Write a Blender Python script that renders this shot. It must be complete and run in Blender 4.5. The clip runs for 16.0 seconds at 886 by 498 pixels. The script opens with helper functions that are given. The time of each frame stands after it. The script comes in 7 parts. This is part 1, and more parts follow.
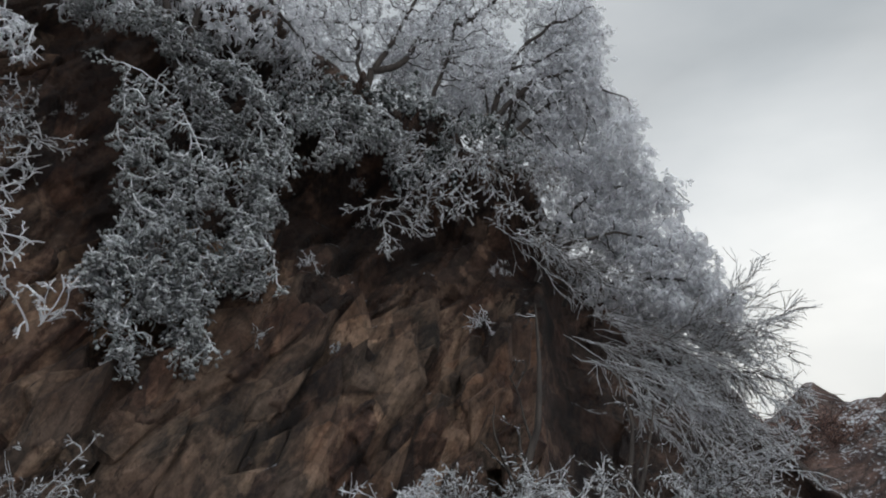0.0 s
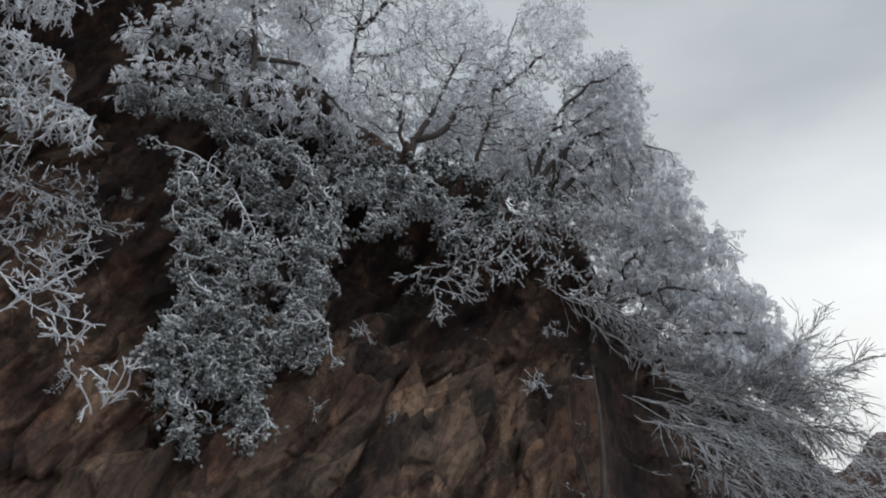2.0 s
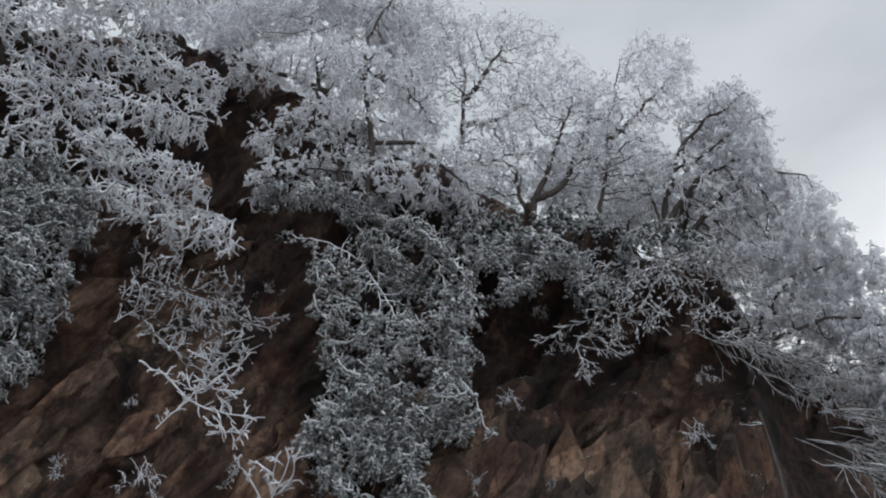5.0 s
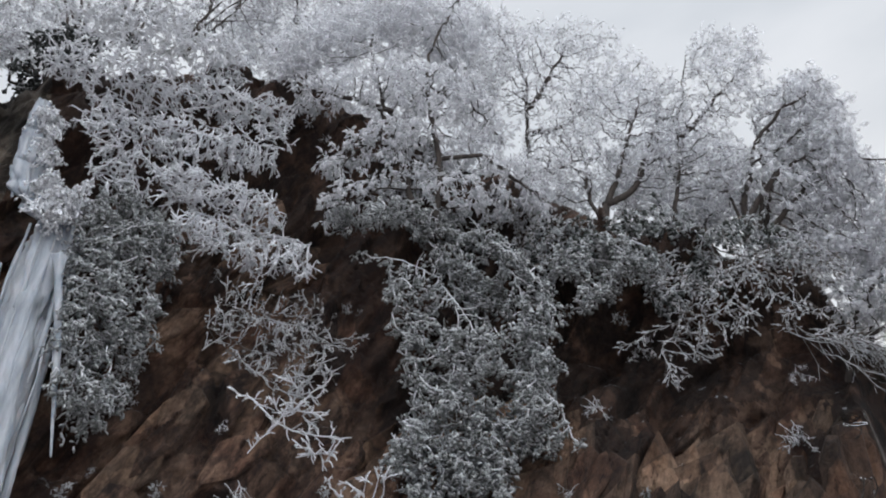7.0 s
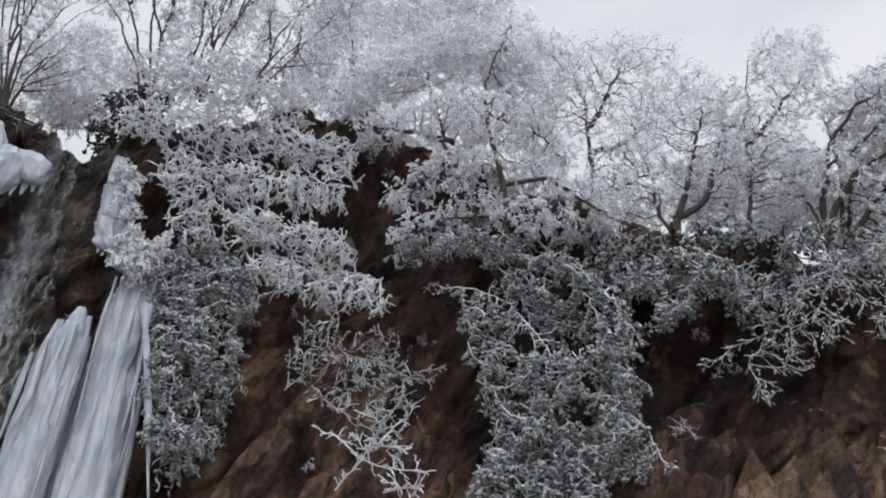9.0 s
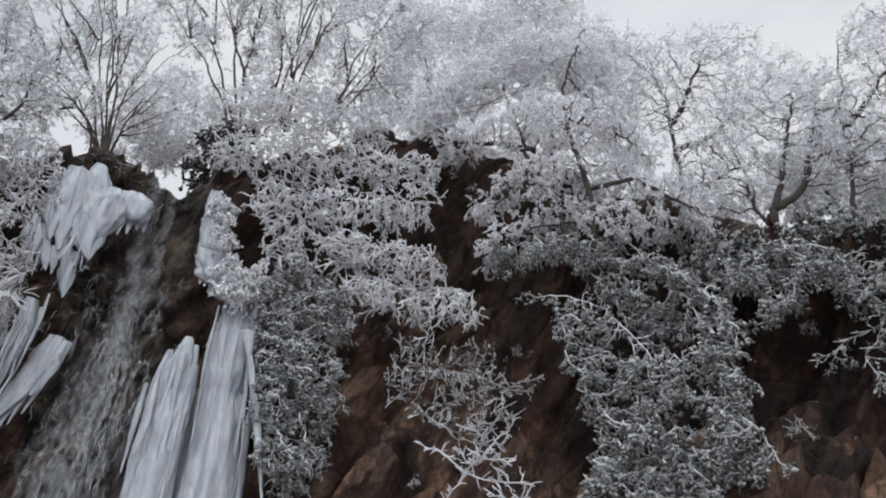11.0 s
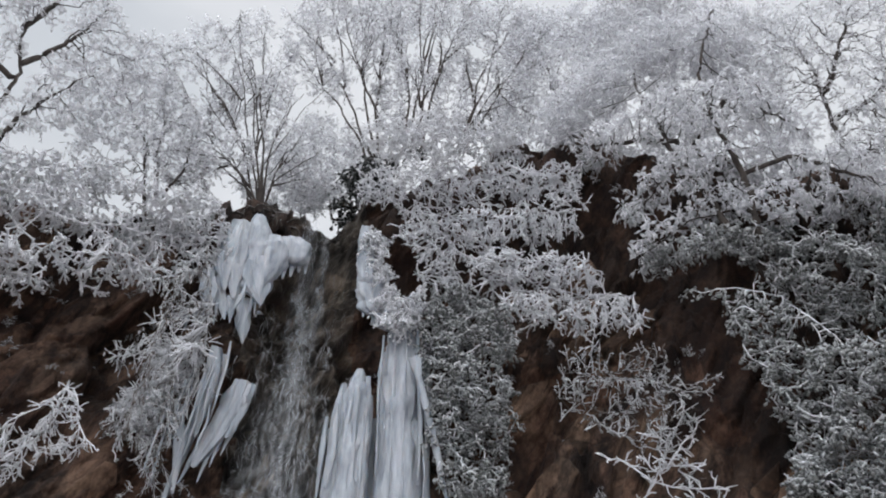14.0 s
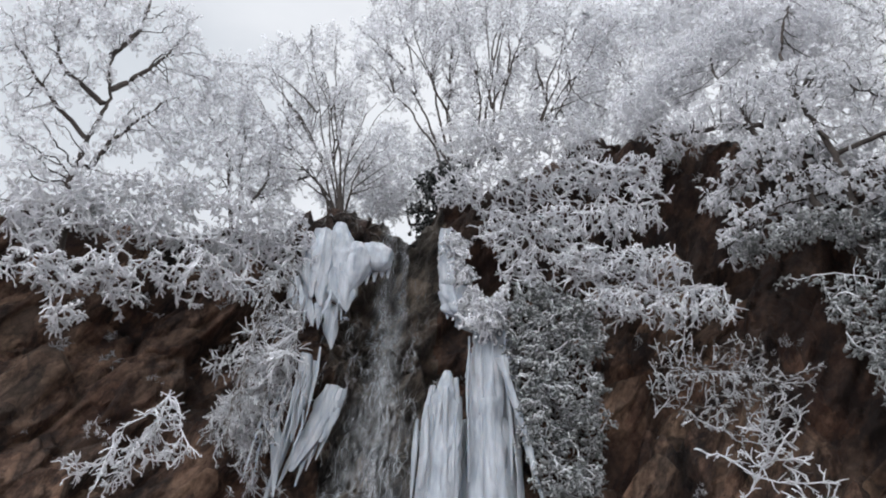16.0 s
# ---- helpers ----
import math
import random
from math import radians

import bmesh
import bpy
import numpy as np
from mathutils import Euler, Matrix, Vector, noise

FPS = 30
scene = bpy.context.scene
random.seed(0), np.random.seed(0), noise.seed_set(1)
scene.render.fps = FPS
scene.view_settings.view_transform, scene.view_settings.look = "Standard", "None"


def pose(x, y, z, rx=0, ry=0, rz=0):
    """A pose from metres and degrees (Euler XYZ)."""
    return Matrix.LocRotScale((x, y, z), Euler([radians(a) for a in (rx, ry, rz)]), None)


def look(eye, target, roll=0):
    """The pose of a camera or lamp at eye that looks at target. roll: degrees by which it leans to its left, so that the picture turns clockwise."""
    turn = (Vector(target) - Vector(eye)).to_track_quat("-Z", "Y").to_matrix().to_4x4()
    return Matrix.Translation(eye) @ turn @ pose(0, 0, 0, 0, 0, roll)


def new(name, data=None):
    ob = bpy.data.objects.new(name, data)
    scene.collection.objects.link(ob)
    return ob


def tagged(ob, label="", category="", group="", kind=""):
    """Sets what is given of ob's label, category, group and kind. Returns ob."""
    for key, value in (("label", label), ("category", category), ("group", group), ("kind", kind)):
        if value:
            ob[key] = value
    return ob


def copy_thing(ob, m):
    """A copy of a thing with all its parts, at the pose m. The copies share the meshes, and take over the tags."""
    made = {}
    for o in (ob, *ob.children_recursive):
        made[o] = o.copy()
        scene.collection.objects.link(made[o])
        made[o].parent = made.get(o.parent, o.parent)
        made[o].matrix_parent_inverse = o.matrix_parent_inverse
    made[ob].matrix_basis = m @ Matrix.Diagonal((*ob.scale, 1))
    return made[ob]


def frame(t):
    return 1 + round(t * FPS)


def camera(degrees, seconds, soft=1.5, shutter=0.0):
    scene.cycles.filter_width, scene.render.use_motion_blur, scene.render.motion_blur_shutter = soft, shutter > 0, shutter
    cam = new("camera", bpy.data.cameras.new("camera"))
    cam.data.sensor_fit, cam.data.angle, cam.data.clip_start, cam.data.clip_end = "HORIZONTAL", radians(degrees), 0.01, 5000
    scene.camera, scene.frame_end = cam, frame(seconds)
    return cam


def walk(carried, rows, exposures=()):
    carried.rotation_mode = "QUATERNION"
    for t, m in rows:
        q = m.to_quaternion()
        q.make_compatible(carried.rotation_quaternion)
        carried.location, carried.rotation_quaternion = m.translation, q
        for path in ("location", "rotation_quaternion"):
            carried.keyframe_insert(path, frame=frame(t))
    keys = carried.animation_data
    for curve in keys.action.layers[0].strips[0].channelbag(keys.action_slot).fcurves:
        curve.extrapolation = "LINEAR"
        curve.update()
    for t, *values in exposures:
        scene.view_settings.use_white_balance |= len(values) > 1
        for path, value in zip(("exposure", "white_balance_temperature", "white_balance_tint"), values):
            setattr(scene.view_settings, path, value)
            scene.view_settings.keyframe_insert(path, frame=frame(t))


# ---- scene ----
# Camera: a hand-held turn to the left and upwards, from the road below the cliff.
cam = camera(60.3, 16.0, soft=1.95)
ROWS = [
    (0.0, 0.607, -0.083, 1.385, 25.68, -1.61, -23.48),
    (0.5, 0.540, -0.054, 1.386, 27.05, -1.34, -22.60),
    (1.0, 0.460, -0.037, 1.402, 28.29, -0.81, -21.62),
    (1.5, 0.452, -0.045, 1.433, 29.27, -0.82, -20.82),
    (2.0, 0.476, -0.059, 1.447, 30.14, -0.59, -19.39),
    (2.5, 0.422, -0.080, 1.493, 30.63, -0.18, -17.66),
    (3.0, 0.388, -0.065, 1.508, 31.63, 0.21, -15.87),
    (3.5, 0.345, -0.075, 1.531, 32.48, 0.36, -14.24),
    (4.0, 0.297, -0.059, 1.532, 33.15, 0.72, -11.99),
    (4.5, 0.231, -0.047, 1.535, 33.95, 0.82, -10.10),
    (7.0, 0.029, 0.009, 1.585, 35.50, 0.90, -2.45),
    (7.5, 0.041, 0.011, 1.582, 36.24, 0.80, -0.90),
    (8.0, 0.000, 0.000, 1.600, 36.96, 0.99, 0.75),
    (8.5, -0.045, -0.018, 1.630, 37.10, 1.30, 2.55),
    (9.0, -0.093, -0.031, 1.630, 37.47, 1.18, 3.61),
    (11.5, -0.278, -0.035, 1.618, 38.79, 0.60, 13.11),
    (12.0, -0.366, -0.034, 1.619, 38.95, 0.78, 15.31),
    (12.5, -0.428, -0.041, 1.618, 39.06, 0.61, 17.38),
    (13.0, -0.439, -0.030, 1.613, 39.50, 0.39, 19.78),
    (13.5, -0.475, -0.051, 1.626, 39.71, 0.01, 21.34),
    (14.0, -0.547, -0.063, 1.612, 39.92, -0.34, 22.93),
    (14.5, -0.605, -0.044, 1.580, 40.21, -0.69, 24.70),
    (15.0, -0.661, -0.064, 1.574, 40.24, -1.00, 25.97),
    (15.5, -0.685, -0.074, 1.579, 40.23, -1.38, 27.20),
    (16.0, -0.730, -0.070, 1.556, 40.24, -1.71, 28.74),
]
EXPOSURES = [
    (0.0, -0.52, 6350, 7), (2.0, -0.48, 6250, 7), (4.5, -0.39, 6250, 8), (7.0, -0.04, 6350, 10), (9.0, -0.01, 6450, 11), (12.5, 0.0, 6500, 11), (15.0, 0.03, 6450, 11), (16.0, 0.18, 6450, 11),
]
walk(cam, [(t, pose(x, y, z, 90 + up, lean, turn)) for t, x, y, z, up, lean, turn in ROWS], EXPOSURES)

# ---- sky and sun: overcast, the sun veiled low to the right ----
SUN_AZ, SUN_EL = 50.0, 21.0
world = bpy.data.worlds.new("overcast_sky")
scene.world = world
world.use_nodes = True
wn, wl = world.node_tree.nodes, world.node_tree.links
wn.clear()
w_out = wn.new("ShaderNodeOutputWorld")
w_bg = wn.new("ShaderNodeBackground")
w_sky = wn.new("ShaderNodeTexSky")
w_sky.sky_type = "NISHITA"
w_sky.sun_disc = False
w_sky.sun_elevation, w_sky.sun_rotation = radians(SUN_EL), radians(SUN_AZ)
w_sky.dust_density = 4.0
w_tc = wn.new("ShaderNodeTexCoord")
w_map = wn.new("ShaderNodeMapping")
w_map.inputs["Scale"].default_value = (1.0, 1.0, 2.6)
w_noise = wn.new("ShaderNodeTexNoise")
w_noise.inputs["Scale"].default_value = 2.6
w_noise.inputs["Detail"].default_value = 5.0
w_noise.inputs["Roughness"].default_value = 0.5
w_ramp = wn.new("ShaderNodeValToRGB")
w_ramp.color_ramp.elements[0].position, w_ramp.color_ramp.elements[0].color = 0.32, (6.3, 6.7, 7.15, 1)
w_ramp.color_ramp.elements[1].position, w_ramp.color_ramp.elements[1].color = 0.7, (8.4, 8.6, 8.9, 1)
# the veiled sun brightens the cloud round it
w_dot = wn.new("ShaderNodeVectorMath")
w_dot.operation = "DOT_PRODUCT"
sa, se = radians(SUN_AZ), radians(SUN_EL)
SUN_DIR = Vector((math.sin(sa) * math.cos(se), math.cos(sa) * math.cos(se), math.sin(se)))
w_dot.inputs[1].default_value = SUN_DIR
w_glow = wn.new("ShaderNodeMapRange")
w_glow.inputs["From Min"].default_value, w_glow.inputs["From Max"].default_value = 0.955, 0.998
w_glow.inputs["To Min"].default_value, w_glow.inputs["To Max"].default_value = 1.0, 1.5
w_mul = wn.new("ShaderNodeVectorMath")
w_mul.operation = "SCALE"
# an overcast sky is brightest overhead
w_sep = wn.new("ShaderNodeSeparateXYZ")
w_zen = wn.new("ShaderNodeMapRange")
w_zen.interpolation_type = "SMOOTHSTEP"
w_zen.inputs["From Min"].default_value, w_zen.inputs["From Max"].default_value = 0.87, 1.0
w_zen.inputs["To Min"].default_value, w_zen.inputs["To Max"].default_value = 1.0, 4.0
w_back = wn.new("ShaderNodeMapRange")
w_back.interpolation_type = "SMOOTHSTEP"
w_back.inputs["From Min"].default_value, w_back.inputs["From Max"].default_value = 0.1, -0.9
w_back.inputs["To Min"].default_value, w_back.inputs["To Max"].default_value = 1.0, 3.0
w_gain = wn.new("ShaderNodeMath")
w_gain.operation = "MULTIPLY"
w_gain2 = wn.new("ShaderNodeMath")
w_gain2.operation = "MULTIPLY"
w_mix = wn.new("ShaderNodeMix")
w_mix.data_type = "RGBA"
w_mix.inputs[0].default_value = 0.95
wl.new(w_tc.outputs["Generated"], w_map.inputs["Vector"])
wl.new(w_map.outputs["Vector"], w_noise.inputs["Vector"])
wl.new(w_noise.outputs["Fac"], w_ramp.inputs["Fac"])
wl.new(w_tc.outputs["Generated"], w_dot.inputs[0])
wl.new(w_dot.outputs["Value"], w_glow.inputs["Value"])
wl.new(w_ramp.outputs["Color"], w_mul.inputs[0])
wl.new(w_tc.outputs["Generated"], w_sep.inputs[0])
wl.new(w_sep.outputs["Z"], w_zen.inputs["Value"])
wl.new(w_sep.outputs["Y"], w_back.inputs["Value"])
wl.new(w_zen.outputs["Result"], w_gain.inputs[0])
wl.new(w_back.outputs["Result"], w_gain.inputs[1])
wl.new(w_gain.outputs[0], w_gain2.inputs[0])
wl.new(w_glow.outputs["Result"], w_gain2.inputs[1])
wl.new(w_gain2.outputs[0], w_mul.inputs["Scale"])
wl.new(w_sky.outputs["Color"], w_mix.inputs[6])
wl.new(w_mul.outputs["Vector"], w_mix.inputs[7])
wl.new(w_mix.outputs[2], w_bg.inputs["Color"])
w_bg.inputs["Strength"].default_value = 0.1
wl.new(w_bg.outputs["Background"], w_out.inputs["Surface"])

sun_data = bpy.data.lights.new("sun", "SUN")
sun_data.energy, sun_data.angle, sun_data.color = 0.6, radians(25), (1.0, 0.97, 0.93)
sun = new("sun", sun_data)
sun.matrix_world = look(SUN_DIR * 60, (0, 0, 0))

# ---- materials ----


def material(name, rough=0.8, metal=0.0):
    m = bpy.data.materials.new(name)
    m.use_nodes = True
    b = m.node_tree.nodes["Principled BSDF"]
    b.inputs["Roughness"].default_value, b.inputs["Metallic"].default_value = rough, metal
    return m, m.node_tree.nodes, m.node_tree.links, b


def noise_node(n, l, scale, detail=4.0, rough=0.55, stretch=None, turn=(0, 0, 0), space="Object"):
    tc = n.new("ShaderNodeNewGeometry" if space == "Position" else "ShaderNodeTexCoord")
    t = n.new("ShaderNodeTexNoise")
    t.inputs["Scale"].default_value, t.inputs["Detail"].default_value, t.inputs["Roughness"].default_value = scale, detail, rough
    if stretch:
        mp = n.new("ShaderNodeMapping")
        mp.inputs["Scale"].default_value = stretch
        mp.inputs["Rotation"].default_value = [radians(a) for a in turn]
        l.new(tc.outputs[space], mp.inputs["Vector"])
        l.new(mp.outputs["Vector"], t.inputs["Vector"])
    else:
        l.new(tc.outputs[space], t.inputs["Vector"])
    return t


def bedding(n, l, stretch, turn):
    """Places on the cliff as breadth along it, depth and height, turned to the dip of the rock's beds and stretched along them."""
    g, s, c = n.new("ShaderNodeNewGeometry"), n.new("ShaderNodeSeparateXYZ"), n.new("ShaderNodeCombineXYZ")
    a, u = n.new("ShaderNodeMath"), n.new("ShaderNodeMath")
    a.operation, u.operation = "ARCTAN2", "MULTIPLY"
    u.inputs[1].default_value = 11.5
    l.new(g.outputs["Position"], s.inputs[0])
    l.new(s.outputs["X"], a.inputs[0])
    l.new(s.outputs["Y"], a.inputs[1])
    l.new(a.outputs[0], u.inputs[0])
    l.new(u.outputs[0], c.inputs["X"])
    l.new(s.outputs["Y"], c.inputs["Y"])
    l.new(s.outputs["Z"], c.inputs["Z"])
    mp = n.new("ShaderNodeMapping")
    mp.vector_type = "TEXTURE"
    mp.inputs["Scale"].default_value = [1 / k for k in stretch]
    mp.inputs["Rotation"].default_value = (0, radians(turn), 0)
    l.new(c.outputs[0], mp.inputs["Vector"])
    return mp


def ramp_node(n, l, source, stops):
    r = n.new("ShaderNodeValToRGB")
    e = r.color_ramp.elements
    while len(e) < len(stops):
        e.new(0.5)
    for k, (p, c) in zip(e, stops):
        k.position, k.color = p, (*c, 1)
    l.new(source, r.inputs["Fac"])
    return r


def mix_node(n, l, fac, a, b, mode="MIX"):
    m = n.new("ShaderNodeMix")
    m.data_type, m.blend_type = "RGBA", mode
    for socket, v in ((m.inputs[0], fac), (m.inputs[6], a), (m.inputs[7], b)):
        if isinstance(v, bpy.types.NodeSocket):
            l.new(v, socket)
        else:
            socket.default_value = v if isinstance(v, float) else (*v, 1)
    return m.outputs[2]


def bump_node(n, l, b, source, strength=0.5, distance=0.05):
    bp = n.new("ShaderNodeBump")
    bp.inputs["Strength"].default_value, bp.inputs["Distance"].default_value = strength, distance
    l.new(source, bp.inputs["Height"])
    l.new(bp.outputs["Normal"], b.inputs["Normal"])
    return bp


def up_facing(n, l, low, high, rag=0.35, scale=6.0):
    """How far a surface faces up, with a ragged edge: where snow and rime settle."""
    g = n.new("ShaderNodeNewGeometry")
    s = n.new("ShaderNodeSeparateXYZ")
    l.new(g.outputs["Normal"], s.inputs[0])
    t = noise_node(n, l, scale, 5.0, 0.65)
    a = n.new("ShaderNodeMath")
    a.operation = "MULTIPLY_ADD"
    l.new(t.outputs["Fac"], a.inputs[0])
    a.inputs[1].default_value = rag * 2
    a.inputs[2].default_value = -rag
    q = n.new("ShaderNodeMath")
    q.operation = "ADD"
    l.new(s.outputs["Z"], q.inputs[0])
    l.new(a.outputs[0], q.inputs[1])
    r = n.new("ShaderNodeMapRange")
    r.inputs["From Min"].default_value, r.inputs["From Max"].default_value = low, high
    l.new(q.outputs[0], r.inputs["Value"])
    return r.outputs["Result"]


def rock_material(name, dark, mid, light, wet=0.0, snow=0.8, vary=False):
    m, n, l, b = material(name, 0.85)
    strata = noise_node(n, l, 1.5, 10.0, 0.7)
    l.new(bedding(n, l, (1.7, 1.2, 0.8), 30).outputs["Vector"], strata.inputs["Vector"])
    crack = noise_node(n, l, 2.6, 10.0, 0.75)
    l.new(bedding(n, l, (2.2, 1.4, 0.75), 26).outputs["Vector"], crack.inputs["Vector"])
    fine = noise_node(n, l, 9.0, 8.0, 0.7, space="Position")
    crack_at = bedding(n, l, (1.9, 1.2, 0.9), 8 if wet else 28)
    soil = noise_node(n, l, 0.55, 6.0, 0.62, space="Position")
    speck = noise_node(n, l, 34.0, 4.0, 0.7, space="Position")
    base = ramp_node(n, l, strata.outputs["Fac"], [(0.4, dark), (0.47, mid), (0.57, light)]).outputs["Color"]
    ochre = mix_node(n, l, ramp_node(n, l, soil.outputs["Fac"], [(0.4, (0, 0, 0)), (0.62, (1, 1, 1))]).outputs["Color"], base, tuple(c * k for c, k in zip(mid, (1.4, 1.0, 0.82))))
    base = mix_node(n, l, 0.45, base, ochre)
    grain = ramp_node(n, l, fine.outputs["Fac"], [(0.3, (0.45, 0.42, 0.4)), (0.7, (1.25, 1.22, 1.2))]).outputs["Color"]
    base = mix_node(n, l, 0.8, base, grain, "MULTIPLY")
    seam = ramp_node(n, l, crack.outputs["Fac"], [(0.36, (0.22, 0.19, 0.18)), (0.43, (1, 1, 1))]).outputs["Color"]
    base = mix_node(n, l, 0.85, base, seam, "MULTIPLY")
    blot = ramp_node(n, l, soil.outputs["Fac"], [(0.48, (1, 1, 1)), (0.6, (0.42, 0.36, 0.33))]).outputs["Color"]
    base = mix_node(n, l, 0.75, base, blot, "MULTIPLY")
    # split faces of differing tone, with dark joints between them
    for scale, low, high, joint in ((0.8, 0.55, 1.5, 0.62), (2.6, 0.7, 1.3, 0.8)):
        shift = mix_node(n, l, 0.13 / scale ** 0.5, crack_at.outputs["Vector"], fine.outputs["Color"], "ADD")
        cell, edge = n.new("ShaderNodeTexVoronoi"), n.new("ShaderNodeTexVoronoi")
        edge.feature = "DISTANCE_TO_EDGE"
        for v in (cell, edge):
            v.inputs["Scale"].default_value = scale
            l.new(shift, v.inputs["Vector"])
        one = n.new("ShaderNodeSeparateColor")
        l.new(cell.outputs["Color"], one.inputs[0])
        tone = ramp_node(n, l, one.outputs[0], [(0.0, (low,) * 3), (1.0, (high, high * 0.97, high * 0.93))]).outputs["Color"]
        base = mix_node(n, l, 1.0, base, tone, "MULTIPLY")
        line = ramp_node(n, l, edge.outputs["Distance"], [(0.0, (joint,) * 3), (0.05, (1, 1, 1))]).outputs["Color"]
        base = mix_node(n, l, 1.0, base, line, "MULTIPLY")
    if vary:
        oi = n.new("ShaderNodeObjectInfo")
        tint = ramp_node(n, l, oi.outputs["Random"], [(0.0, (0.6, 0.57, 0.55)), (0.6, (1.0, 0.98, 0.96)), (1.0, (1.3, 1.24, 1.16))]).outputs["Color"]
        base = mix_node(n, l, 1.0, base, tint, "MULTIPLY")
    if snow:
        base = mix_node(n, l, up_facing(n, l, snow, snow + 0.15), base, (0.78, 0.8, 0.84))
    l.new(base, b.inputs["Base Color"])
    if wet:
        b.inputs["Roughness"].default_value = 0.4
        b.inputs["Specular IOR Level"].default_value = 0.45
    add = n.new("ShaderNodeMath")
    add.operation = "MULTIPLY_ADD"
    add.inputs[1].default_value = 0.4
    l.new(speck.outputs["Fac"], add.inputs[0])
    l.new(fine.outputs["Fac"], add.inputs[2])
    more = n.new("ShaderNodeMath")
    more.operation = "MULTIPLY_ADD"
    more.inputs[1].default_value = 2.2
    l.new(crack.outputs["Fac"], more.inputs[0])
    l.new(add.outputs[0], more.inputs[2])
    bump_node(n, l, b, more.outputs[0], 1.0, 0.11)
    return m


SLAB = rock_material("split_rock", (0.035, 0.0215, 0.016), (0.117, 0.071, 0.0515), (0.31, 0.207, 0.154), snow=0.95, vary=True)
PALE = rock_material("pale_split_rock", (0.075, 0.053, 0.039), (0.2, 0.145, 0.105), (0.36, 0.264, 0.205), snow=0.95, vary=True)
ROCK = rock_material("brown_rock", (0.031, 0.0185, 0.014), (0.096, 0.0575, 0.0415), (0.28, 0.19, 0.14), snow=0.85)
SOIL = rock_material("dark_root_soil_and_recess_shade", (0.025, 0.0155, 0.0118), (0.058, 0.035, 0.0255), (0.12, 0.075, 0.055), snow=0.8)
WET = rock_material("wet_rock", (0.022, 0.02, 0.017), (0.085, 0.076, 0.064), (0.28, 0.25, 0.215), wet=1.0)


def frost_material(name, white, under, share, trans=0.25, lace=0.0, blotch=0.3, top=None):
    """Rime over wood or leaf: mostly white, the covered stuff showing on some pieces. lace: how open the feathered rime is."""
    m, n, l, b = material(name, 0.75)
    g = n.new("ShaderNodeNewGeometry")
    r = ramp_node(n, l, g.outputs["Random Per Island"], [(0.0, under), (share, under), (min(share + 0.25, 0.98), white), (1.0, white)])
    t = noise_node(n, l, 14.0, 4.0, 0.7)
    low = 1 - blotch
    k = ramp_node(n, l, t.outputs["Fac"], [(0.3, (low, low, low + 0.01)), (0.6, (1, 1, 1))]).outputs["Color"]
    base = mix_node(n, l, 1.0, r.outputs["Color"], k, "MULTIPLY")
    # rime keeps to the upper faces; the greyer undersides also paint in shade
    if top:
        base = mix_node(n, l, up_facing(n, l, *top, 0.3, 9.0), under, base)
    l.new(base, b.inputs["Base Color"])
    tr = n.new("ShaderNodeBsdfTranslucent")
    l.new(base, tr.inputs["Color"])
    ms = n.new("ShaderNodeMixShader")
    ms.inputs[0].default_value = trans
    l.new(b.outputs[0], ms.inputs[1])
    l.new(tr.outputs[0], ms.inputs[2])
    last = ms
    if lace:
        tp = n.new("ShaderNodeBsdfTransparent")
        last = n.new("ShaderNodeMixShader")
        last.inputs[0].default_value = lace
        l.new(ms.outputs[0], last.inputs[1])
        l.new(tp.outputs[0], last.inputs[2])
    l.new(last.outputs[0], n["Material Output"].inputs["Surface"])
    return m


FROST = frost_material("rime_on_twigs", (0.95, 0.955, 0.97), (0.6, 0.59, 0.59), 0.03, 0.3, 0.0, 0.1)
LACE = frost_material("feathered_rime", (0.96, 0.965, 0.98), (0.85, 0.85, 0.86), 0.05, 0.45, 0.55, 0.04)
FROST_LEAF = frost_material("rime_on_evergreen_leaves_shaded_below", (0.72, 0.735, 0.735), (0.325, 0.332, 0.322), 0.16, 0.45, 0.0, 0.2, (-0.8, 0.2))
IVY = frost_material("dark_ivy", (0.16, 0.17, 0.17), (0.02, 0.024, 0.02), 0.6, 0.1)
DARK_LEAF = frost_material("dark_evergreen_leaves", (0.6, 0.62, 0.62), (0.09, 0.1, 0.088), 0.32, 0.3)
FROST_THIN = frost_material("thin_rime", (0.74, 0.75, 0.76), (0.2, 0.17, 0.15), 0.2, 0.25)
FROST_DULL = frost_material("thin_rime_on_twigs", (0.7, 0.71, 0.72), (0.1, 0.075, 0.06), 0.3, 0.2)
DRY = frost_material("dry_brown_twigs", (0.26, 0.155, 0.125), (0.08, 0.05, 0.042), 0.3, 0.05)


def bark_material(name, low, high):
    m, n, l, b = material(name, 0.9)
    t = noise_node(n, l, 12.0, 6.0, 0.65, (1, 1, 0.25))
    c = ramp_node(n, l, t.outputs["Fac"], [(0.3, (0.018, 0.014, 0.012)), (0.7, (0.075, 0.06, 0.05))]).outputs["Color"]
    c = mix_node(n, l, up_facing(n, l, low, high, 0.6, 9.0), c, (0.75, 0.77, 0.8))
    l.new(c, b.inputs["Base Color"])
    bump_node(n, l, b, t.outputs["Fac"], 0.8, 0.02)
    return m


BARK = bark_material("dark_bark_with_rime", 0.6, 0.95)


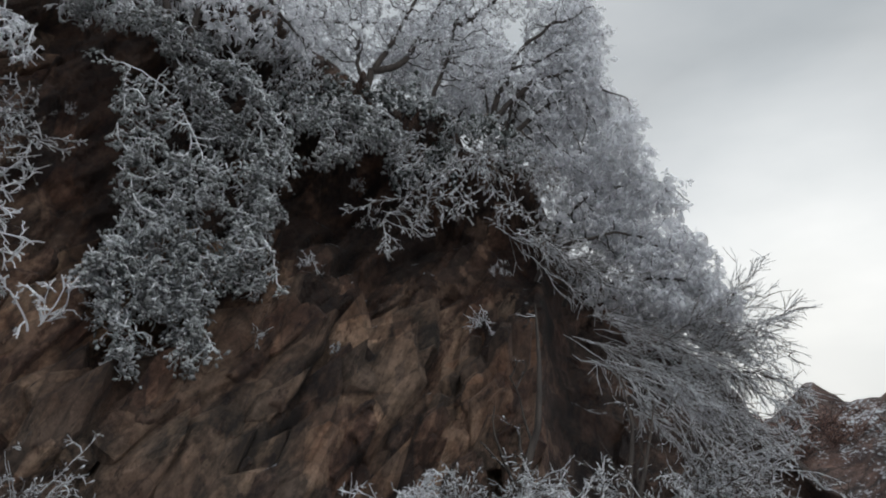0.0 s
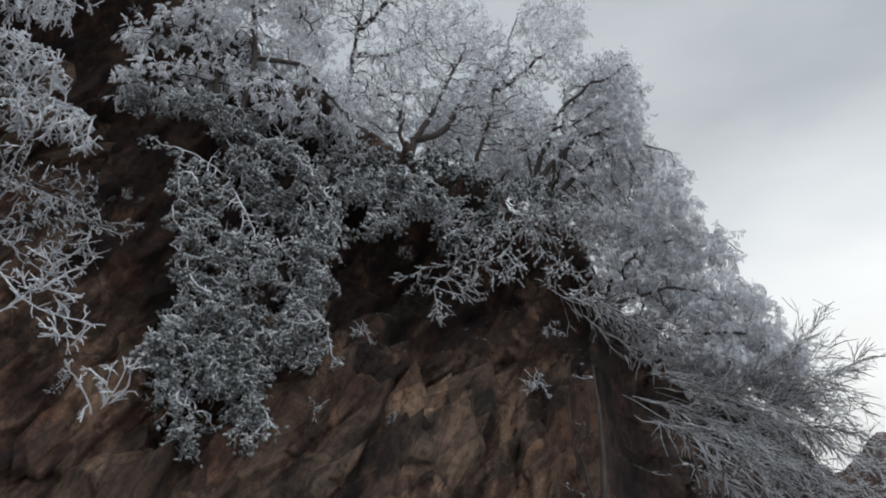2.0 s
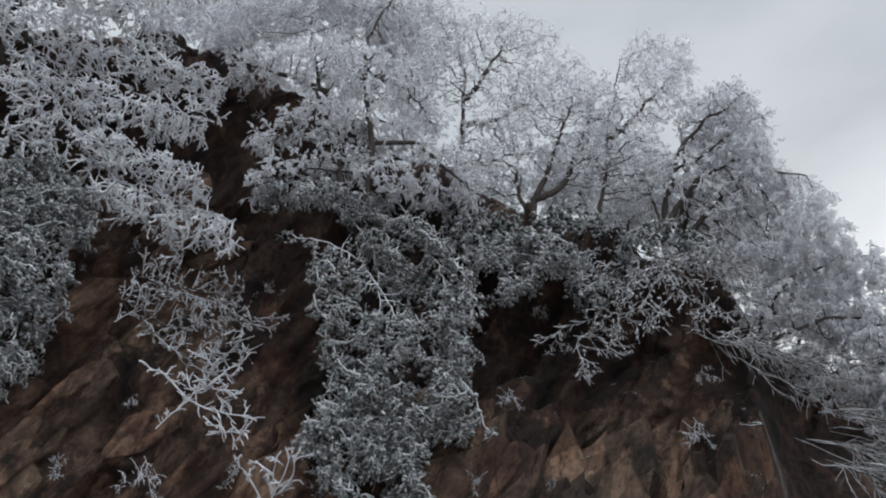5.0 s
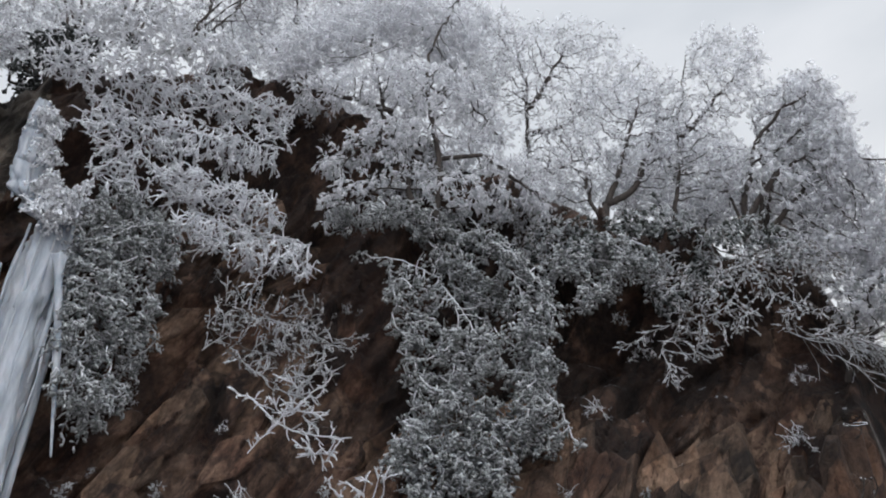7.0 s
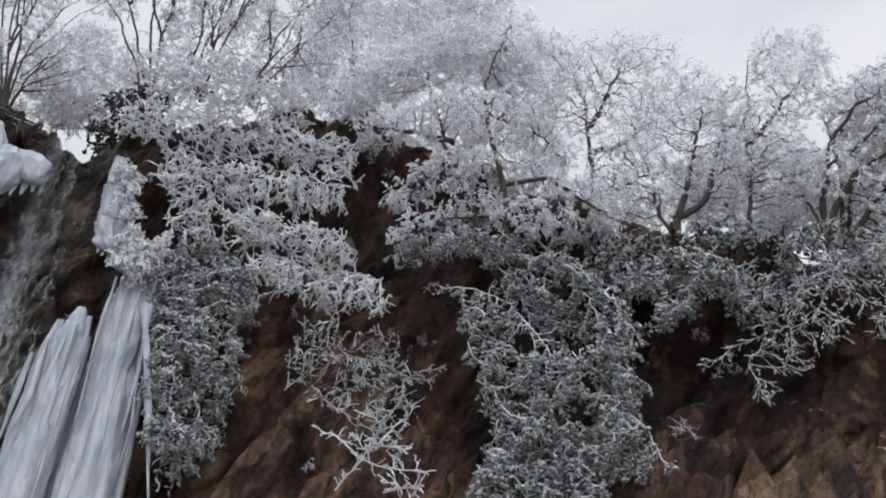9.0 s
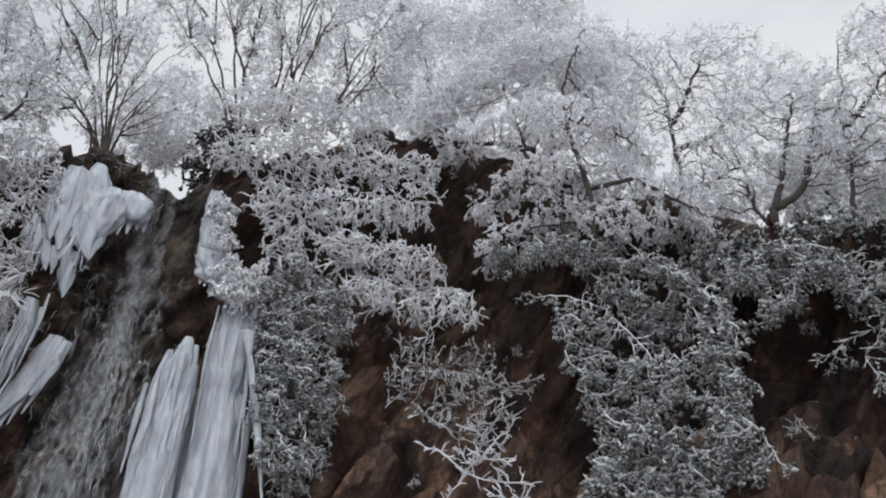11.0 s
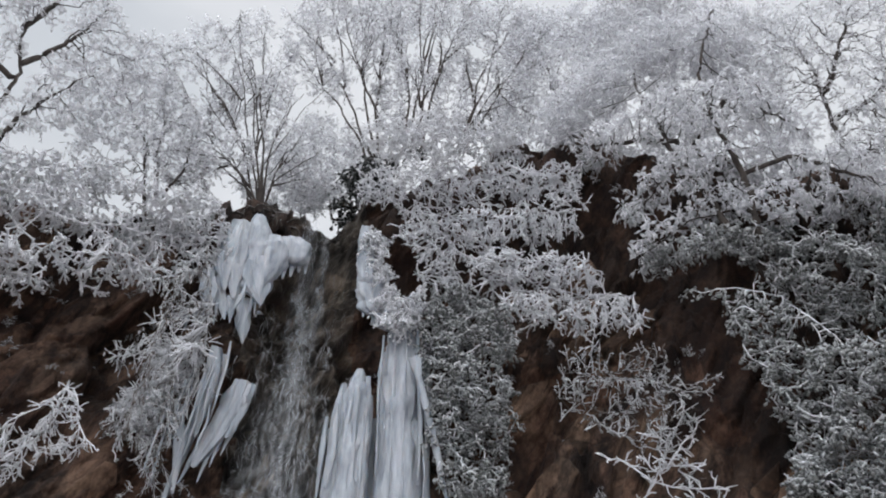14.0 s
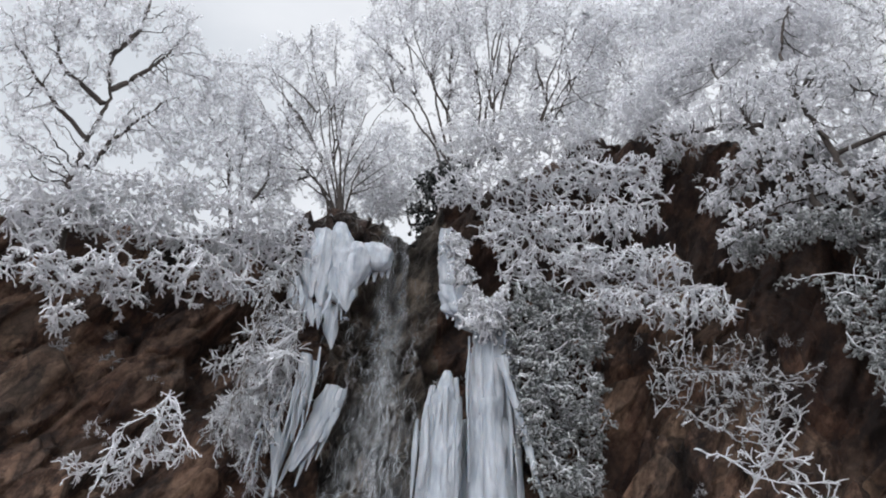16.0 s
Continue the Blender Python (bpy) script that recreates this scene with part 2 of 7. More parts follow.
def ice_material():
    m, n, l, b = material("white_blue_ice", 0.28)
    t = noise_node(n, l, 2.6, 6.0, 0.6, (3.0, 3.0, 0.5))
    c = ramp_node(n, l, t.outputs["Fac"], [(0.3, (0.24, 0.265, 0.295)), (0.48, (0.36, 0.385, 0.415)), (0.66, (0.48, 0.5, 0.53))]).outputs["Color"]
    l.new(c, b.inputs["Base Color"])
    b.inputs["Subsurface Weight"].default_value = 0.35
    b.inputs["Subsurface Radius"].default_value = (0.06, 0.09, 0.12)
    b.inputs["IOR"].default_value = 1.31
    fine = noise_node(n, l, 12.0, 5.0, 0.6, (2.5, 2.5, 0.5))
    bump_node(n, l, b, fine.outputs["Fac"], 0.5, 0.04)
    return m


ICE = ice_material()


def water_material():
    m, n, l, b = material("falling_water", 0.3)
    b.inputs["Base Color"].default_value = (0.82, 0.85, 0.88, 1)
    tr = n.new("ShaderNodeBsdfTransparent")
    ms = n.new("ShaderNodeMixShader")
    t = noise_node(n, l, 7.0, 5.0, 0.7)
    r = ramp_node(n, l, t.outputs["Fac"], [(0.35, (0.1, 0.1, 0.1)), (0.7, (0.75, 0.75, 0.75))])
    l.new(r.outputs["Color"], ms.inputs[0])
    l.new(tr.outputs[0], ms.inputs[1])
    l.new(b.outputs[0], ms.inputs[2])
    l.new(ms.outputs[0], n["Material Output"].inputs["Surface"])
    return m


WATER = water_material()


def veil_material():
    """Spray and thin water: thickest in the middle of its ribbon, streaked downwards."""
    m, n, l, b = material("water_veil", 0.4)
    b.inputs["Base Color"].default_value = (0.8, 0.83, 0.86, 1)
    uv = n.new("ShaderNodeTexCoord")
    s = n.new("ShaderNodeSeparateXYZ")
    l.new(uv.outputs["UV"], s.inputs[0])
    across = ramp_node(n, l, s.outputs["X"], [(0.0, (0, 0, 0)), (0.5, (1, 1, 1)), (1.0, (0, 0, 0))])
    across.color_ramp.interpolation = "EASE"
    t = noise_node(n, l, 4.0, 7.0, 0.7, (5.0, 5.0, 0.7))
    k = ramp_node(n, l, t.outputs["Fac"], [(0.43, (0.0, 0.0, 0.0)), (0.68, (0.34, 0.34, 0.34))])
    f = mix_node(n, l, 1.0, across.outputs["Color"], k.outputs["Color"], "MULTIPLY")
    tr = n.new("ShaderNodeBsdfTransparent")
    ms = n.new("ShaderNodeMixShader")
    l.new(f, ms.inputs[0])
    l.new(tr.outputs[0], ms.inputs[1])
    l.new(b.outputs[0], ms.inputs[2])
    l.new(ms.outputs[0], n["Material Output"].inputs["Surface"])
    return m


VEIL = veil_material()


def ground_material():
    m, n, l, b = material("snowy_earth", 0.9)
    t = noise_node(n, l, 1.3, 8.0, 0.65)
    f = noise_node(n, l, 14.0, 6.0, 0.7)
    c = ramp_node(n, l, f.outputs["Fac"], [(0.3, (0.025, 0.018, 0.014)), (0.7, (0.13, 0.1, 0.075))]).outputs["Color"]
    # besides the patches, snow on unseen flat ground is added to bounce light up
    s = ramp_node(n, l, t.outputs["Fac"], [(0.46, (0, 0, 0)), (0.52, (1, 1, 1))]).outputs["Color"]
    flat = n.new("ShaderNodeMapRange")
    flat.inputs["From Min"].default_value, flat.inputs["From Max"].default_value = 0.9, 0.96
    g, x = n.new("ShaderNodeNewGeometry"), n.new("ShaderNodeSeparateXYZ")
    l.new(g.outputs["Normal"], x.inputs[0])
    l.new(x.outputs["Z"], flat.inputs["Value"])
    s = mix_node(n, l, 1.0, s, flat.outputs["Result"], "MULTIPLY")
    c = mix_node(n, l, s, c, (0.8, 0.74, 0.78))
    l.new(c, b.inputs["Base Color"])
    bump_node(n, l, b, f.outputs["Fac"], 0.8, 0.05)
    return m


GROUND = ground_material()


def wood_hill_material():
    m, n, l, b = material("bare_wooded_hill", 0.95)
    t = noise_node(n, l, 0.35, 8.0, 0.7, (1, 1, 0.5))
    c = ramp_node(n, l, t.outputs["Fac"], [(0.35, (0.05, 0.036, 0.033)), (0.6, (0.1, 0.075, 0.07)), (0.72, (0.4, 0.41, 0.44))]).outputs["Color"]
    l.new(c, b.inputs["Base Color"])
    return m


HILL = wood_hill_material()
SCRUB = rock_material("brown_scrub_earth", (0.03, 0.02, 0.018), (0.085, 0.055, 0.047), (0.16, 0.11, 0.095))

# ---- geometry tools ----


def mesh_np(name, verts, quads=None, tris=None, smooth=False):
    me = bpy.data.meshes.new(name)
    loops, starts, at0 = [], [], 0
    for f in (quads, tris):
        if f is not None and len(f):
            f = np.asarray(f, dtype=np.int32)
            loops.append(f.ravel())
            starts.append(at0 + np.arange(len(f), dtype=np.int32) * f.shape[1])
            at0 += f.size
    loops, starts = np.concatenate(loops), np.concatenate(starts)
    me.vertices.add(len(verts))
    me.vertices.foreach_set("co", np.asarray(verts, dtype=np.float32).ravel())
    me.loops.add(len(loops))
    me.loops.foreach_set("vertex_index", loops)
    me.polygons.add(len(starts))
    me.polygons.foreach_set("loop_start", starts)
    if smooth:
        me.polygons.foreach_set("use_smooth", np.ones(len(starts), dtype=bool))
    me.update(calc_edges=True)
    return me


def part(name, me, mat, parent, label=""):
    ob = new(name, me)
    if mat and not me.materials:
        me.materials.append(mat)
    ob.parent = parent
    return tagged(ob, label, kind="stuff" if name in ("crown", "rime", "spray", "foliage", "stream", "branchwork") else "")


def spot_z(az, z, r):
    a = radians(az)
    return Vector((r * math.sin(a), r * math.cos(a), z))


def hash3(i, j, k, s=0):
    h = (i.astype(np.int64) * 374761393 + j.astype(np.int64) * 668265263 + k.astype(np.int64) * 2147483647 + s * 1274126177) & 0xFFFFFFFF
    h = ((h ^ (h >> 13)) * 1103515245 + 12345) & 0xFFFFFFFF
    h = ((h ^ (h >> 15)) * 2246822519) & 0xFFFFFFFF
    return ((h ^ (h >> 16)) & 0xFFFFFF) / float(0xFFFFFF)


def vnoise(p, s=0):
    i = np.floor(p).astype(np.int64)
    f = p - i
    f = f * f * (3 - 2 * f)
    out = 0
    for a in (0, 1):
        for b in (0, 1):
            for c in (0, 1):
                w = (f[..., 0] if a else 1 - f[..., 0]) * (f[..., 1] if b else 1 - f[..., 1]) * (f[..., 2] if c else 1 - f[..., 2])
                out = out + w * hash3(i[..., 0] + a, i[..., 1] + b, i[..., 2] + c, s)
    return out * 2 - 1


def fbm(p, octaves=4, s=0, gain=0.5):
    out, amp = 0, 1.0
    for o in range(octaves):
        out = out + amp * vnoise(p * 2.0 ** o, s + o)
        amp *= gain
    return out


def slabs(c, l, cell_c, cell_l, s=0, crack=0.0):
    """Facets of split rock: nearest of scattered centres, each with its own step and tilt; cracks between them."""
    x, y = c / cell_c, l / cell_l
    i0, j0 = np.floor(x).astype(np.int64), np.floor(y).astype(np.int64)
    best, next_best = np.full(x.shape, 1e9), np.full(x.shape, 1e9)
    out, other = np.zeros(x.shape), np.zeros(x.shape)
    zero = np.zeros_like(i0)
    for a in (-1, 0, 1):
        for b in (-1, 0, 1):
            i, j = i0 + a, j0 + b
            dx = x - (i + hash3(i, j, zero, s))
            dy = y - (j + hash3(i, j, zero, s + 1))
            d = np.sqrt(dx * dx + dy * dy)
            v = (hash3(i, j, zero, s + 2) - 0.5) * 2 + dx * (hash3(i, j, zero, s + 3) - 0.5) * 2.2 + dy * (hash3(i, j, zero, s + 4) - 0.5) * 1.6
            near, second = d < best, (d >= best) & (d < next_best)
            other = np.where(near, out, np.where(second, v, other))
            next_best = np.where(near, best, np.where(second, d, next_best))
            best = np.where(near, d, best)
            out = np.where(near, v, out)
    edge = np.clip((next_best - best) / 0.09, 0, 1)
    return out * (0.5 + 0.5 * edge) + other * (0.5 - 0.5 * edge) + crack * (1 - edge) * (hash3(i0, j0, zero, s + 6) > 0.45)


def grid_faces(rows, cols):
    i = np.arange(rows - 1)[:, None] * cols + np.arange(cols - 1)[None, :]
    i = i.ravel()
    return np.stack([i, i + 1, i + cols + 1, i + cols], axis=1)


# ---- the ground and the cliff ----
RIM_AZ = [-100, -78, -68, -60, -48, -43.5, -41.5, -38, -33, -26, -10, 0, 9, 17, 25, 28, 31, 35, 42, 46, 50, 60, 75]
RIM_Z = [8.5, 9.6, 10.8, 11.0, 11.7, 12.6, 12.6, 12.5, 12.8, 13.3, 13.9, 12.5, 11.0, 9.95, 9.4, 9.05, 8.8, 8.1, 7.2, 6.0, 4.3, 3.2, 2.6]


def rim_z(az):
    return np.interp(az, RIM_AZ, RIM_Z)


def face_r(az):
    """Distance of the cliff's face over ground: a shallow bowl, a cleft for the fall, a corner where it turns away."""
    az = np.asarray(az, dtype=float)
    r = 11.3 + 1.3 * (az / 65) ** 2
    r = r + 0.75 * np.exp(-((az + 38.3) / 3.6) ** 2)
    return r + np.where(az > 33, 0.32 * (az - 33) + 1.7 * (1 - np.exp(-(np.maximum(az, 33.5) - 33.5) / 0.8)) * (az > 33.5), 0)


def foot_z(az):
    return np.interp(az, [-90, -40, 0, 20, 45, 70], [1.6, 2.0, 2.2, 2.4, 2.2, 1.5])


def cliff_point(az, v):
    """The smooth shape of the cliff: v runs from the foot (0) to the rim (1), then back over the top (to 2)."""
    az, v = np.asarray(az, dtype=float), np.asarray(v, dtype=float)
    zf, zr, r0 = foot_z(az), rim_z(az), face_r(az)
    u = np.clip(v, 0, 1)
    z = zf + (zr - zf) * u
    lean = -0.7 + 1.25 * u - 0.75 * np.exp(-((u - 0.93) / 0.08) ** 2) + 0.35 * np.exp(-((u - 0.74) / 0.1) ** 2)
    back = np.clip(v - 1, 0, 1)
    r = r0 + lean + 0.1 + 26 * back ** 1.5
    z = z + back * 3.2 - 0.25 * np.clip(back * 20, 0, 1)
    return r, z


SURFACE = {}


def build_cliff():
    az = np.concatenate([np.linspace(-100, -80, 30)[:-1], np.linspace(-80, 58, 640), np.linspace(58, 75, 26)[1:]])
    v = np.concatenate([np.linspace(-0.12, 1, 250), 1 + np.linspace(0.01, 1, 26)])
    A, Vv = np.meshgrid(az, v)
    r, z = cliff_point(A, Vv)
    u = np.radians(A) * 11.5
    z = np.where(Vv < 0, foot_z(A) + Vv * 8, z)
    p = np.stack([u, z, np.zeros_like(u)], -1)
    phi = radians(62)
    c = -u * math.sin(phi) + z * math.cos(phi)
    l = u * math.cos(phi) + z * math.sin(phi)
    warp = fbm(p * 0.5, 3, 5)
    d = 0.33 * slabs(c + 0.25 * warp, l + 0.4 * warp, 0.8, 2.4, 11, 0.4)
    d = d + 0.15 * slabs(c + 0.15 * warp, l, 0.36, 1.0, 31, 0.45) + 0.065 * slabs(c, l + warp * 0.2, 0.17, 0.4, 51, 0.4)
    d = d + 0.45 * fbm(p * 0.28, 3, 71) + 0.025 * fbm(p * 2.2, 4, 91, 0.6)
    # broken ledges behind the fall
    ledge = np.exp(-((A + 38.3) / 4.2) ** 4)
    d = d + ledge * (0.22 * slabs(u + 0.2 * warp, z, 0.5, 0.45, 171, 0.2) + 0.1 * slabs(u, z + 0.1 * warp, 0.2, 0.18, 191, 0.2) - 0.12)
    keep = np.where(Vv > 1, np.clip(1 - (Vv - 1) * 6, 0.15, 1), 1)
    d = d * keep
    r = r + d
    z = z + 0.12 * fbm(p * 1.4, 3, 111) * np.where(Vv > 0.97, 1, 0.4) + np.where(Vv > 1, 0.5 * fbm(p * 0.4, 3, 131) * np.clip((Vv - 1) * 8, 0, 1), 0)
    SURFACE.update(az=az, r=r[:250], z=z[:250])
    a = np.radians(A)
    verts = np.stack([r * np.sin(a), r * np.cos(a), z], -1).reshape(-1, 3)
    me = mesh_np("cliff", verts, grid_faces(len(v), len(az)))
    for m in (ROCK, SOIL, WET):
        me.materials.append(m)
    # root soil under the rim, wet rock behind the fall
    ca, cv = (A[:-1, :-1] + 0.1).ravel(), Vv[:-1, :-1].ravel()
    q = np.stack([ca * 0.35, cv * 9, np.zeros_like(ca)], -1)
    rag = fbm(q, 4, 151, 0.6)
    # past the corner the same dark soil colour paints in the recess's shade
    soil = (cv + 0.16 * rag > np.interp(ca, [-70, -50, -22, -14, -6, 4, 14, 21, 27, 34], [0.9, 0.9, 0.66, 0.56, 0.4, 0.42, 0.4, 0.42, 0.62, 0.66])) | (ca + 1.5 * rag > 34.5)
    wet = (np.abs(ca + 38.6 - 1.5 * (1 - cv)) + 1.2 * rag < 4.6)
    idx = np.where(wet, 2, np.where(soil, 1, 0)).astype(np.int32)
    me.polygons.foreach_set("material_index", idx)
    ob = new("cliff", me)
    return tagged(ob, "brown layered rock cliff with dark root soil under its rim", "cliff", kind="structure")


def build_ground():
    az = np.radians(np.linspace(0, 360, 181))
    rr = np.concatenate([np.linspace(0.01, 14, 60), np.geomspace(14.5, 3500, 40)])
    R, A = np.meshgrid(rr, az, indexing="ij")
    deg = (np.degrees(A) + 180) % 360 - 180
    bank = np.clip((R - 5.5) / 5.0, 0, 1)
    bank = bank * bank * (3 - 2 * bank)
    side = np.clip((105 - np.abs(deg)) / 20, 0, 1)
    z = bank * (foot_z(deg) + 0.1) * side * np.where(R < 40, 1, np.clip(1 - (R - 40) / 60, 0, 1))
    p = np.stack([R * np.sin(A), R * np.cos(A), np.zeros_like(R)], -1)
    z = z + 0.22 * fbm(p * 0.9, 4, 211) * np.clip((R - 4) / 4, 0, 1) * np.clip(60 / R, 0, 1)
    p[..., 2] = z
    me = mesh_np("ground", p.reshape(-1, 3), grid_faces(len(rr), len(az))[:, ::-1], smooth=True)
    me.materials.append(GROUND)
    return tagged(new("ground", me), "rough earth with patches of snow", "ground", kind="structure")


def build_hill(name, r, az0, az1, top, s, mat, label):
    """A far ridge."""
    az = np.linspace(az0, az1, 160)
    v = np.linspace(0, 1, 24)
    A, Vv = np.meshgrid(az, v)
    q = np.stack([A * 0.12, np.full_like(A, s), np.zeros_like(A)], -1)
    h = np.interp(A, [az0, az0 + (az1 - az0) * 0.3, az1], top) * (1 + 0.12 * fbm(q, 4, s))
    a = np.radians(A)
    rad = r * (1 + 0.5 * Vv)
    z = h * Vv ** 0.8 + r * 0.01 * fbm(np.stack([A * 0.8, Vv * 8, A * 0], -1), 4, s + 7) * Vv
    me = mesh_np(name, np.stack([rad * np.sin(a), rad * np.cos(a), z - 0.5], -1).reshape(-1, 3), grid_faces(len(v), len(az)), smooth=True)
    me.materials.append(mat)
    return tagged(new(name, me), label, "hill", kind="structure")


build_ground()
cliff = build_cliff()
build_hill("hillside", 24, 44, 110, (9.6, 10.6, 15), 9, SCRUB, "brown scrub slope beyond the cliff corner")
build_hill("hill", 95, 42, 110, (26, 30, 60), 5, HILL, "distant dark hillside of bare winter woods")

# ---- growing things ----


def unit(v):
    return v / np.maximum(np.linalg.norm(v, axis=-1, keepdims=True), 1e-9)


def lines(rng, start, way, length, nseg, wob, bend):
    """Wandering polylines: bend is added to the direction at each step (lift or droop)."""
    pts = [start]
    d = unit(way)
    step = (length / nseg)[:, None]
    for k in range(nseg):
        d = unit(d + rng.normal(0, wob, d.shape) + np.asarray(bend) / nseg)
        pts.append(pts[-1] + d * step)
    return np.stack(pts, 1)


def fork(rng, pts, per, t0, t1, angle, spread=0.35, flat=0.0):
    """Side shoots of polylines: start, direction, and the index of the parent."""
    n, k = len(pts), pts.shape[1] - 1
    who = np.repeat(np.arange(n), per)
    t = rng.uniform(t0, t1, len(who)) * k
    i = np.minimum(t.astype(int), k - 1)
    f = (t - i)[:, None]
    a, b = pts[who, i], pts[who, i + 1]
    d = unit(b - a)
    side = rng.normal(0, 1, d.shape)
    side[:, 2] *= 1 - flat
    side = unit(side - d * (side * d).sum(1, keepdims=True))
    ang = np.radians(rng.normal(angle, angle * spread, len(who)))[:, None]
    return a + (b - a) * f, d * np.cos(ang) + side * np.sin(ang), who, t / k


def tubes(pts, r0, r1, sides):
    """Tapered tubes along polylines: vertices and quads."""
    n, k = pts.shape[:2]
    tan = np.empty_like(pts)
    tan[:, 1:-1] = pts[:, 2:] - pts[:, :-2]
    tan[:, 0], tan[:, -1] = pts[:, 1] - pts[:, 0], pts[:, -1] - pts[:, -2]
    tan = unit(tan)
    ref = np.where(np.abs(tan[..., 2:3]) > 0.9, np.array([1.0, 0, 0]), np.array([0, 0, 1.0]))
    u = unit(np.cross(tan, ref))
    w = np.cross(tan, u)
    rad = np.asarray(r0)[:, None] + (np.asarray(r1) - np.asarray(r0))[:, None] * np.linspace(0, 1, k)[None, :]
    ang = np.arange(sides) / sides * 2 * np.pi
    ring = u[:, :, None, :] * np.cos(ang)[None, None, :, None] + w[:, :, None, :] * np.sin(ang)[None, None, :, None]
    v = pts[:, :, None, :] + ring * rad[:, :, None, None]
    base = (np.arange(n) * k * sides)[:, None, None] + (np.arange(k - 1) * sides)[None, :, None]
    s0 = np.arange(sides)[None, None, :]
    s1 = (np.arange(sides) + 1)[None, None, :] % sides
    q = np.stack([base + s0, base + s1, base + sides + s1, base + sides + s0], -1)
    return v.reshape(-1, 3), q.reshape(-1, 4)


def spindles(rng, p, d, length, width):
    """Rime grains and crusted leaves: three-sided grains, widest past the middle."""
    d = unit(d)
    side = unit(np.cross(d, rng.normal(0, 1, d.shape)))
    other = np.cross(d, side)
    n = len(p)
    L, W = np.asarray(length)[:, None], np.asarray(width)[:, None]
    mid = p + d * L * 0.6
    v = np.stack([mid + side * W, mid - side * W * 0.5 + other * W * 0.87, mid - side * W * 0.5 - other * W * 0.87, p + d * L, p], 1)
    b = (np.arange(n) * 5)[:, None]
    t = np.concatenate([b + np.array(f) for f in ((3, 0, 1), (3, 1, 2), (3, 2, 0), (4, 1, 0), (4, 2, 1), (4, 0, 2))])
    return v.reshape(-1, 3), t


def joined(pieces):
    vs, fs, o = [], [], 0
    for v, f in pieces:
        vs.append(v)
        fs.append(f + o)
        o += len(v)
    return np.concatenate(vs), np.concatenate(fs)


def planted(name, az, z, r, label, category, group):
    """An Empty at a thing's root; its x points to the right along the cliff, y into the rock."""
    root = tagged(new(name), label, category, group)
    root.matrix_world = Matrix.Translation(spot_z(az, z, r)) @ Matrix.Rotation(-radians(az), 4, "Z")
    return root


def frosted_tree(name, az, z, r, seed, height, ways=None, stems=1, spread=0.25, lean=0.0, limbs=8, droop=-0.1, girth=0.018, dense=1.0, fuzz=1.0, label="", group="", frost=None, limb_angle=42, first=0.22, rime=1.0, limb_len=0.42, wander=0.11, bark=None):
    """A bare tree under heavy rime: dark stems and limbs, a crown of white twigs and feathered rime."""
    rng = np.random.default_rng(seed)
    bark = bark or BARK
    root = planted(name, az, z, r, label, "tree", group)
    if ways is None:
        a = rng.uniform(0, 2 * np.pi) + np.arange(stems) * 2 * np.pi / stems + rng.normal(0, 0.25, stems)
        tilt = spread * rng.uniform(0.5, 1.2, stems)
        ways = np.stack([np.cos(a) * tilt + lean, np.sin(a) * tilt * 0.7, np.ones(stems)], -1)
    ways = np.asarray(ways, dtype=float)
    stems = len(ways)
    start = ways * np.array([0.12, 0.12, 0]) + rng.normal(0, 0.04, (stems, 3))
    start[:, 2] = -0.5
    length = height * rng.uniform(0.7, 0.95, stems) * np.clip(np.linalg.norm(ways, axis=1), 0.5, 1.3) / np.linalg.norm(ways, axis=1).mean()
    r0 = girth * height * (1.0 if stems < 3 else 0.6) * rng.uniform(0.8, 1.15, stems)
    s = lines(rng, start, ways, length, 9, wander, (0, 0, 0.25))
    for i in range(stems):
        v, q = tubes(s[i:i + 1], r0[i:i + 1] * 1.15, r0[i:i + 1] * 0.18, 8)
        part("trunk" if stems == 1 else "stem", mesh_np("trunk", v, q, smooth=True), bark, root)
    p1, d1, w1, t1 = fork(rng, s, limbs, first, 0.98, limb_angle)
    l1 = height * limb_len * (1.15 - 0.6 * t1) * rng.uniform(0.7, 1.15, len(p1))
    m1 = lines(rng, p1, d1, l1, 6, 0.16, (0, 0, 0.3 + droop))
    rr1 = r0[w1] * (1 - 0.75 * t1) * 0.5
    for i in range(len(m1)):
        v, q = tubes(m1[i:i + 1], rr1[i:i + 1], rr1[i:i + 1] * 0.3, 6)
        part("limb", mesh_np("limb", v, q, smooth=True), bark, root)
    p2, d2, w2, t2 = fork(rng, m1, max(2, round(5.5 * dense)), 0.2, 1.0, 48)
    l2 = l1[w2] * 0.5 * (1.1 - 0.6 * t2) * rng.uniform(0.7, 1.2, len(p2))
    m2 = lines(rng, p2, d2, l2, 4, 0.18, (0, 0, 0.1 + droop * 1.5))
    p3, d3, w3, t3 = fork(rng, m2, round(9 * dense), 0.25, 1.0, 52)
    l3 = (0.17 + 0.36 * l2[w3] * (1.1 - 0.6 * t3)) * rng.uniform(0.6, 1.2, len(p3))
    m3 = lines(rng, p3, d3, l3, 2, 0.34, (0, 0, droop * 1.4))
    p4, d4, w4, t4 = fork(rng, m3, max(1, round(3.2 * fuzz)), 0.05, 1.0, 60)
    d4[:, 2] += droop * 0.6
    l4 = rng.uniform(0.06, 0.15, len(p4))
    k = rime
    v, q = tubes(m2, np.full(len(m2), 0.016), np.full(len(m2), 0.009), 4)
    part("branchwork", mesh_np("branchwork", v, q, smooth=True), bark if frost is None else frost, root, "dark thin branches half covered with rime")
    v, q = tubes(m3, np.full(len(m3), 0.016 * k), np.full(len(m3), 0.01 * k), 3)
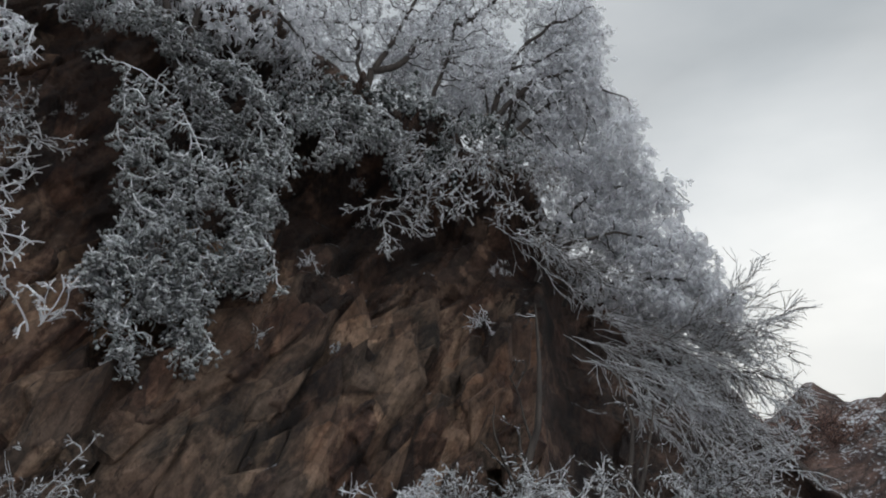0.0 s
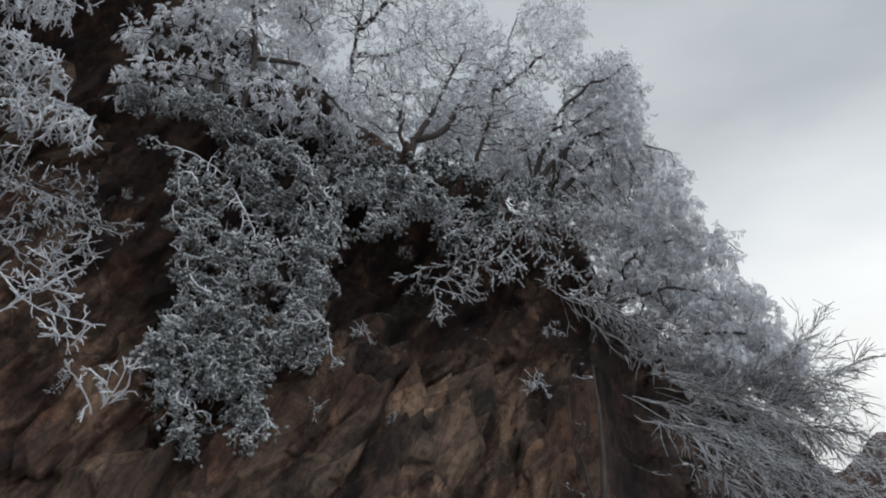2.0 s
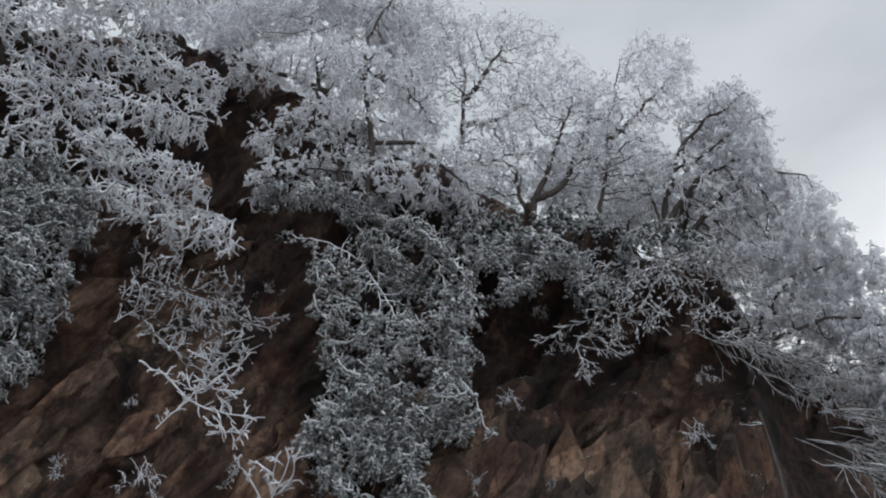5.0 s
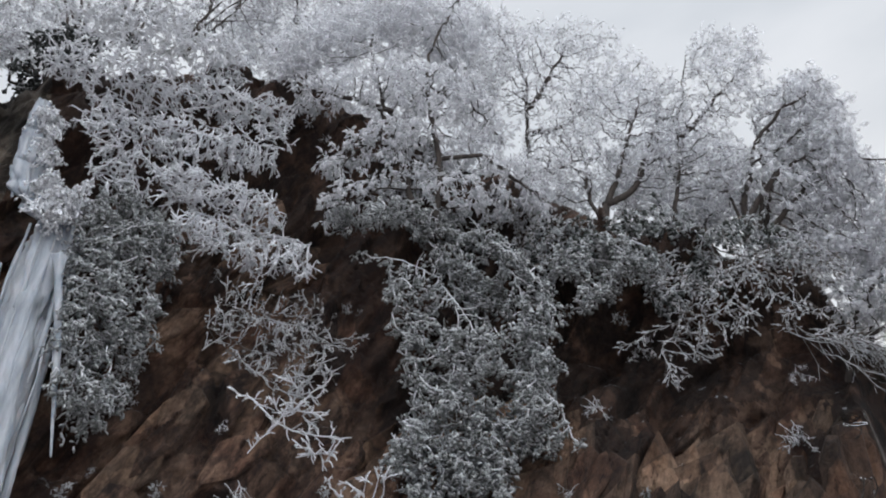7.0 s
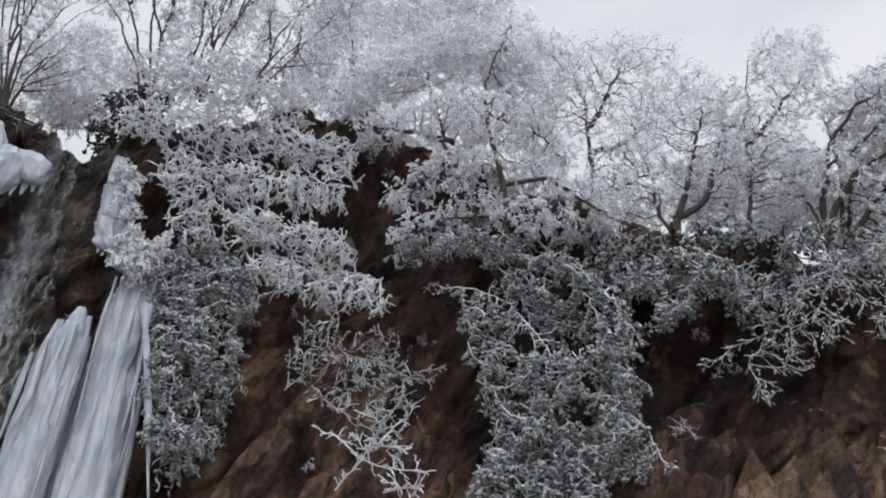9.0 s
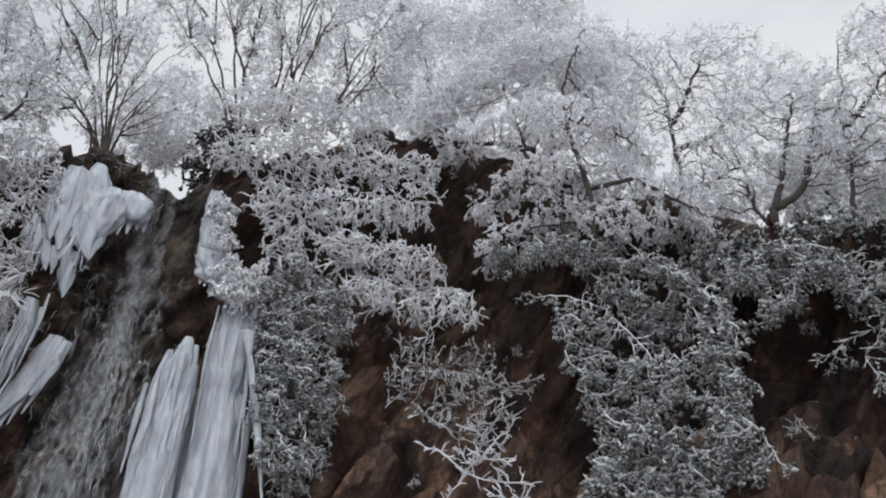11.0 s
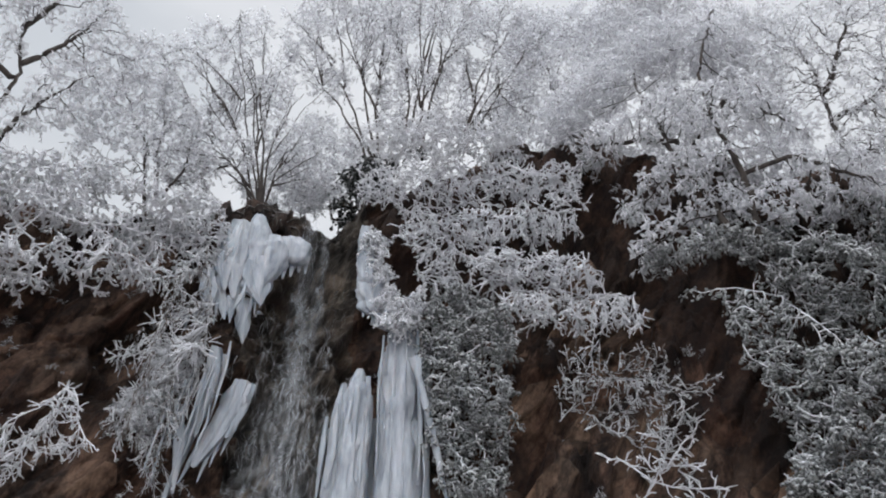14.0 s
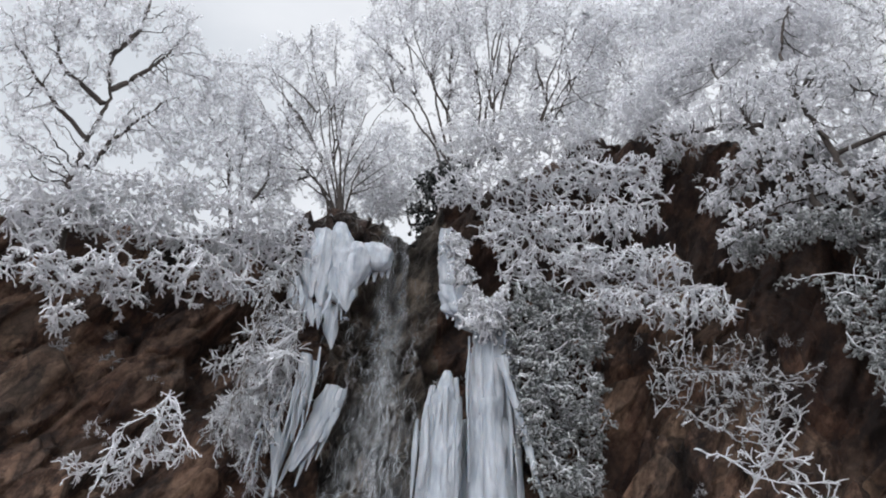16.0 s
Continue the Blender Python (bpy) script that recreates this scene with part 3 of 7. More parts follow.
    part("crown", mesh_np("crown", v, q), frost or FROST, root, "crown of twigs coated white with rime")
    v, t = spindles(rng, p4, d4, l4, rng.uniform(0.019, 0.038, len(p4)) * k)
    part("rime", mesh_np("rime", v, None, t), frost or LACE, root, "feathery white rime on the twig ends")
    return root


def frosted_shrub(name, az, z, r, seed, reach, way, stems=9, fan=0.4, droop=-0.8, rime=1.0, dense=1.0, fuzz=0.5, leafy=0, mat=None, label="", group="", category="shrub", leaf_mat=None, leaf=0.08, ridge=None, short=0.55, flat=0.0, thick=1.0, wob=0.13):
    """A shrub rooted in the face: shoots that fan out one way and hang, with rime or rimed leaves.
    ridge: lines, each from a first to a second place, from which the shoots hang."""
    rng = np.random.default_rng(seed)
    root = planted(name, az, z, r, label, category, group)
    way = unit(np.asarray(way, dtype=float)[None])[0]
    d0 = way + rng.normal(0, fan, (stems, 3))
    o = rng.normal(0, 0.08, (stems, 3))
    if ridge is not None:
        ab = np.asarray(ridge, dtype=float)[np.arange(stems) % len(ridge)]
        o = o + ab[:, 0] + (ab[:, 1] - ab[:, 0]) * rng.uniform(0, 1, stems)[:, None]
    mat = mat or FROST
    s = lines(rng, o - d0 * 0.12, d0, reach * rng.uniform(short, 1.05, stems), 7, wob, (0, 0, droop))
    rb = rng.uniform(0.013, 0.022, stems) * (0.6 + 0.4 * reach / 2) * (0.5 + 0.5 * rime) * thick
    for i in range(stems):
        v, q = tubes(s[i:i + 1], rb[i:i + 1], rb[i:i + 1] * 0.35, 5)
        part("branch", mesh_np("branch", v, q, smooth=True), mat, root)
    p2, d2, w2, t2 = fork(rng, s, int(8 * dense), 0.12, 1.0, 42, flat=flat)
    l2 = min(reach, 2.4) * 0.34 * (1.1 - 0.6 * t2) * rng.uniform(0.6, 1.2, len(p2))
    m2 = lines(rng, p2, d2, l2, 3, 0.2, (0, 0, droop * 0.5))
    p3, d3, w3, t3 = fork(rng, m2, max(2, round(5 * dense)), 0.1, 1.0, 45, flat=flat)
    l3 = l2[w3] * 0.45 * rng.uniform(0.6, 1.2, len(p3))
    m3 = lines(rng, p3, d3, l3, 2, 0.34, (0, 0, droop * 0.4))
    k = rime
    v, q = joined([tubes(m2, np.full(len(m2), 0.015 * k), np.full(len(m2), 0.01 * k), 3), tubes(m3, np.full(len(m3), 0.012 * k), np.full(len(m3), 0.008 * k), 3)])
    part("spray", mesh_np("spray", v, q), mat, root, "dry brown twigs" if mat is DRY else "bare dark twigs" if mat is BARK else "thin twigs thick with rime")
    if fuzz:
        p4, d4, w4, t4 = fork(rng, m3, max(1, round(4 * fuzz)), 0.05, 1.0, 60)
        v, t = spindles(rng, p4, d4, rng.uniform(0.05, 0.12, len(p4)), rng.uniform(0.014, 0.026, len(p4)) * k)
        part("rime", mesh_np("rime", v, None, t), LACE if mat is FROST else mat, root)
    if leafy:
        pts = m3[:, 1:].reshape(-1, 3)
        n, per = leafy // 13, 3
        c0 = pts[rng.integers(0, len(pts), n)] + rng.normal(0, 0.03, (n, 3))
        size = rng.uniform(0.1, 0.3, n)
        way0 = unit(rng.normal(0, 0.6, (n, 3)) + np.array([0, -0.5, -0.2]))
        f = lines(rng, c0, way0, size, 3, 0.28, (0, 0, -2.2))
        fat = rng.uniform(0.016, 0.034, n)
        v0, q0 = tubes(f, fat * 0.98, fat * 0.3, 3)
        part("rime", mesh_np("rime_crust", v0, q0), leaf_mat or FROST_LEAF, root, "finger-like crusts of rime round curled leaves")
        along = rng.integers(1, 4, (n, per))
        p = (f[np.arange(n)[:, None], along] + rng.normal(0, 0.02, (n, per, 3))).reshape(-1, 3)
        d = rng.normal(0, 0.6, (len(p), 3)) + np.array([0, -0.2, -0.5])
        L = rng.uniform(0.5, 1.3, len(p)) * leaf
        v, t = spindles(rng, p, d, L, L * rng.uniform(0.24, 0.42, len(p)))
        part("foliage", mesh_np("foliage", v, None, t), leaf_mat or FROST_LEAF, root, "drooping green leaves crusted with rime")
    return root


def face(az, z, out=0.0):
    """Distance over ground of the cliff's face at that bearing and height."""
    k = int(np.clip(np.searchsorted(SURFACE["az"], az), 0, len(SURFACE["az"]) - 1))
    zs = np.maximum.accumulate(SURFACE["z"][:, k])
    return float(np.interp(z, zs, SURFACE["r"][:, k])) - out


def at_once(az, z, r, home):
    """A place on the cliff, as seen from a thing's root."""
    return np.array(home @ spot_z(az, z, r))


def climb(rng, paths, lumps, near, step, kill, droop, wild, rough=0.022):
    """A branching frame: given stems, from which shoots grow towards every place of the crown's lumps.
    Gives the nodes, each one's parent, how many belong to stems, and how far along its stem each stem node lies."""
    nodes, parent, along = [], [], []
    for path in paths:
        path = np.asarray(path)
        seg = np.linalg.norm(np.diff(path, axis=0), axis=1)
        s = np.concatenate([[0], np.cumsum(seg)])
        n = max(3, int(s[-1] / step))
        t = np.linspace(0, s[-1], n + 1)
        p = np.stack([np.interp(t, s, path[:, k]) for k in range(3)], -1)
        for _ in range(3):
            p[1:-1] = 0.5 * p[1:-1] + 0.25 * (p[:-2] + p[2:])
        p[1:] = p[1:] + np.cumsum(rng.normal(0, rough, (n, 3)), 0) * np.linspace(0, 1, n)[:, None] ** 0.3
        first = -1
        if nodes:
            d = np.linalg.norm(np.asarray(nodes) - p[0], axis=1)
            first = int(d.argmin())
            if d[first] > 0.5:
                first = -1
        for k in range(n + 1):
            parent.append(first if k == 0 else len(nodes) - 1)
            nodes.append(p[k])
            along.append(k / n)
    stems = len(nodes)
    cap = 16000
    N = np.zeros((cap, 3))
    N[:stems] = nodes
    n = stems
    A = lumps
    best = np.full(len(A), 1e9)
    who = np.zeros(len(A), dtype=int)

    def nearer(lo, hi):
        for a in range(0, len(A), 4000):
            d = np.linalg.norm(A[a:a + 4000, None] - N[None, lo:hi], axis=2)
            i = d.argmin(1)
            m = d[np.arange(len(i)), i]
            better = m < best[a:a + 4000]
            best[a:a + 4000] = np.where(better, m, best[a:a + 4000])
            who[a:a + 4000] = np.where(better, lo + i, who[a:a + 4000])

    nearer(0, n)
    for turn in range(90):
        live = best < near
        if turn < 45:
            live = best < 1e8
        if not live.any():
            break
        ids, inv = np.unique(who[live], return_inverse=True)
        pull = np.zeros((len(ids), 3))
        np.add.at(pull, inv, unit(A[live] - N[who[live]]))
        pull = unit(unit(pull) + rng.normal(0, wild, pull.shape) + np.array([0, 0, -droop]))
        if n + len(ids) > cap:
            break
        N[n:n + len(ids)] = N[ids] + pull * step
        parent += list(ids)
        lo, n = n, n + len(ids)
        nearer(lo, n)
        keep = best > kill
        A, best, who = A[keep], best[keep], who[keep]
        if not len(A):
            break
    return N[:n], np.array(parent), stems, np.array(along)


def crown_thing(name, seed, r, stems, lumps, label, category, group, style, girth=0.05, droop=0.12, dense=1.0, rime=1.0, spacing=0.17, deep=0.75, bark=None, dull=0, fine=1.0, wild=0.28, lace=1.0, thin=0.5, comb=0.8, leaf_mat=None, straight=0.024):
    """A rimed tree or shrub. stems: its stems as bearings and heights, at the distance r over ground;
    lumps: the masses of its crown as bearing, height, half breadth, half height and tilt."""
    rng = np.random.default_rng(seed)
    az0, z0 = stems[0][0]
    root = planted(name, az0, z0, r, label, category, group)
    home = root.matrix_world.inverted()
    paths = []
    for k, path in enumerate(stems):
        pts = [at_once(a, z, r, home) for a, z in path]
        if k:
            sway = rng.uniform(-0.4, 0.4)
            pts = [p + np.array([0, sway * i / len(pts), 0]) for i, p in enumerate(pts)]
        elif style != "leaf":
            pts[0] = pts[0] + np.array([0, 0.2, -0.4])
        paths.append(pts)
    spots = []
    for az, z, w, h, tilt in lumps:
        off = rng.normal(0, deep * 0.35)
        c = at_once(az, 1.6 + (z - 1.6) * (r + off) / r, r + off, home)
        vol = w * h * deep * 4.19
        n = int(vol / spacing ** 3 * 0.9 * dense) + 12
        u = unit(rng.normal(0, 1, (n, 3))) * (rng.uniform(0, 1, n) ** 0.4)[:, None]
        u = u * np.array([w * 1.06, deep * 0.8, h * (1.35 if style == "leaf" else 1.06)])
        b = math.radians(tilt)
        x, zz = u[:, 0] * math.cos(b) + u[:, 2] * math.sin(b), u[:, 2] * math.cos(b) + u[:, 0] * math.sin(b)
        spots.append(np.stack([x, u[:, 1], zz], -1) + c)
    spots = np.concatenate(spots)
    N, parent, nst, along = climb(rng, paths, spots, 1.2, 0.11, spacing * 0.8, droop * 0.6, wild, straight if style == "tree" else 0.042)
    n = len(N)
    # thickness: what a node carries, summed towards the root
    load = np.ones(n)
    for i in range(n - 1, -1, -1):
        if parent[i] >= 0:
            load[parent[i]] += load[i] if i >= nst else load[i] * 0.25
    rad = (0.0056 if style == "tree" else 0.0045) * np.sqrt(load)
    for i in range(nst - 2, -1, -1):
        if parent[i + 1] == i:
            rad[i] = max(rad[i], rad[i + 1] * 1.03)
    cap = np.zeros(n)
    cap[:nst] = girth * (1 - 0.8 * along ** 0.8)
    for i in range(nst, n):
        cap[i] = max(cap[parent[i]] * (0.5 if parent[i] < nst else 0.985), 0.009)
    rad = np.minimum(rad, cap)
    # chains of nodes, each from its fork to its tip
    kids = [[] for _ in range(n)]
    for i in range(n):
        if parent[i] >= 0:
            kids[parent[i]].append(i)
    heads = [i for i in range(n) if parent[i] < 0]
    chains = []
    while heads:
        i = heads.pop()
        c = [parent[i], i] if parent[i] >= 0 else [i]
        while kids[i]:
            order = sorted(kids[i], key=lambda k: (k < nst and k == i + 1, load[k]))
            heads += order[:-1]
            i = order[-1]
            c.append(i)
        chains.append(c)
    bark = bark or BARK
    white = FROST_THIN if dull else FROST
    thick = thin * girth if style == "tree" else 0.02
    thin_v, thin_q, dark = [], [], []
    for c in chains:
        if len(c) < 2:
            continue
        p = N[c]
        ra = rad[c].copy()
        ra[0] = min(ra[0], ra[1] * 1.2)
        big = ra[len(ra) // 4] > thick and len(c) > 6
        if style != "tree":
            ra = np.maximum(ra * 0.7, 0.011 * rime)
        elif not big:
            ra = np.maximum(ra * 0.8, 0.0075)
        v, q = tube_along(p, ra, 7 if big else 4)
        if big:
            part("trunk" if c[0] == 0 and style == "tree" else "limb" if style == "tree" else "branch", mesh_np("limb", v, q, smooth=True), bark if style == "tree" else leaf_mat or FROST_LEAF if style == "leaf" else white, root)
        else:
            (dark if style == "tree" and ra[0] > 0.0086 else thin_v).append((v, q))
    if dark:
        v, q = joined(dark)
        part("branchwork", mesh_np("branchwork", v, q, smooth=True), bark, root, "dark thin branches half covered with rime")
    if thin_v:
        v, q = joined(thin_v)
        part("spray" if style != "tree" else "crown", mesh_np("spray", v, q), white, root, "thin twigs thick with rime")
    # side shoots on all thin nodes
    fine_at = np.where((rad < 0.0125) & (np.arange(n) >= nst))[0]
    if style != "tree":
        fine_at = np.where(rad < 0.05)[0]
    fine_at = fine_at[parent[fine_at] >= 0]
    way = unit(N[fine_at] - N[parent[fine_at]])
    per = {"tree": 2, "coral": 2, "leaf": 1}[style]
    who = np.repeat(np.arange(len(fine_at)), per)
    d = unit(way[who] * comb + rng.normal(0, 0.75, (len(who), 3)) * np.array([1, 1, 0.75]) + np.array([0, -0.1, -droop]))
    ln = rng.uniform(0.08, 0.22, len(who)) * fine * (1.0 if style == "tree" else 0.9)
    m = lines(rng, N[fine_at][who] - way[who] * rng.uniform(0, 0.1, (len(who), 1)), d, ln, 2, 0.28, (0, 0, -droop * 1.5))
    t0 = {"tree": 0.007, "coral": 0.0115, "leaf": 0.01}[style] * rime
    v, q = tubes(m, np.full(len(m), t0), np.full(len(m), t0 * 0.75), 3)
    part("spray" if style != "tree" else "crown", mesh_np("twigs", v, q), leaf_mat or FROST_LEAF if style == "leaf" else white, root, "crown of twigs coated white with rime")
    if style in ("tree", "coral"):
        p, d, _, _ = fork(rng, m, max(1, math.ceil(2 * lace)), 0.1, 1.0, 50)
        some = rng.uniform(0, 1, len(p)) < 2 * lace / math.ceil(2 * lace)
        p, d = p[some], d[some]
        d = unit(d + np.array([0, 0, -0.25 - droop]))
        L = rng.uniform(0.09, 0.2, len(p)) * (1.0 if style == "tree" else 0.45)
        W = L * rng.uniform(0.22, 0.4, len(p)) * (rime if style == "tree" else 1.0)
        v, t = feathers(rng, p, d, L, W)
        part("rime", mesh_np("rime", v, None, t), FROST_THIN if dull else LACE if style == "tree" else FROST, root, "feathery white rime on the twig ends")
    if style == "leaf":
        pts = m[:, 1:].reshape(-1, 3)
        clot = vnoise(pts * 2.6, seed) + 0.5 * vnoise(pts * 6.0, seed + 1)
        pts, clot = pts[clot > -0.55], clot[clot > -0.55]
        nf = len(pts)
        size = rng.uniform(0.06, 0.14, nf) * fine * (0.75 + 0.6 * np.clip(clot, -0.4, 0.8))
        f = lines(rng, pts, unit(rng.normal(0, 0.6, (nf, 3)) + np.array([0.1, -0.5, 0.0])), size, 3, 0.24, (0, 0, -2.0))
        fat = rng.uniform(0.014, 0.03, nf) * (0.8 + 0.5 * np.clip(clot, -0.4, 0.8)) * fine
        v, q = tubes(f, fat * 0.6, fat * 0.35, 4)
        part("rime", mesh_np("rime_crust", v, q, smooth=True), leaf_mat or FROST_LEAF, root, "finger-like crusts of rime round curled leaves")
        p = np.repeat(f[:, 1:].reshape(-1, 3), 1, 0) + rng.normal(0, 0.025, (nf * 3, 3))
        d = rng.normal(0, 0.75, (len(p), 3)) + np.array([0, -0.2, -0.6])
        L = rng.uniform(0.05, 0.13, len(p))
        v, t = feathers(rng, p, d, L, L * rng.uniform(0.25, 0.42, len(p)))
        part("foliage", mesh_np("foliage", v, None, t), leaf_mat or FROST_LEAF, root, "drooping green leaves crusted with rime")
    return root


def tube_along(p, ra, sides):
    """One tube along a chain with its own thickness at every node."""
    tan = np.empty_like(p)
    tan[1:-1] = p[2:] - p[:-2]
    tan[0], tan[-1] = p[1] - p[0], p[-1] - p[-2]
    tan = unit(tan)
    ref = np.where(np.abs(tan[:, 2:3]) > 0.9, np.array([1.0, 0, 0]), np.array([0, 0, 1.0]))
    u = unit(np.cross(tan, ref))
    w = np.cross(tan, u)
    ang = np.arange(sides) / sides * 2 * np.pi
    v = p[:, None] + (u[:, None] * np.cos(ang)[None, :, None] + w[:, None] * np.sin(ang)[None, :, None]) * ra[:, None, None]
    k = len(p)
    base = (np.arange(k - 1) * sides)[:, None]
    s0, s1 = np.arange(sides)[None, :], (np.arange(sides) + 1)[None, :] % sides
    q = np.stack([base + s0, base + s1, base + sides + s1, base + sides + s0], -1).reshape(-1, 4)
    return v.reshape(-1, 3), q


def feathers(rng, p, d, length, width):
    """Feathers of rime: flattened three-sided grains, broadest past the middle, that hang from the twigs."""
    d = unit(d)
    side = unit(np.cross(d, rng.normal(0, 1, d.shape)))
    other = np.cross(d, side)
    n = len(p)
    L, W = np.asarray(length)[:, None], np.asarray(width)[:, None]
    mid = p + d * L * 0.58
    v = np.stack([mid + side * W, mid - side * W * 0.95 + d * L * 0.08, mid + other * W * 0.42 - d * L * 0.1, p + d * L, p], 1)
    b = (np.arange(n) * 5)[:, None]
    t = np.concatenate([b + np.array(f) for f in ((3, 0, 1), (3, 1, 2), (3, 2, 0), (4, 1, 0), (4, 2, 1), (4, 0, 2))])
    return v.reshape(-1, 3), t


def rim_tree(seed, r, stems, lumps, **more):
    return crown_thing("rimed_tree", seed, r, stems, lumps, "bare deciduous tree coated in white rime on the cliff rim", "tree", "rimed trees on the rim", "tree", **more)


def fan_tree(seed, r, stems, lumps, **more):
    return crown_thing("rimed_tree", seed, r, stems, lumps, "many-stemmed bare tree fanning upwards, its twigs white with rime", "tree", "rimed trees on the rim", "tree", thin=0.3, droop=-0.15, dense=0.5, wild=0.1, comb=1.8, straight=0.011, **more)


def drooping_tree(seed, r, stems, lumps, **more):
    return crown_thing("drooping_tree", seed, r, stems, lumps, "tree leaning out over the rock, its layered boughs bowed under rime", "tree", "rimed trees on the rim", "tree", droop=0.4, deep=0.6, rime=0.75, wild=0.13, comb=1.8, lace=1.8, fine=1.2, **more)


def sweeping_shrub(seed, r, high, low, count, rime=0.6, mat=None, reach=0.5):
    """A bare shrub whose long thin boughs sweep side by side; high and low: its outermost boughs as bearings and heights."""
    rng = np.random.default_rng(seed)
    root = planted("pendent_shrub", *high[0], r, "wide bare shrub with long thin boughs sweeping down, thinly rimed", "shrub", "rimed shrubs on the face")
    home = root.matrix_world.inverted()
    hi, lo = (np.array([at_once(a, z, r, home) for a, z in path]) for path in (high, low))
    k = 12
    t = np.linspace(0, len(hi) - 1, k)
    smooth = [np.stack([np.interp(t, np.arange(len(q)), q[:, i]) for i in range(3)], -1) for q in (hi, lo)]
    boughs = []
    for i in range(count):
        f = rng.uniform(0, 1)
        p = smooth[0] * (1 - f) + smooth[1] * f
        s = np.linspace(rng.uniform(0, 0.35), rng.uniform(0.6, 1.0), k) * (k - 1)
        p = np.stack([np.interp(s, np.arange(k), p[:, j]) for j in range(3)], -1)
        p = p + np.cumsum(rng.normal(0, 0.022, (k, 3)), 0) + np.linspace(0, 1, k)[:, None] * rng.normal(0, 0.25, 3) * np.array([0.4, 1.6, 0.7]) + rng.normal(0, 0.12, 3)
        boughs.append(p)
        w = rng.uniform(0.004, 0.009)
        v, q = tube_along(p, w * np.interp(np.linspace(0, 1, k), [0, 0.2, 1], [0.5, 1.2, 0.4]), 5)
        part("bough", mesh_np("bough", v, q, smooth=True), mat or (FROST_THIN if i % 3 else BARK), root)
    b = np.stack(boughs)
    p2, d2, w2, t2 = fork(rng, b, 15, 0.1, 1.0, 24, 0.6)
    m2 = lines(rng, p2, d2, rng.uniform(0.4, 1.3, len(p2)) * reach, 5, 0.15, (0.1, 0, -0.25))
    p3, d3, w3, t3 = fork(rng, m2, 5, 0.1, 1.0, 30, 0.6)
    m3 = lines(rng, p3, d3, rng.uniform(0.1, 0.32, len(p3)), 2, 0.12, (0, 0, -0.15))
    v, q = joined([tubes(m2, np.full(len(m2), 0.011 * rime), np.full(len(m2), 0.007 * rime), 3), tubes(m3, np.full(len(m3), 0.0095 * rime), np.full(len(m3), 0.007 * rime), 3)])
    part("spray", mesh_np("spray", v, q), mat or FROST_THIN, root, "fine twigs with thin rime")
    return root


def coral_shrub(seed, r, stems, lumps, **more):
    more = {"droop": 0.25, "girth": 0.02, "spacing": 0.135, "comb": 1.2, "deep": 0.5, "wild": 0.2, **more}
    return crown_thing("rimed_shrub", seed, r, stems, lumps, "bare shrub on the rock face with rime-thick twigs", "shrub", "rimed shrubs on the face", "coral", **more)


def leafy_cascade(seed, r, stems, lumps, label="evergreen hanging down the rock, its leaves crusted with rime", **more):
    return crown_thing("hanging_evergreen", seed, r, stems, lumps, label, "tree", "hanging evergreens", "leaf", droop=0.5, spacing=0.14, deep=0.45, comb=1.3, wild=0.2, girth=0.016, **more)


# ---- the fall and its ice ----


def icicle_mesh(name, path, widths, seed, sides=10, flat=0.75, lump=0.16, flute=0.0, rings=30):
    """A lumpy fluted shaft of ice along a path, from top to tip."""
    path, widths = np.asarray(path, dtype=float), np.asarray(widths, dtype=float)
    n = rings
    t = np.linspace(0, len(path) - 1, n)
    pts = np.stack([np.interp(t, np.arange(len(path)), path[:, i]) for i in range(3)], -1)
    w = np.interp(np.linspace(0, len(widths) - 1, n), np.arange(len(widths)), widths)
    ang = np.arange(sides) / sides * 2 * np.pi
    ones = np.ones((n, sides))
    q = np.stack([np.cos(ang) * 2.0 * ones, np.sin(ang) * 2.0 * ones, pts[:, 2:3] * 1.2 * ones], -1)
    rad = w[:, None] * (1 + lump * 1.3 * vnoise(q + seed * 7.3, seed) + lump * vnoise(q * 2.3 + seed, seed + 3))
    rough = np.stack([np.cos(ang) * 4.0 * ones, np.sin(ang) * 4.0 * ones, pts[:, 2:3] * 5.0 * ones], -1)
    rad = rad * (1 + 0.16 * vnoise(rough + seed, seed + 8) + 0.1 * vnoise(rough * 2.2, seed + 9))
    if flute:
        g = np.stack([np.cos(ang) * 7.0 * ones, np.sin(ang) * 7.0 * ones, pts[:, 2:3] * 0.5 * ones], -1)
        rad = rad * (1 + flute * vnoise(g + seed, seed + 5) + flute * 0.6 * vnoise(g * 2.1, seed + 6))
    v = np.stack([pts[:, 0:1] + rad * np.cos(ang), pts[:, 1:2] + rad * np.sin(ang) * flat, pts[:, 2:3] + 0.25 * (rad - w[:, None])], -1).reshape(-1, 3)
    base = (np.arange(n - 1) * sides)[:, None]
    s0, s1 = np.arange(sides)[None, :], (np.arange(sides) + 1)[None, :] % sides
    quads = np.stack([base + s0, base + sides + s0, base + sides + s1, base + s1], -1).reshape(-1, 4)
    v = np.concatenate([v, pts[:1] + np.array([[0, 0, w[0] * 0.35]]), pts[-1:] - np.array([[0, 0, w[-1] * 0.6]])])
    top, tip = len(v) - 2, len(v) - 1
    ring = (n - 1) * sides
    tris = [(top, a, (a + 1) % sides) for a in range(sides)] + [(tip, ring + (a + 1) % sides, ring + a) for a in range(sides)]
    return mesh_np(name, v, quads, np.array(tris), smooth=True)


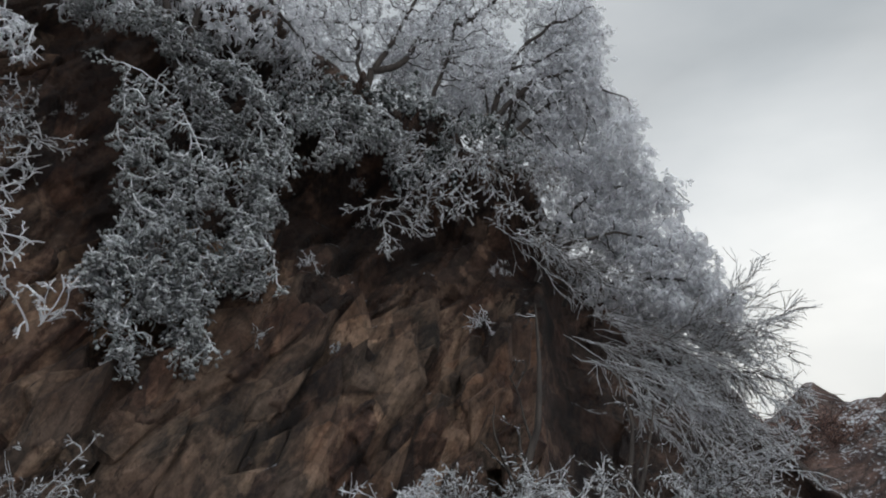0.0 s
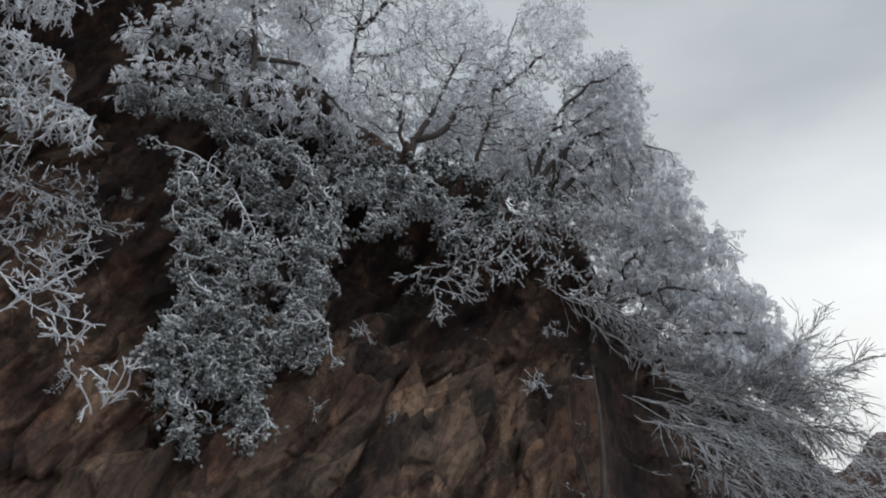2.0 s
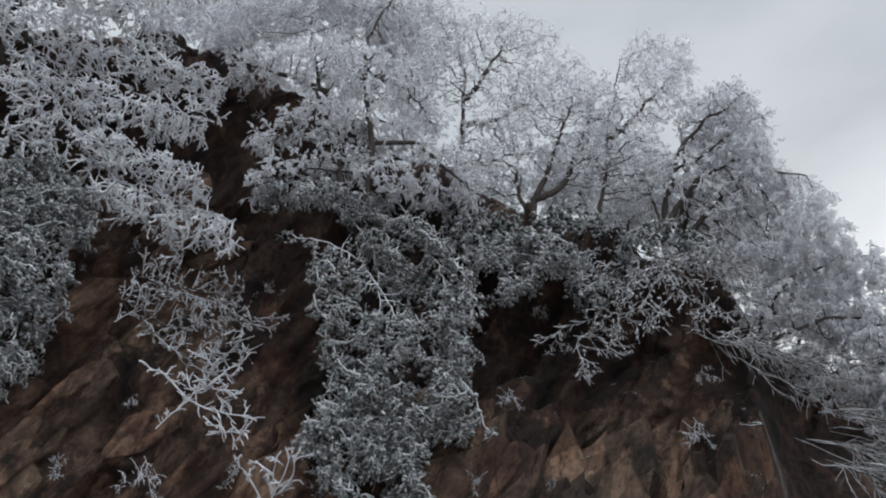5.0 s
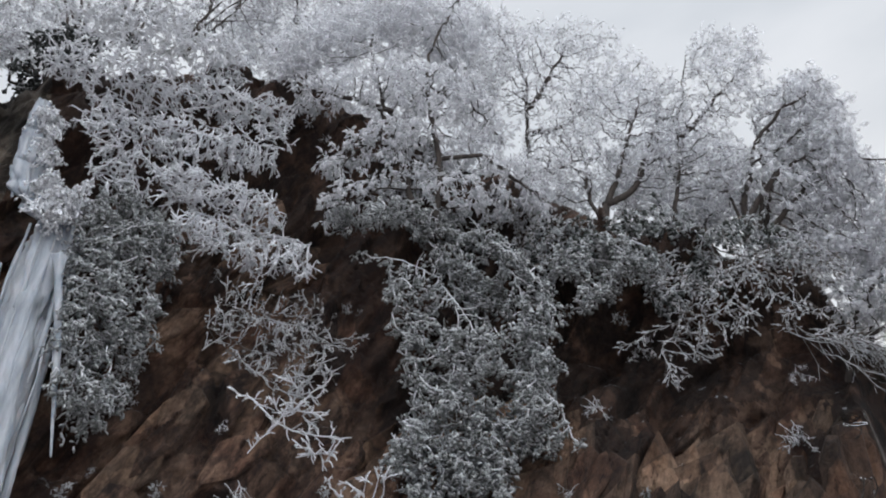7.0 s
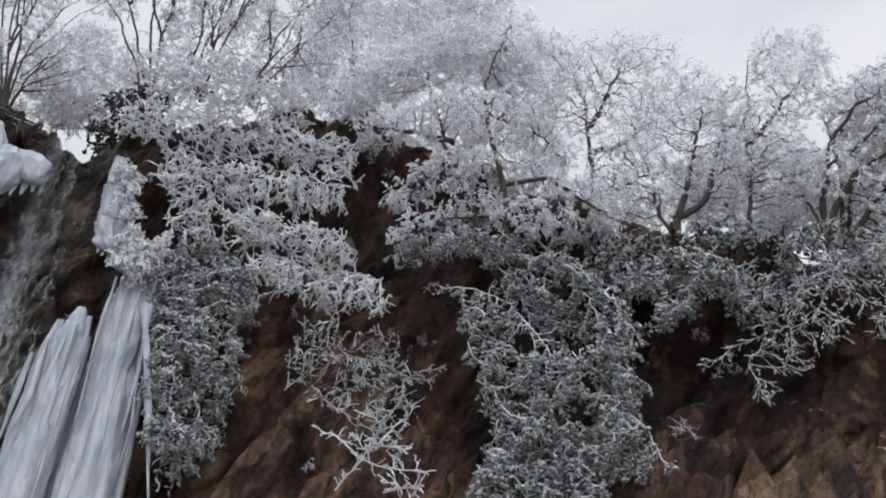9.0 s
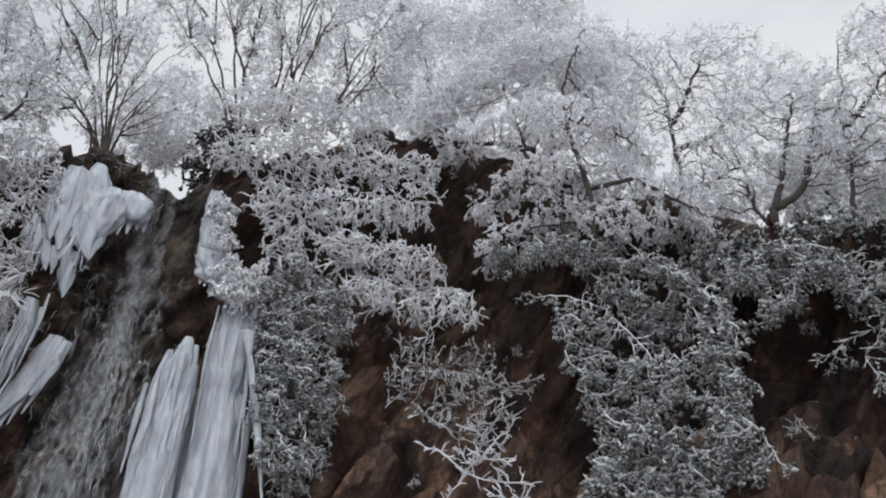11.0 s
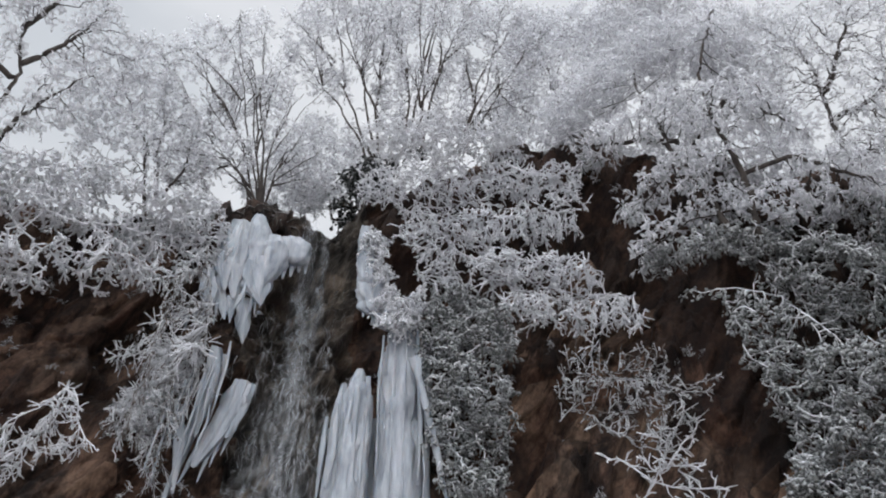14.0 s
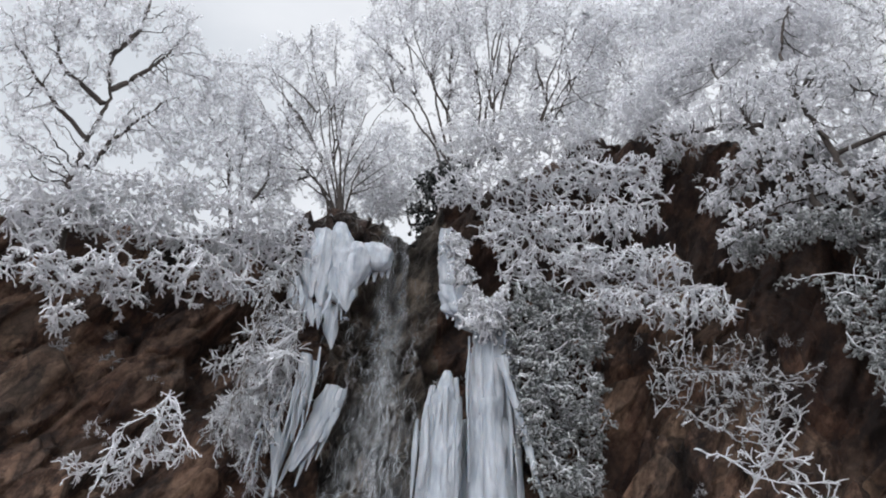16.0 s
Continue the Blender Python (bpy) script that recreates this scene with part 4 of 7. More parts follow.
def ice_curtain(name, az, r, z_top, z_low, width, count, seed, label, thick=0.075, slant=0.0, ragged=0.25, tip=0.25, step=0.25):
    """Shafts of ice grown together side by side into a fluted column or sheet."""
    rng = np.random.default_rng(seed)
    root = planted(name, az, z_top, r, label, "ice", "frozen fall")
    h = z_top - z_low
    for i in range(count):
        x = rng.uniform(-0.5, 0.5) * width if i > 3 else (i / 3 - 0.5) * width * 0.8
        y = rng.normal(0, thick * 0.6)
        a = -rng.uniform(0, 1) ** 2 * step * 2.5 - abs(x / width) * step * 1.5
        b = -h * (1 - rng.uniform(0, 1) ** 1.5 * ragged)
        w = thick * rng.choice([0.4, 0.6, 0.9, 1.3, 1.7])
        k = [0, 0.3, 0.65, 1]
        path = [(x * (1 + 0.15 * t) + slant * t + rng.normal(0, 0.018), y - 0.03 * t, a + (b - a) * t) for t in k]
        part("icicle", icicle_mesh("icicle", path, (w * rng.uniform(0.5, 0.9), w * rng.uniform(0.8, 1.1), w * rng.uniform(0.7, 1.1), w * tip), seed * 50 + i, lump=0.24), ICE, root)
    return root


def ice_body(name, az, r, z, shafts, seed, label, flat=0.5, flute=0.14, lump=0.18):
    """A mass of ice made of broad draped shafts: each a path (x, height) and half-widths from top to tip."""
    root = planted(name, az, z, r, label, "ice", "frozen fall")
    for i, (path, widths) in enumerate(shafts):
        pts = [(x, -0.04 * k - 0.03 * (i % 3), h) for k, (x, h) in enumerate(path)]
        part("ice_drape" if max(widths) > 0.12 else "icicle", icicle_mesh("ice_drape", pts, widths, seed + i, 40 if max(widths) > 0.12 else 16, flat, lump, flute, 56), ICE, root)
    return root


FALL = "column of blue-white ice beside the waterfall, fluted"
# columns at the right of the fall
ice_body("ice_column", -29.3, 11.05, 9.1, (
    (((-0.05, 0.1), (0.0, -0.5), (0.0, -2.0), (0.05, -5.9)), (0.12, 0.28, 0.31, 0.33)),
    (((-0.18, -0.7), (-0.2, -1.6), (-0.22, -5.8)), (0.06, 0.13, 0.17)),
    (((0.16, -1.1), (0.2, -2.2), (0.22, -5.8)), (0.06, 0.15, 0.2)),
    (((0.36, -0.7), (0.4, -1.4), (0.42, -2.9)), (0.04, 0.06, 0.015)),
    (((0.4, -1.9), (0.42, -3.2), (0.46, -5.4)), (0.03, 0.07, 0.03)),
    (((0.3, -0.1), (0.32, -0.5), (0.33, -1.2)), (0.03, 0.04, 0.012))), 301, FALL, 0.8, 0.03, 0.2)
ice_body("ice_column", -33.2, 11.0, 8.0, (
    (((0.06, 0.0), (0.04, -0.4), (0.0, -1.5), (0.0, -5.0)), (0.05, 0.17, 0.26, 0.3)),
    (((-0.17, -0.3), (-0.2, -0.9), (-0.22, -4.9)), (0.04, 0.11, 0.17)),
    (((0.2, -0.15), (0.21, -0.7), (0.2, -1.9)), (0.04, 0.07, 0.02)),
    (((0.27, -0.45), (0.28, -0.9), (0.28, -1.5)), (0.03, 0.04, 0.012)),
    (((-0.38, -0.9), (-0.4, -1.5), (-0.41, -2.3)), (0.025, 0.04, 0.01))), 311, FALL, 0.8, 0.03, 0.2)
ice_body("ice_column", -31.2, 11.3, 7.3, ((((0.0, 0.0), (0.0, -1.2), (0.0, -4.2)), (0.06, 0.13, 0.17)),), 321, FALL, 0.8, 0.03, 0.2)
ice_curtain("icicle_row", -34.6, 11.1, 7.1, 6.4, 0.3, 6, 304, "short clear icicles hanging from the rock edge", 0.022, 0.0, 0.5, 0.15)
ice_curtain("icicle_row", -29.6, 10.75, 9.0, 5.2, 0.7, 7, 312, "thin icicles grown over the front of the ice column", 0.035, 0.02, 0.6, 0.4, 0.5)
ice_curtain("icicle_row", -33.2, 10.75, 7.7, 4.6, 0.5, 5, 313, "thin icicles grown over the front of the ice column", 0.035, -0.05, 0.6, 0.4, 0.4)
ice_curtain("icicle_row", -27.9, 10.9, 8.8, 6.9, 0.3, 7, 305, "thin icicles beside the ice column", 0.03, 0.05, 0.5, 0.15)
ice_body("ice_spike", -28.3, 10.45, 7.95, ((((0.0, 0.0), (0.05, -0.35), (0.25, -1.2), (0.5, -2.4)), (0.11, 0.06, 0.05, 0.02)), (((0.1, -0.5), (0.3, -1.5), (0.6, -2.9)), (0.03, 0.035, 0.012))), 331, "slanting icicle with a knob that hangs over the evergreen", 0.8, 0.2, 0.45)
# draped ice at the left of the fall
ice_body("ice_bulge", -41.6, 11.0, 10.1, (
    (((-0.36, 0.75), (-0.32, 0.35), (-0.3, -0.1), (-0.3, -0.5)), (0.1, 0.2, 0.26, 0.14)),
    (((-0.02, 0.28), (0.0, 0.0), (-0.06, -0.4), (-0.16, -1.0)), (0.2, 0.34, 0.26, 0.05)),
    (((0.3, 0.3), (0.34, 0.1), (0.36, -0.2)), (0.2, 0.3, 0.2)),
    (((0.45, -0.1), (0.46, -0.35)), (0.07, 0.015)), (((0.34, -0.2), (0.33, -0.5)), (0.06, 0.015)), (((0.22, -0.25), (0.2, -0.6)), (0.06, 0.012)), (((0.56, 0.0), (0.57, -0.35)), (0.05, 0.012)),
    (((-0.42, -0.2), (-0.48, -0.8), (-0.52, -1.4)), (0.1, 0.13, 0.03)),
    (((-0.2, -0.7), (-0.22, -1.4)), (0.06, 0.012)), (((-0.05, -0.5), (-0.08, -1.0)), (0.05, 0.012))), 341, "swollen bulge of white ice at the lip of the fall", 0.7, 0.02, 0.1)
ice_body("ice_drapery", -42.6, 10.95, 10.1, (
    (((-0.43, 0.5), (-0.41, 0.01), (-0.4, -0.61), (-0.32, -1.23)), (0.108, 0.215, 0.197, 0.029)),
    (((-0.62, -0.06), (-0.55, -0.66), (-0.49, -1.1)), (0.09, 0.126, 0.014)),
    (((-0.13, -0.41), (-0.01, -0.97), (0.11, -1.27)), (0.197, 0.179, 0.018)),
    (((-0.22, -1.09), (-0.08, -1.56), (-0.04, -2.0)), (0.108, 0.099, 0.011)),
    (((-0.36, -1.18), (-0.3, -1.66)), (0.072, 0.011)),
    (((-0.78, -0.73), (-0.73, -1.17), (-0.66, -1.6)), (0.072, 0.126, 0.014)),
    (((-0.62, -0.79), (-0.48, -1.33), (-0.39, -1.63)), (0.054, 0.081, 0.011)),
    (((-0.83, -1.43), (-0.83, -1.86)), (0.054, 0.007)),
    (((-0.95, -1.68), (-0.93, -1.99)), (0.054, 0.007)),
    (((-0.42, -2.11), (-0.36, -2.55), (-0.4, -3.13), (-0.41, -3.66)), (0.054, 0.09, 0.081, 0.011)),
    (((-0.71, -2.24), (-0.64, -2.81), (-0.63, -3.36)), (0.027, 0.045, 0.007)),
    (((-0.72, -3.2), (-0.61, -3.7), (-0.53, -4.5)), (0.045, 0.081, 0.011)),
    (((-0.50, -0.75), (-0.52, -1.35)), (0.035, 0.008)),
    (((-0.20, -0.85), (-0.18, -1.40)), (0.040, 0.008)),
    (((0.02, -1.00), (0.05, -1.45)), (0.035, 0.008)),
    (((-0.66, -1.00), (-0.64, -1.70)), (0.030, 0.008)),
    (((-0.12, -1.35), (-0.10, -1.85)), (0.030, 0.008)),
    (((-0.56, -1.20), (-0.53, -1.80)), (0.025, 0.008)),
    (((-0.30, -0.95), (-0.30, -1.60)), (0.040, 0.008)),
    (((-0.74, -1.30), (-0.71, -1.90)), (0.025, 0.008)),
    (((0.10, -0.90), (0.11, -1.30)), (0.030, 0.008))), 391, "ragged drapery of ice over twigs under the white bulge", 0.7, 0.25, 0.32)
ice_body("ice_sheet", -42.6, 11.05, 7.55, (
    (((0.1, 0.0), (0.05, -0.3), (-0.12, -0.9), (-0.35, -1.5)), (0.08, 0.13, 0.12, 0.03)),
    (((0.22, -0.05), (0.14, -0.5), (0.0, -1.0)), (0.06, 0.09, 0.02)),
    (((0.2, -0.4), (0.1, -0.9)), (0.04, 0.008)), (((0.08, -0.8), (-0.02, -1.25)), (0.045, 0.008)), (((-0.05, -0.9), (-0.14, -1.45)), (0.045, 0.008)), (((-0.16, -1.1), (-0.26, -1.7)), (0.05, 0.008)), (((-0.06, -0.3), (-0.3, -1.1), (-0.5, -1.75)), (0.03, 0.05, 0.008)), (((0.0, 0.0), (-0.2, -0.8), (-0.42, -1.5)), (0.03, 0.06, 0.01))), 361, "tilted plate of pale ice hanging from roots", 0.3, 0.35, 0.35)
ice_body("ice_spike", -44.1, 11.15, 8.0, (
    (((0.05, 0.0), (0.0, -0.6), (-0.2, -1.5), (-0.42, -2.9)), (0.04, 0.075, 0.065, 0.012)),
    (((-0.05, -0.3), (-0.12, -1.0), (-0.3, -1.9)), (0.05, 0.07, 0.012))), 371, "long tapering icicle at the edge of the fall", 0.7, 0.2, 0.35)
for az, z, low, wide, seed in ((-44.4, 8.2, 6.6, 0.35, 321), (-45.2, 7.7, 5.9, 0.4, 322), (-46.3, 7.3, 5.6, 0.4, 323), (-43.6, 9.2, 8.0, 0.4, 324)):
    ice_curtain("icicle_row", az, 10.7, z, low, wide, 7, seed, "thin strings of ice on hanging twigs", 0.013, -0.08, 0.6, 0.2, 0.3)
ice_curtain("icicle_row", -42.9, 11.0, 9.4, 8.5, 0.5, 8, 309, "short icicles under the ice bulge", 0.03, -0.05, 0.6, 0.15)
ice_body("ice_bulge", -31.9, 11.05, 9.9, (
    (((-0.32, 1.2), (-0.3, 0.8), (-0.26, 0.4)), (0.08, 0.15, 0.13)), (((-0.24, 0.6), (-0.22, 0.2), (-0.2, -0.2)), (0.1, 0.2, 0.2)),
    (((-0.14, 0.1), (-0.1, -0.3), (-0.02, -0.8)), (0.14, 0.24, 0.2)), (((0.1, -0.3), (0.2, -0.6), (0.3, -1.0)), (0.14, 0.28, 0.3)),
    (((-0.3, 0.1), (-0.3, -0.3)), (0.06, 0.015)), (((-0.22, -0.4), (-0.22, -0.9)), (0.07, 0.015)), (((0.4, -0.5), (0.55, -0.4), (0.62, -0.3)), (0.06, 0.05, 0.02))), 381, "knobbly frozen spray climbing beside the fall", 0.7, 0.05, 0.34)


def water_strands(az0, z0, az1, z1, wide0, wide1, count, seed):
    """Falling water as fine broken strands that stay close to the rock."""
    rg = np.random.default_rng(seed)
    t0 = rg.uniform(0, 1, count)
    ln = rg.uniform(0.1, 0.5, count)
    k = 6
    s = np.linspace(0, 1, k)[None, :]
    z = z0 + (z1 - z0) * t0[:, None] - ln[:, None] * s
    t = np.clip((z0 - z) / (z0 - z1), 0, 1)
    off = np.clip(rg.normal(0, 0.3, count), -0.6, 0.6)[:, None]
    a = az0 + (az1 - az0) * t + np.degrees((wide0 + (wide1 - wide0) * t) * off / 11.5) + 0.3 * vnoise(np.stack([t * 40, 0 * t + off * 9, 0 * t], -1), seed)
    r = np.array([[face(x, y, 0.12) for x, y in zip(ra, rz)] for ra, rz in zip(a, z)])
    r = np.minimum(r, np.minimum.accumulate(r, axis=1) + 0.06)
    p = np.stack([r * np.sin(np.radians(a)), r * np.cos(np.radians(a)), z], -1)
    w = rg.uniform(0.003, 0.009, count)
    v, q = tubes(p, w, w * 0.4, 3)
    return mesh_np("stream", v, q, smooth=True)


fall = tagged(new("waterfall"), "thin broken veil of water down dark wet rock", "waterfall")
for row in (
    (-38.6, 12.1, -38.2, 9.6, 0.3, 0.45, 70, 1), (-38.1, 9.8, -37.2, 6.4, 0.35, 0.9, 110, 2), (-37.6, 7.0, -38.2, 3.0, 0.9, 1.7, 220, 3),
    (-37.0, 12.1, -36.5, 10.0, 0.12, 0.2, 40, 4), (-40.6, 10.2, -41.4, 4.6, 0.2, 0.5, 90, 5), (-39.4, 9.5, -40.4, 3.6, 0.4, 1.2, 160, 6),
    (-35.8, 9.4, -35.6, 6.4, 0.2, 0.4, 40, 7), (-38.3, 12.0, -38.6, 7.0, 1.1, 1.6, 70, 8),
):
    part("stream", water_strands(*row), WATER, fall)


def veil_mesh(path, seed):
    """A thin ribbon of water over the rock along (bearing, height, width) places, with its breadth as UV."""
    path = np.asarray(path, dtype=float)
    n, m = 50, 7
    t = np.linspace(0, len(path) - 1, n)
    az, z, w = (np.interp(t, np.arange(len(path)), path[:, k])[:, None] for k in range(3))
    az = az + 0.25 * vnoise(np.stack([t * 3, 0 * t + seed, 0 * t], -1), seed)[:, None]
    s = np.linspace(0, 1, m)[None, :]
    a = az + np.degrees((s - 0.5) * w / 11.5)
    r = np.array([[face(x, float(y), 0.0) for x in row_a] for row_a, y in zip(a, z[:, 0])])
    r = np.repeat(r.min(axis=1, keepdims=True), m, 1) - 0.1
    k = np.ones(7) / 7
    r = np.repeat(np.convolve(np.pad(r[:, 0], 3, mode="edge"), k, mode="valid")[:, None], m, 1) + 0.02 * np.cos((s - 0.5) * 3)
    p = np.stack([r * np.sin(np.radians(a)), r * np.cos(np.radians(a)), z + 0 * a], -1).reshape(-1, 3)
    me = mesh_np("veil", p, grid_faces(n, m), smooth=True)
    u = np.stack([s + 0 * z, 1 - t[:, None] / t[-1] + 0 * s], -1).reshape(-1, 2)
    idx = np.empty(len(me.loops), dtype=np.int32)
    me.loops.foreach_get("vertex_index", idx)
    me.uv_layers.new(name="UVMap").data.foreach_set("uv", u[idx].astype(np.float32).ravel())
    return me


for path, seed in ((((-38.6, 12.0, 0.35), (-38.3, 10.8, 0.5), (-38.0, 9.8, 0.7), (-37.8, 8.6, 0.6), (-37.3, 7.4, 0.9), (-37.6, 5.5, 1.2), (-37.8, 3.0, 1.4)), 11), (((-38.2, 12.0, 0.2), (-38.0, 10.0, 0.3), (-37.9, 8.4, 0.35), (-38.1, 7.4, 0.3), (-38.2, 6.2, 0.4), (-38.4, 3.0, 0.6)), 12), (((-37.0, 12.0, 0.25), (-36.6, 10.2, 0.35), (-37.2, 9.0, 0.4)), 13), (((-38.0, 8.8, 0.5), (-39.0, 7.4, 0.8), (-39.8, 5.6, 1.0), (-40.2, 3.0, 1.2)), 14)):
    part("veil", veil_mesh(path, seed), VEIL, fall)

# ---- trees along the rim, hanging evergreens and great shrubs ----
rim_tree(8, 11.8,
    stems=(((11.7, 10.2), (12.3, 12.0), (12.9, 14.0), (11.8, 15.2), (9.0, 16.3)),
        ((12.8, 13.6), (15.9, 14.6), (18.2, 15.3)),
        ((12.5, 12.8), (16.2, 13.1), (19.5, 13.8)),),
    lumps=((15.7, 15.4, 1.49, 0.76, 0), (10.3, 16.0, 0.72, 1.01, 0), (20.2, 14.2, 0.81, 0.77, 0), (12.1, 14.2, 0.73, 0.89, 0), (17.1, 13.6, 0.81, 0.75, 0), (23.7, 13.9, 0.44, 0.57, 0), (8.0, 14.7, 0.51, 1.12, 0), (14.1, 12.3, 0.67, 0.77, 0),), girth=0.07, dense=0.7, lace=0.3)
rim_tree(9, 11.5,
    stems=(((17.6, 10.0), (18.7, 10.5), (20.5, 11.1), (22.4, 12.1), (23.7, 12.9)),
        ((18.4, 10.4), (22.1, 10.8), (24.4, 11.9), (26.7, 12.8)),
        ((17.9, 10.1), (16.7, 11.0), (16.7, 11.7)),
        ((9.8, 11.1), (13.8, 11.5), (17.2, 11.6), (19.8, 11.6)),),
    lumps=((23.1, 12.8, 0.63, 0.61, 0), (26.0, 12.7, 0.45, 0.74, 0), (18.9, 12.5, 0.75, 0.76, 0), (16.5, 11.4, 0.53, 0.57, 0), (23.8, 11.3, 0.49, 0.80, 0), (20.4, 11.6, 0.62, 0.56, 0), (13.7, 11.3, 0.75, 0.57, 0),), girth=0.09, dense=0.75, lace=0.35)
rim_tree(30, 11.6,
    stems=(((23.8, 9.0), (24.7, 10.1), (26.2, 11.3), (28.0, 12.6), (30.0, 13.7)),
        ((26.7, 11.7), (30.0, 12.3), (33.3, 12.8)),
        ((25.6, 10.8), (24.5, 11.6), (24.7, 12.3)),),
    lumps=((31.0, 13.6, 0.44, 0.53, 0), (34.1, 13.1, 0.41, 0.70, 0), (31.2, 12.5, 0.65, 0.62, 0), (28.0, 11.9, 0.52, 0.75, 0), (24.8, 11.3, 0.39, 0.67, 0), (28.9, 10.9, 0.54, 0.75, 0),), girth=0.06, dense=0.75, lace=0.4)
rim_tree(31, 11.5,
    stems=(((29.1, 9.2), (30.3, 9.9), (32.5, 10.8), (35.5, 11.4), (38.2, 11.6)),
        ((29.3, 9.4), (29.2, 10.3), (29.4, 11.2)),
        ((31.6, 10.5), (34.4, 10.6), (36.1, 10.8)),
        ((29.4, 9.3), (31.7, 9.8), (34.7, 10.2), (37.5, 10.2)),),
    lumps=((37.3, 11.6, 0.44, 0.49, 0), (39.2, 11.1, 0.26, 0.51, 0), (34.7, 11.5, 0.46, 0.62, 0), (36.7, 10.6, 0.47, 0.56, 0), (38.7, 10.2, 0.22, 0.53, 0), (32.7, 10.4, 0.50, 0.52, 0), (28.8, 10.3, 0.40, 0.60, 0), (34.8, 9.6, 0.54, 0.43, 0),), girth=0.08, droop=0.35, lace=0.55)
rim_tree(12, 11.8,
    stems=(((30.2, 9.5), (32.4, 10.2), (35.7, 10.8), (38.1, 11.6)),
        ((31.1, 9.2), (35.3, 9.8), (38.7, 9.9), (41.4, 9.5)),
        ((30.6, 9.3), (33.1, 10.7), (34.6, 12.0)),),
    lumps=((37.4, 11.6, 0.47, 0.77, 0), (38.4, 10.7, 0.25, 0.66, 0), (39.5, 9.5, 0.48, 0.48, 0), (41.0, 8.9, 0.32, 0.57, 0), (36.2, 9.8, 0.59, 0.56, 0), (34.7, 10.8, 0.52, 0.67, 0), (38.0, 8.6, 0.56, 0.57, 0), (34.8, 8.8, 0.58, 0.59, 0), (41.7, 8.4, 0.27, 0.33, 0),), girth=0.06, droop=0.35, dense=1.3, lace=1.1, comb=1.2)
rim_tree(13, 12.2,
    stems=(((33.0, 7.0), (35.1, 7.7), (38.5, 8.1), (42.4, 8.1), (44.5, 7.5)),
        ((33.5, 7.1), (37.5, 7.2), (41.3, 7.2), (45.0, 6.6)),
        ((33.8, 7.0), (38.8, 6.5), (43.1, 6.3), (46.3, 5.9)),),
    lumps=((39.8, 8.1, 0.65, 0.44, -15), (43.1, 7.8, 0.44, 0.37, -25), (36.1, 7.9, 0.57, 0.50, 0), (44.2, 7.1, 0.42, 0.40, -30), (40.1, 7.2, 0.71, 0.46, -15), (45.6, 6.5, 0.36, 0.37, -30), (42.9, 6.5, 0.67, 0.43, -20), (38.7, 6.4, 0.61, 0.29, -15), (46.3, 6.0, 0.31, 0.22, -30), (43.6, 5.9, 0.56, 0.23, -15), (47.2, 5.9, 0.27, 0.25, -30), (45.7, 6.8, 0.32, 0.31, -35), (43.5, 8.1, 0.31, 0.32, -30),), girth=0.05, droop=0.35, dense=1.3, lace=1.1, comb=1.2)
drooping_tree(6, 10.4,
    stems=(((2.6, 9.2), (0.5, 10.6), (-1.9, 12.2), (-3.3, 13.8), (-4.1, 15.2)),
        ((2.6, 9.2), (2.8, 11.0), (2.7, 13.4), (5.3, 15.2)),
        ((-0.7, 11.4), (-5.2, 11.2), (-8.4, 10.5)),
        ((1.3, 10.3), (-2.8, 10.3), (-7.1, 9.8)),
        ((2.8, 11.0), (7.3, 11.1), (11.9, 10.1)),
        ((-1.9, 12.2), (-6.8, 12.7), (-11.7, 13.0)),
        ((2.7, 12.8), (6.6, 12.6), (10.3, 11.4)),),
    lumps=((-12.7, 13.7, 0.60, 0.84, 10), (-7.9, 14.4, 0.81, 0.90, 10), (-1.4, 15.1, 0.84, 0.95, 0), (5.1, 14.3, 0.64, 1.08, 0), (-9.2, 12.6, 0.65, 0.39, 15), (-3.8, 13.1, 0.89, 0.57, 10), (3.0, 12.9, 0.89, 0.65, -5), (7.4, 12.2, 0.54, 0.76, -25), (-6.3, 11.1, 0.56, 0.42, 30), (-0.7, 11.6, 0.84, 0.44, 10), (5.7, 11.2, 0.83, 0.42, -15), (10.5, 10.6, 0.60, 0.40, -20), (-6.6, 10.0, 0.44, 0.28, 30), (-0.6, 10.5, 0.81, 0.29, 10), (6.0, 10.2, 0.79, 0.32, -8), (11.2, 9.8, 0.53, 0.27, -15),), girth=0.08)
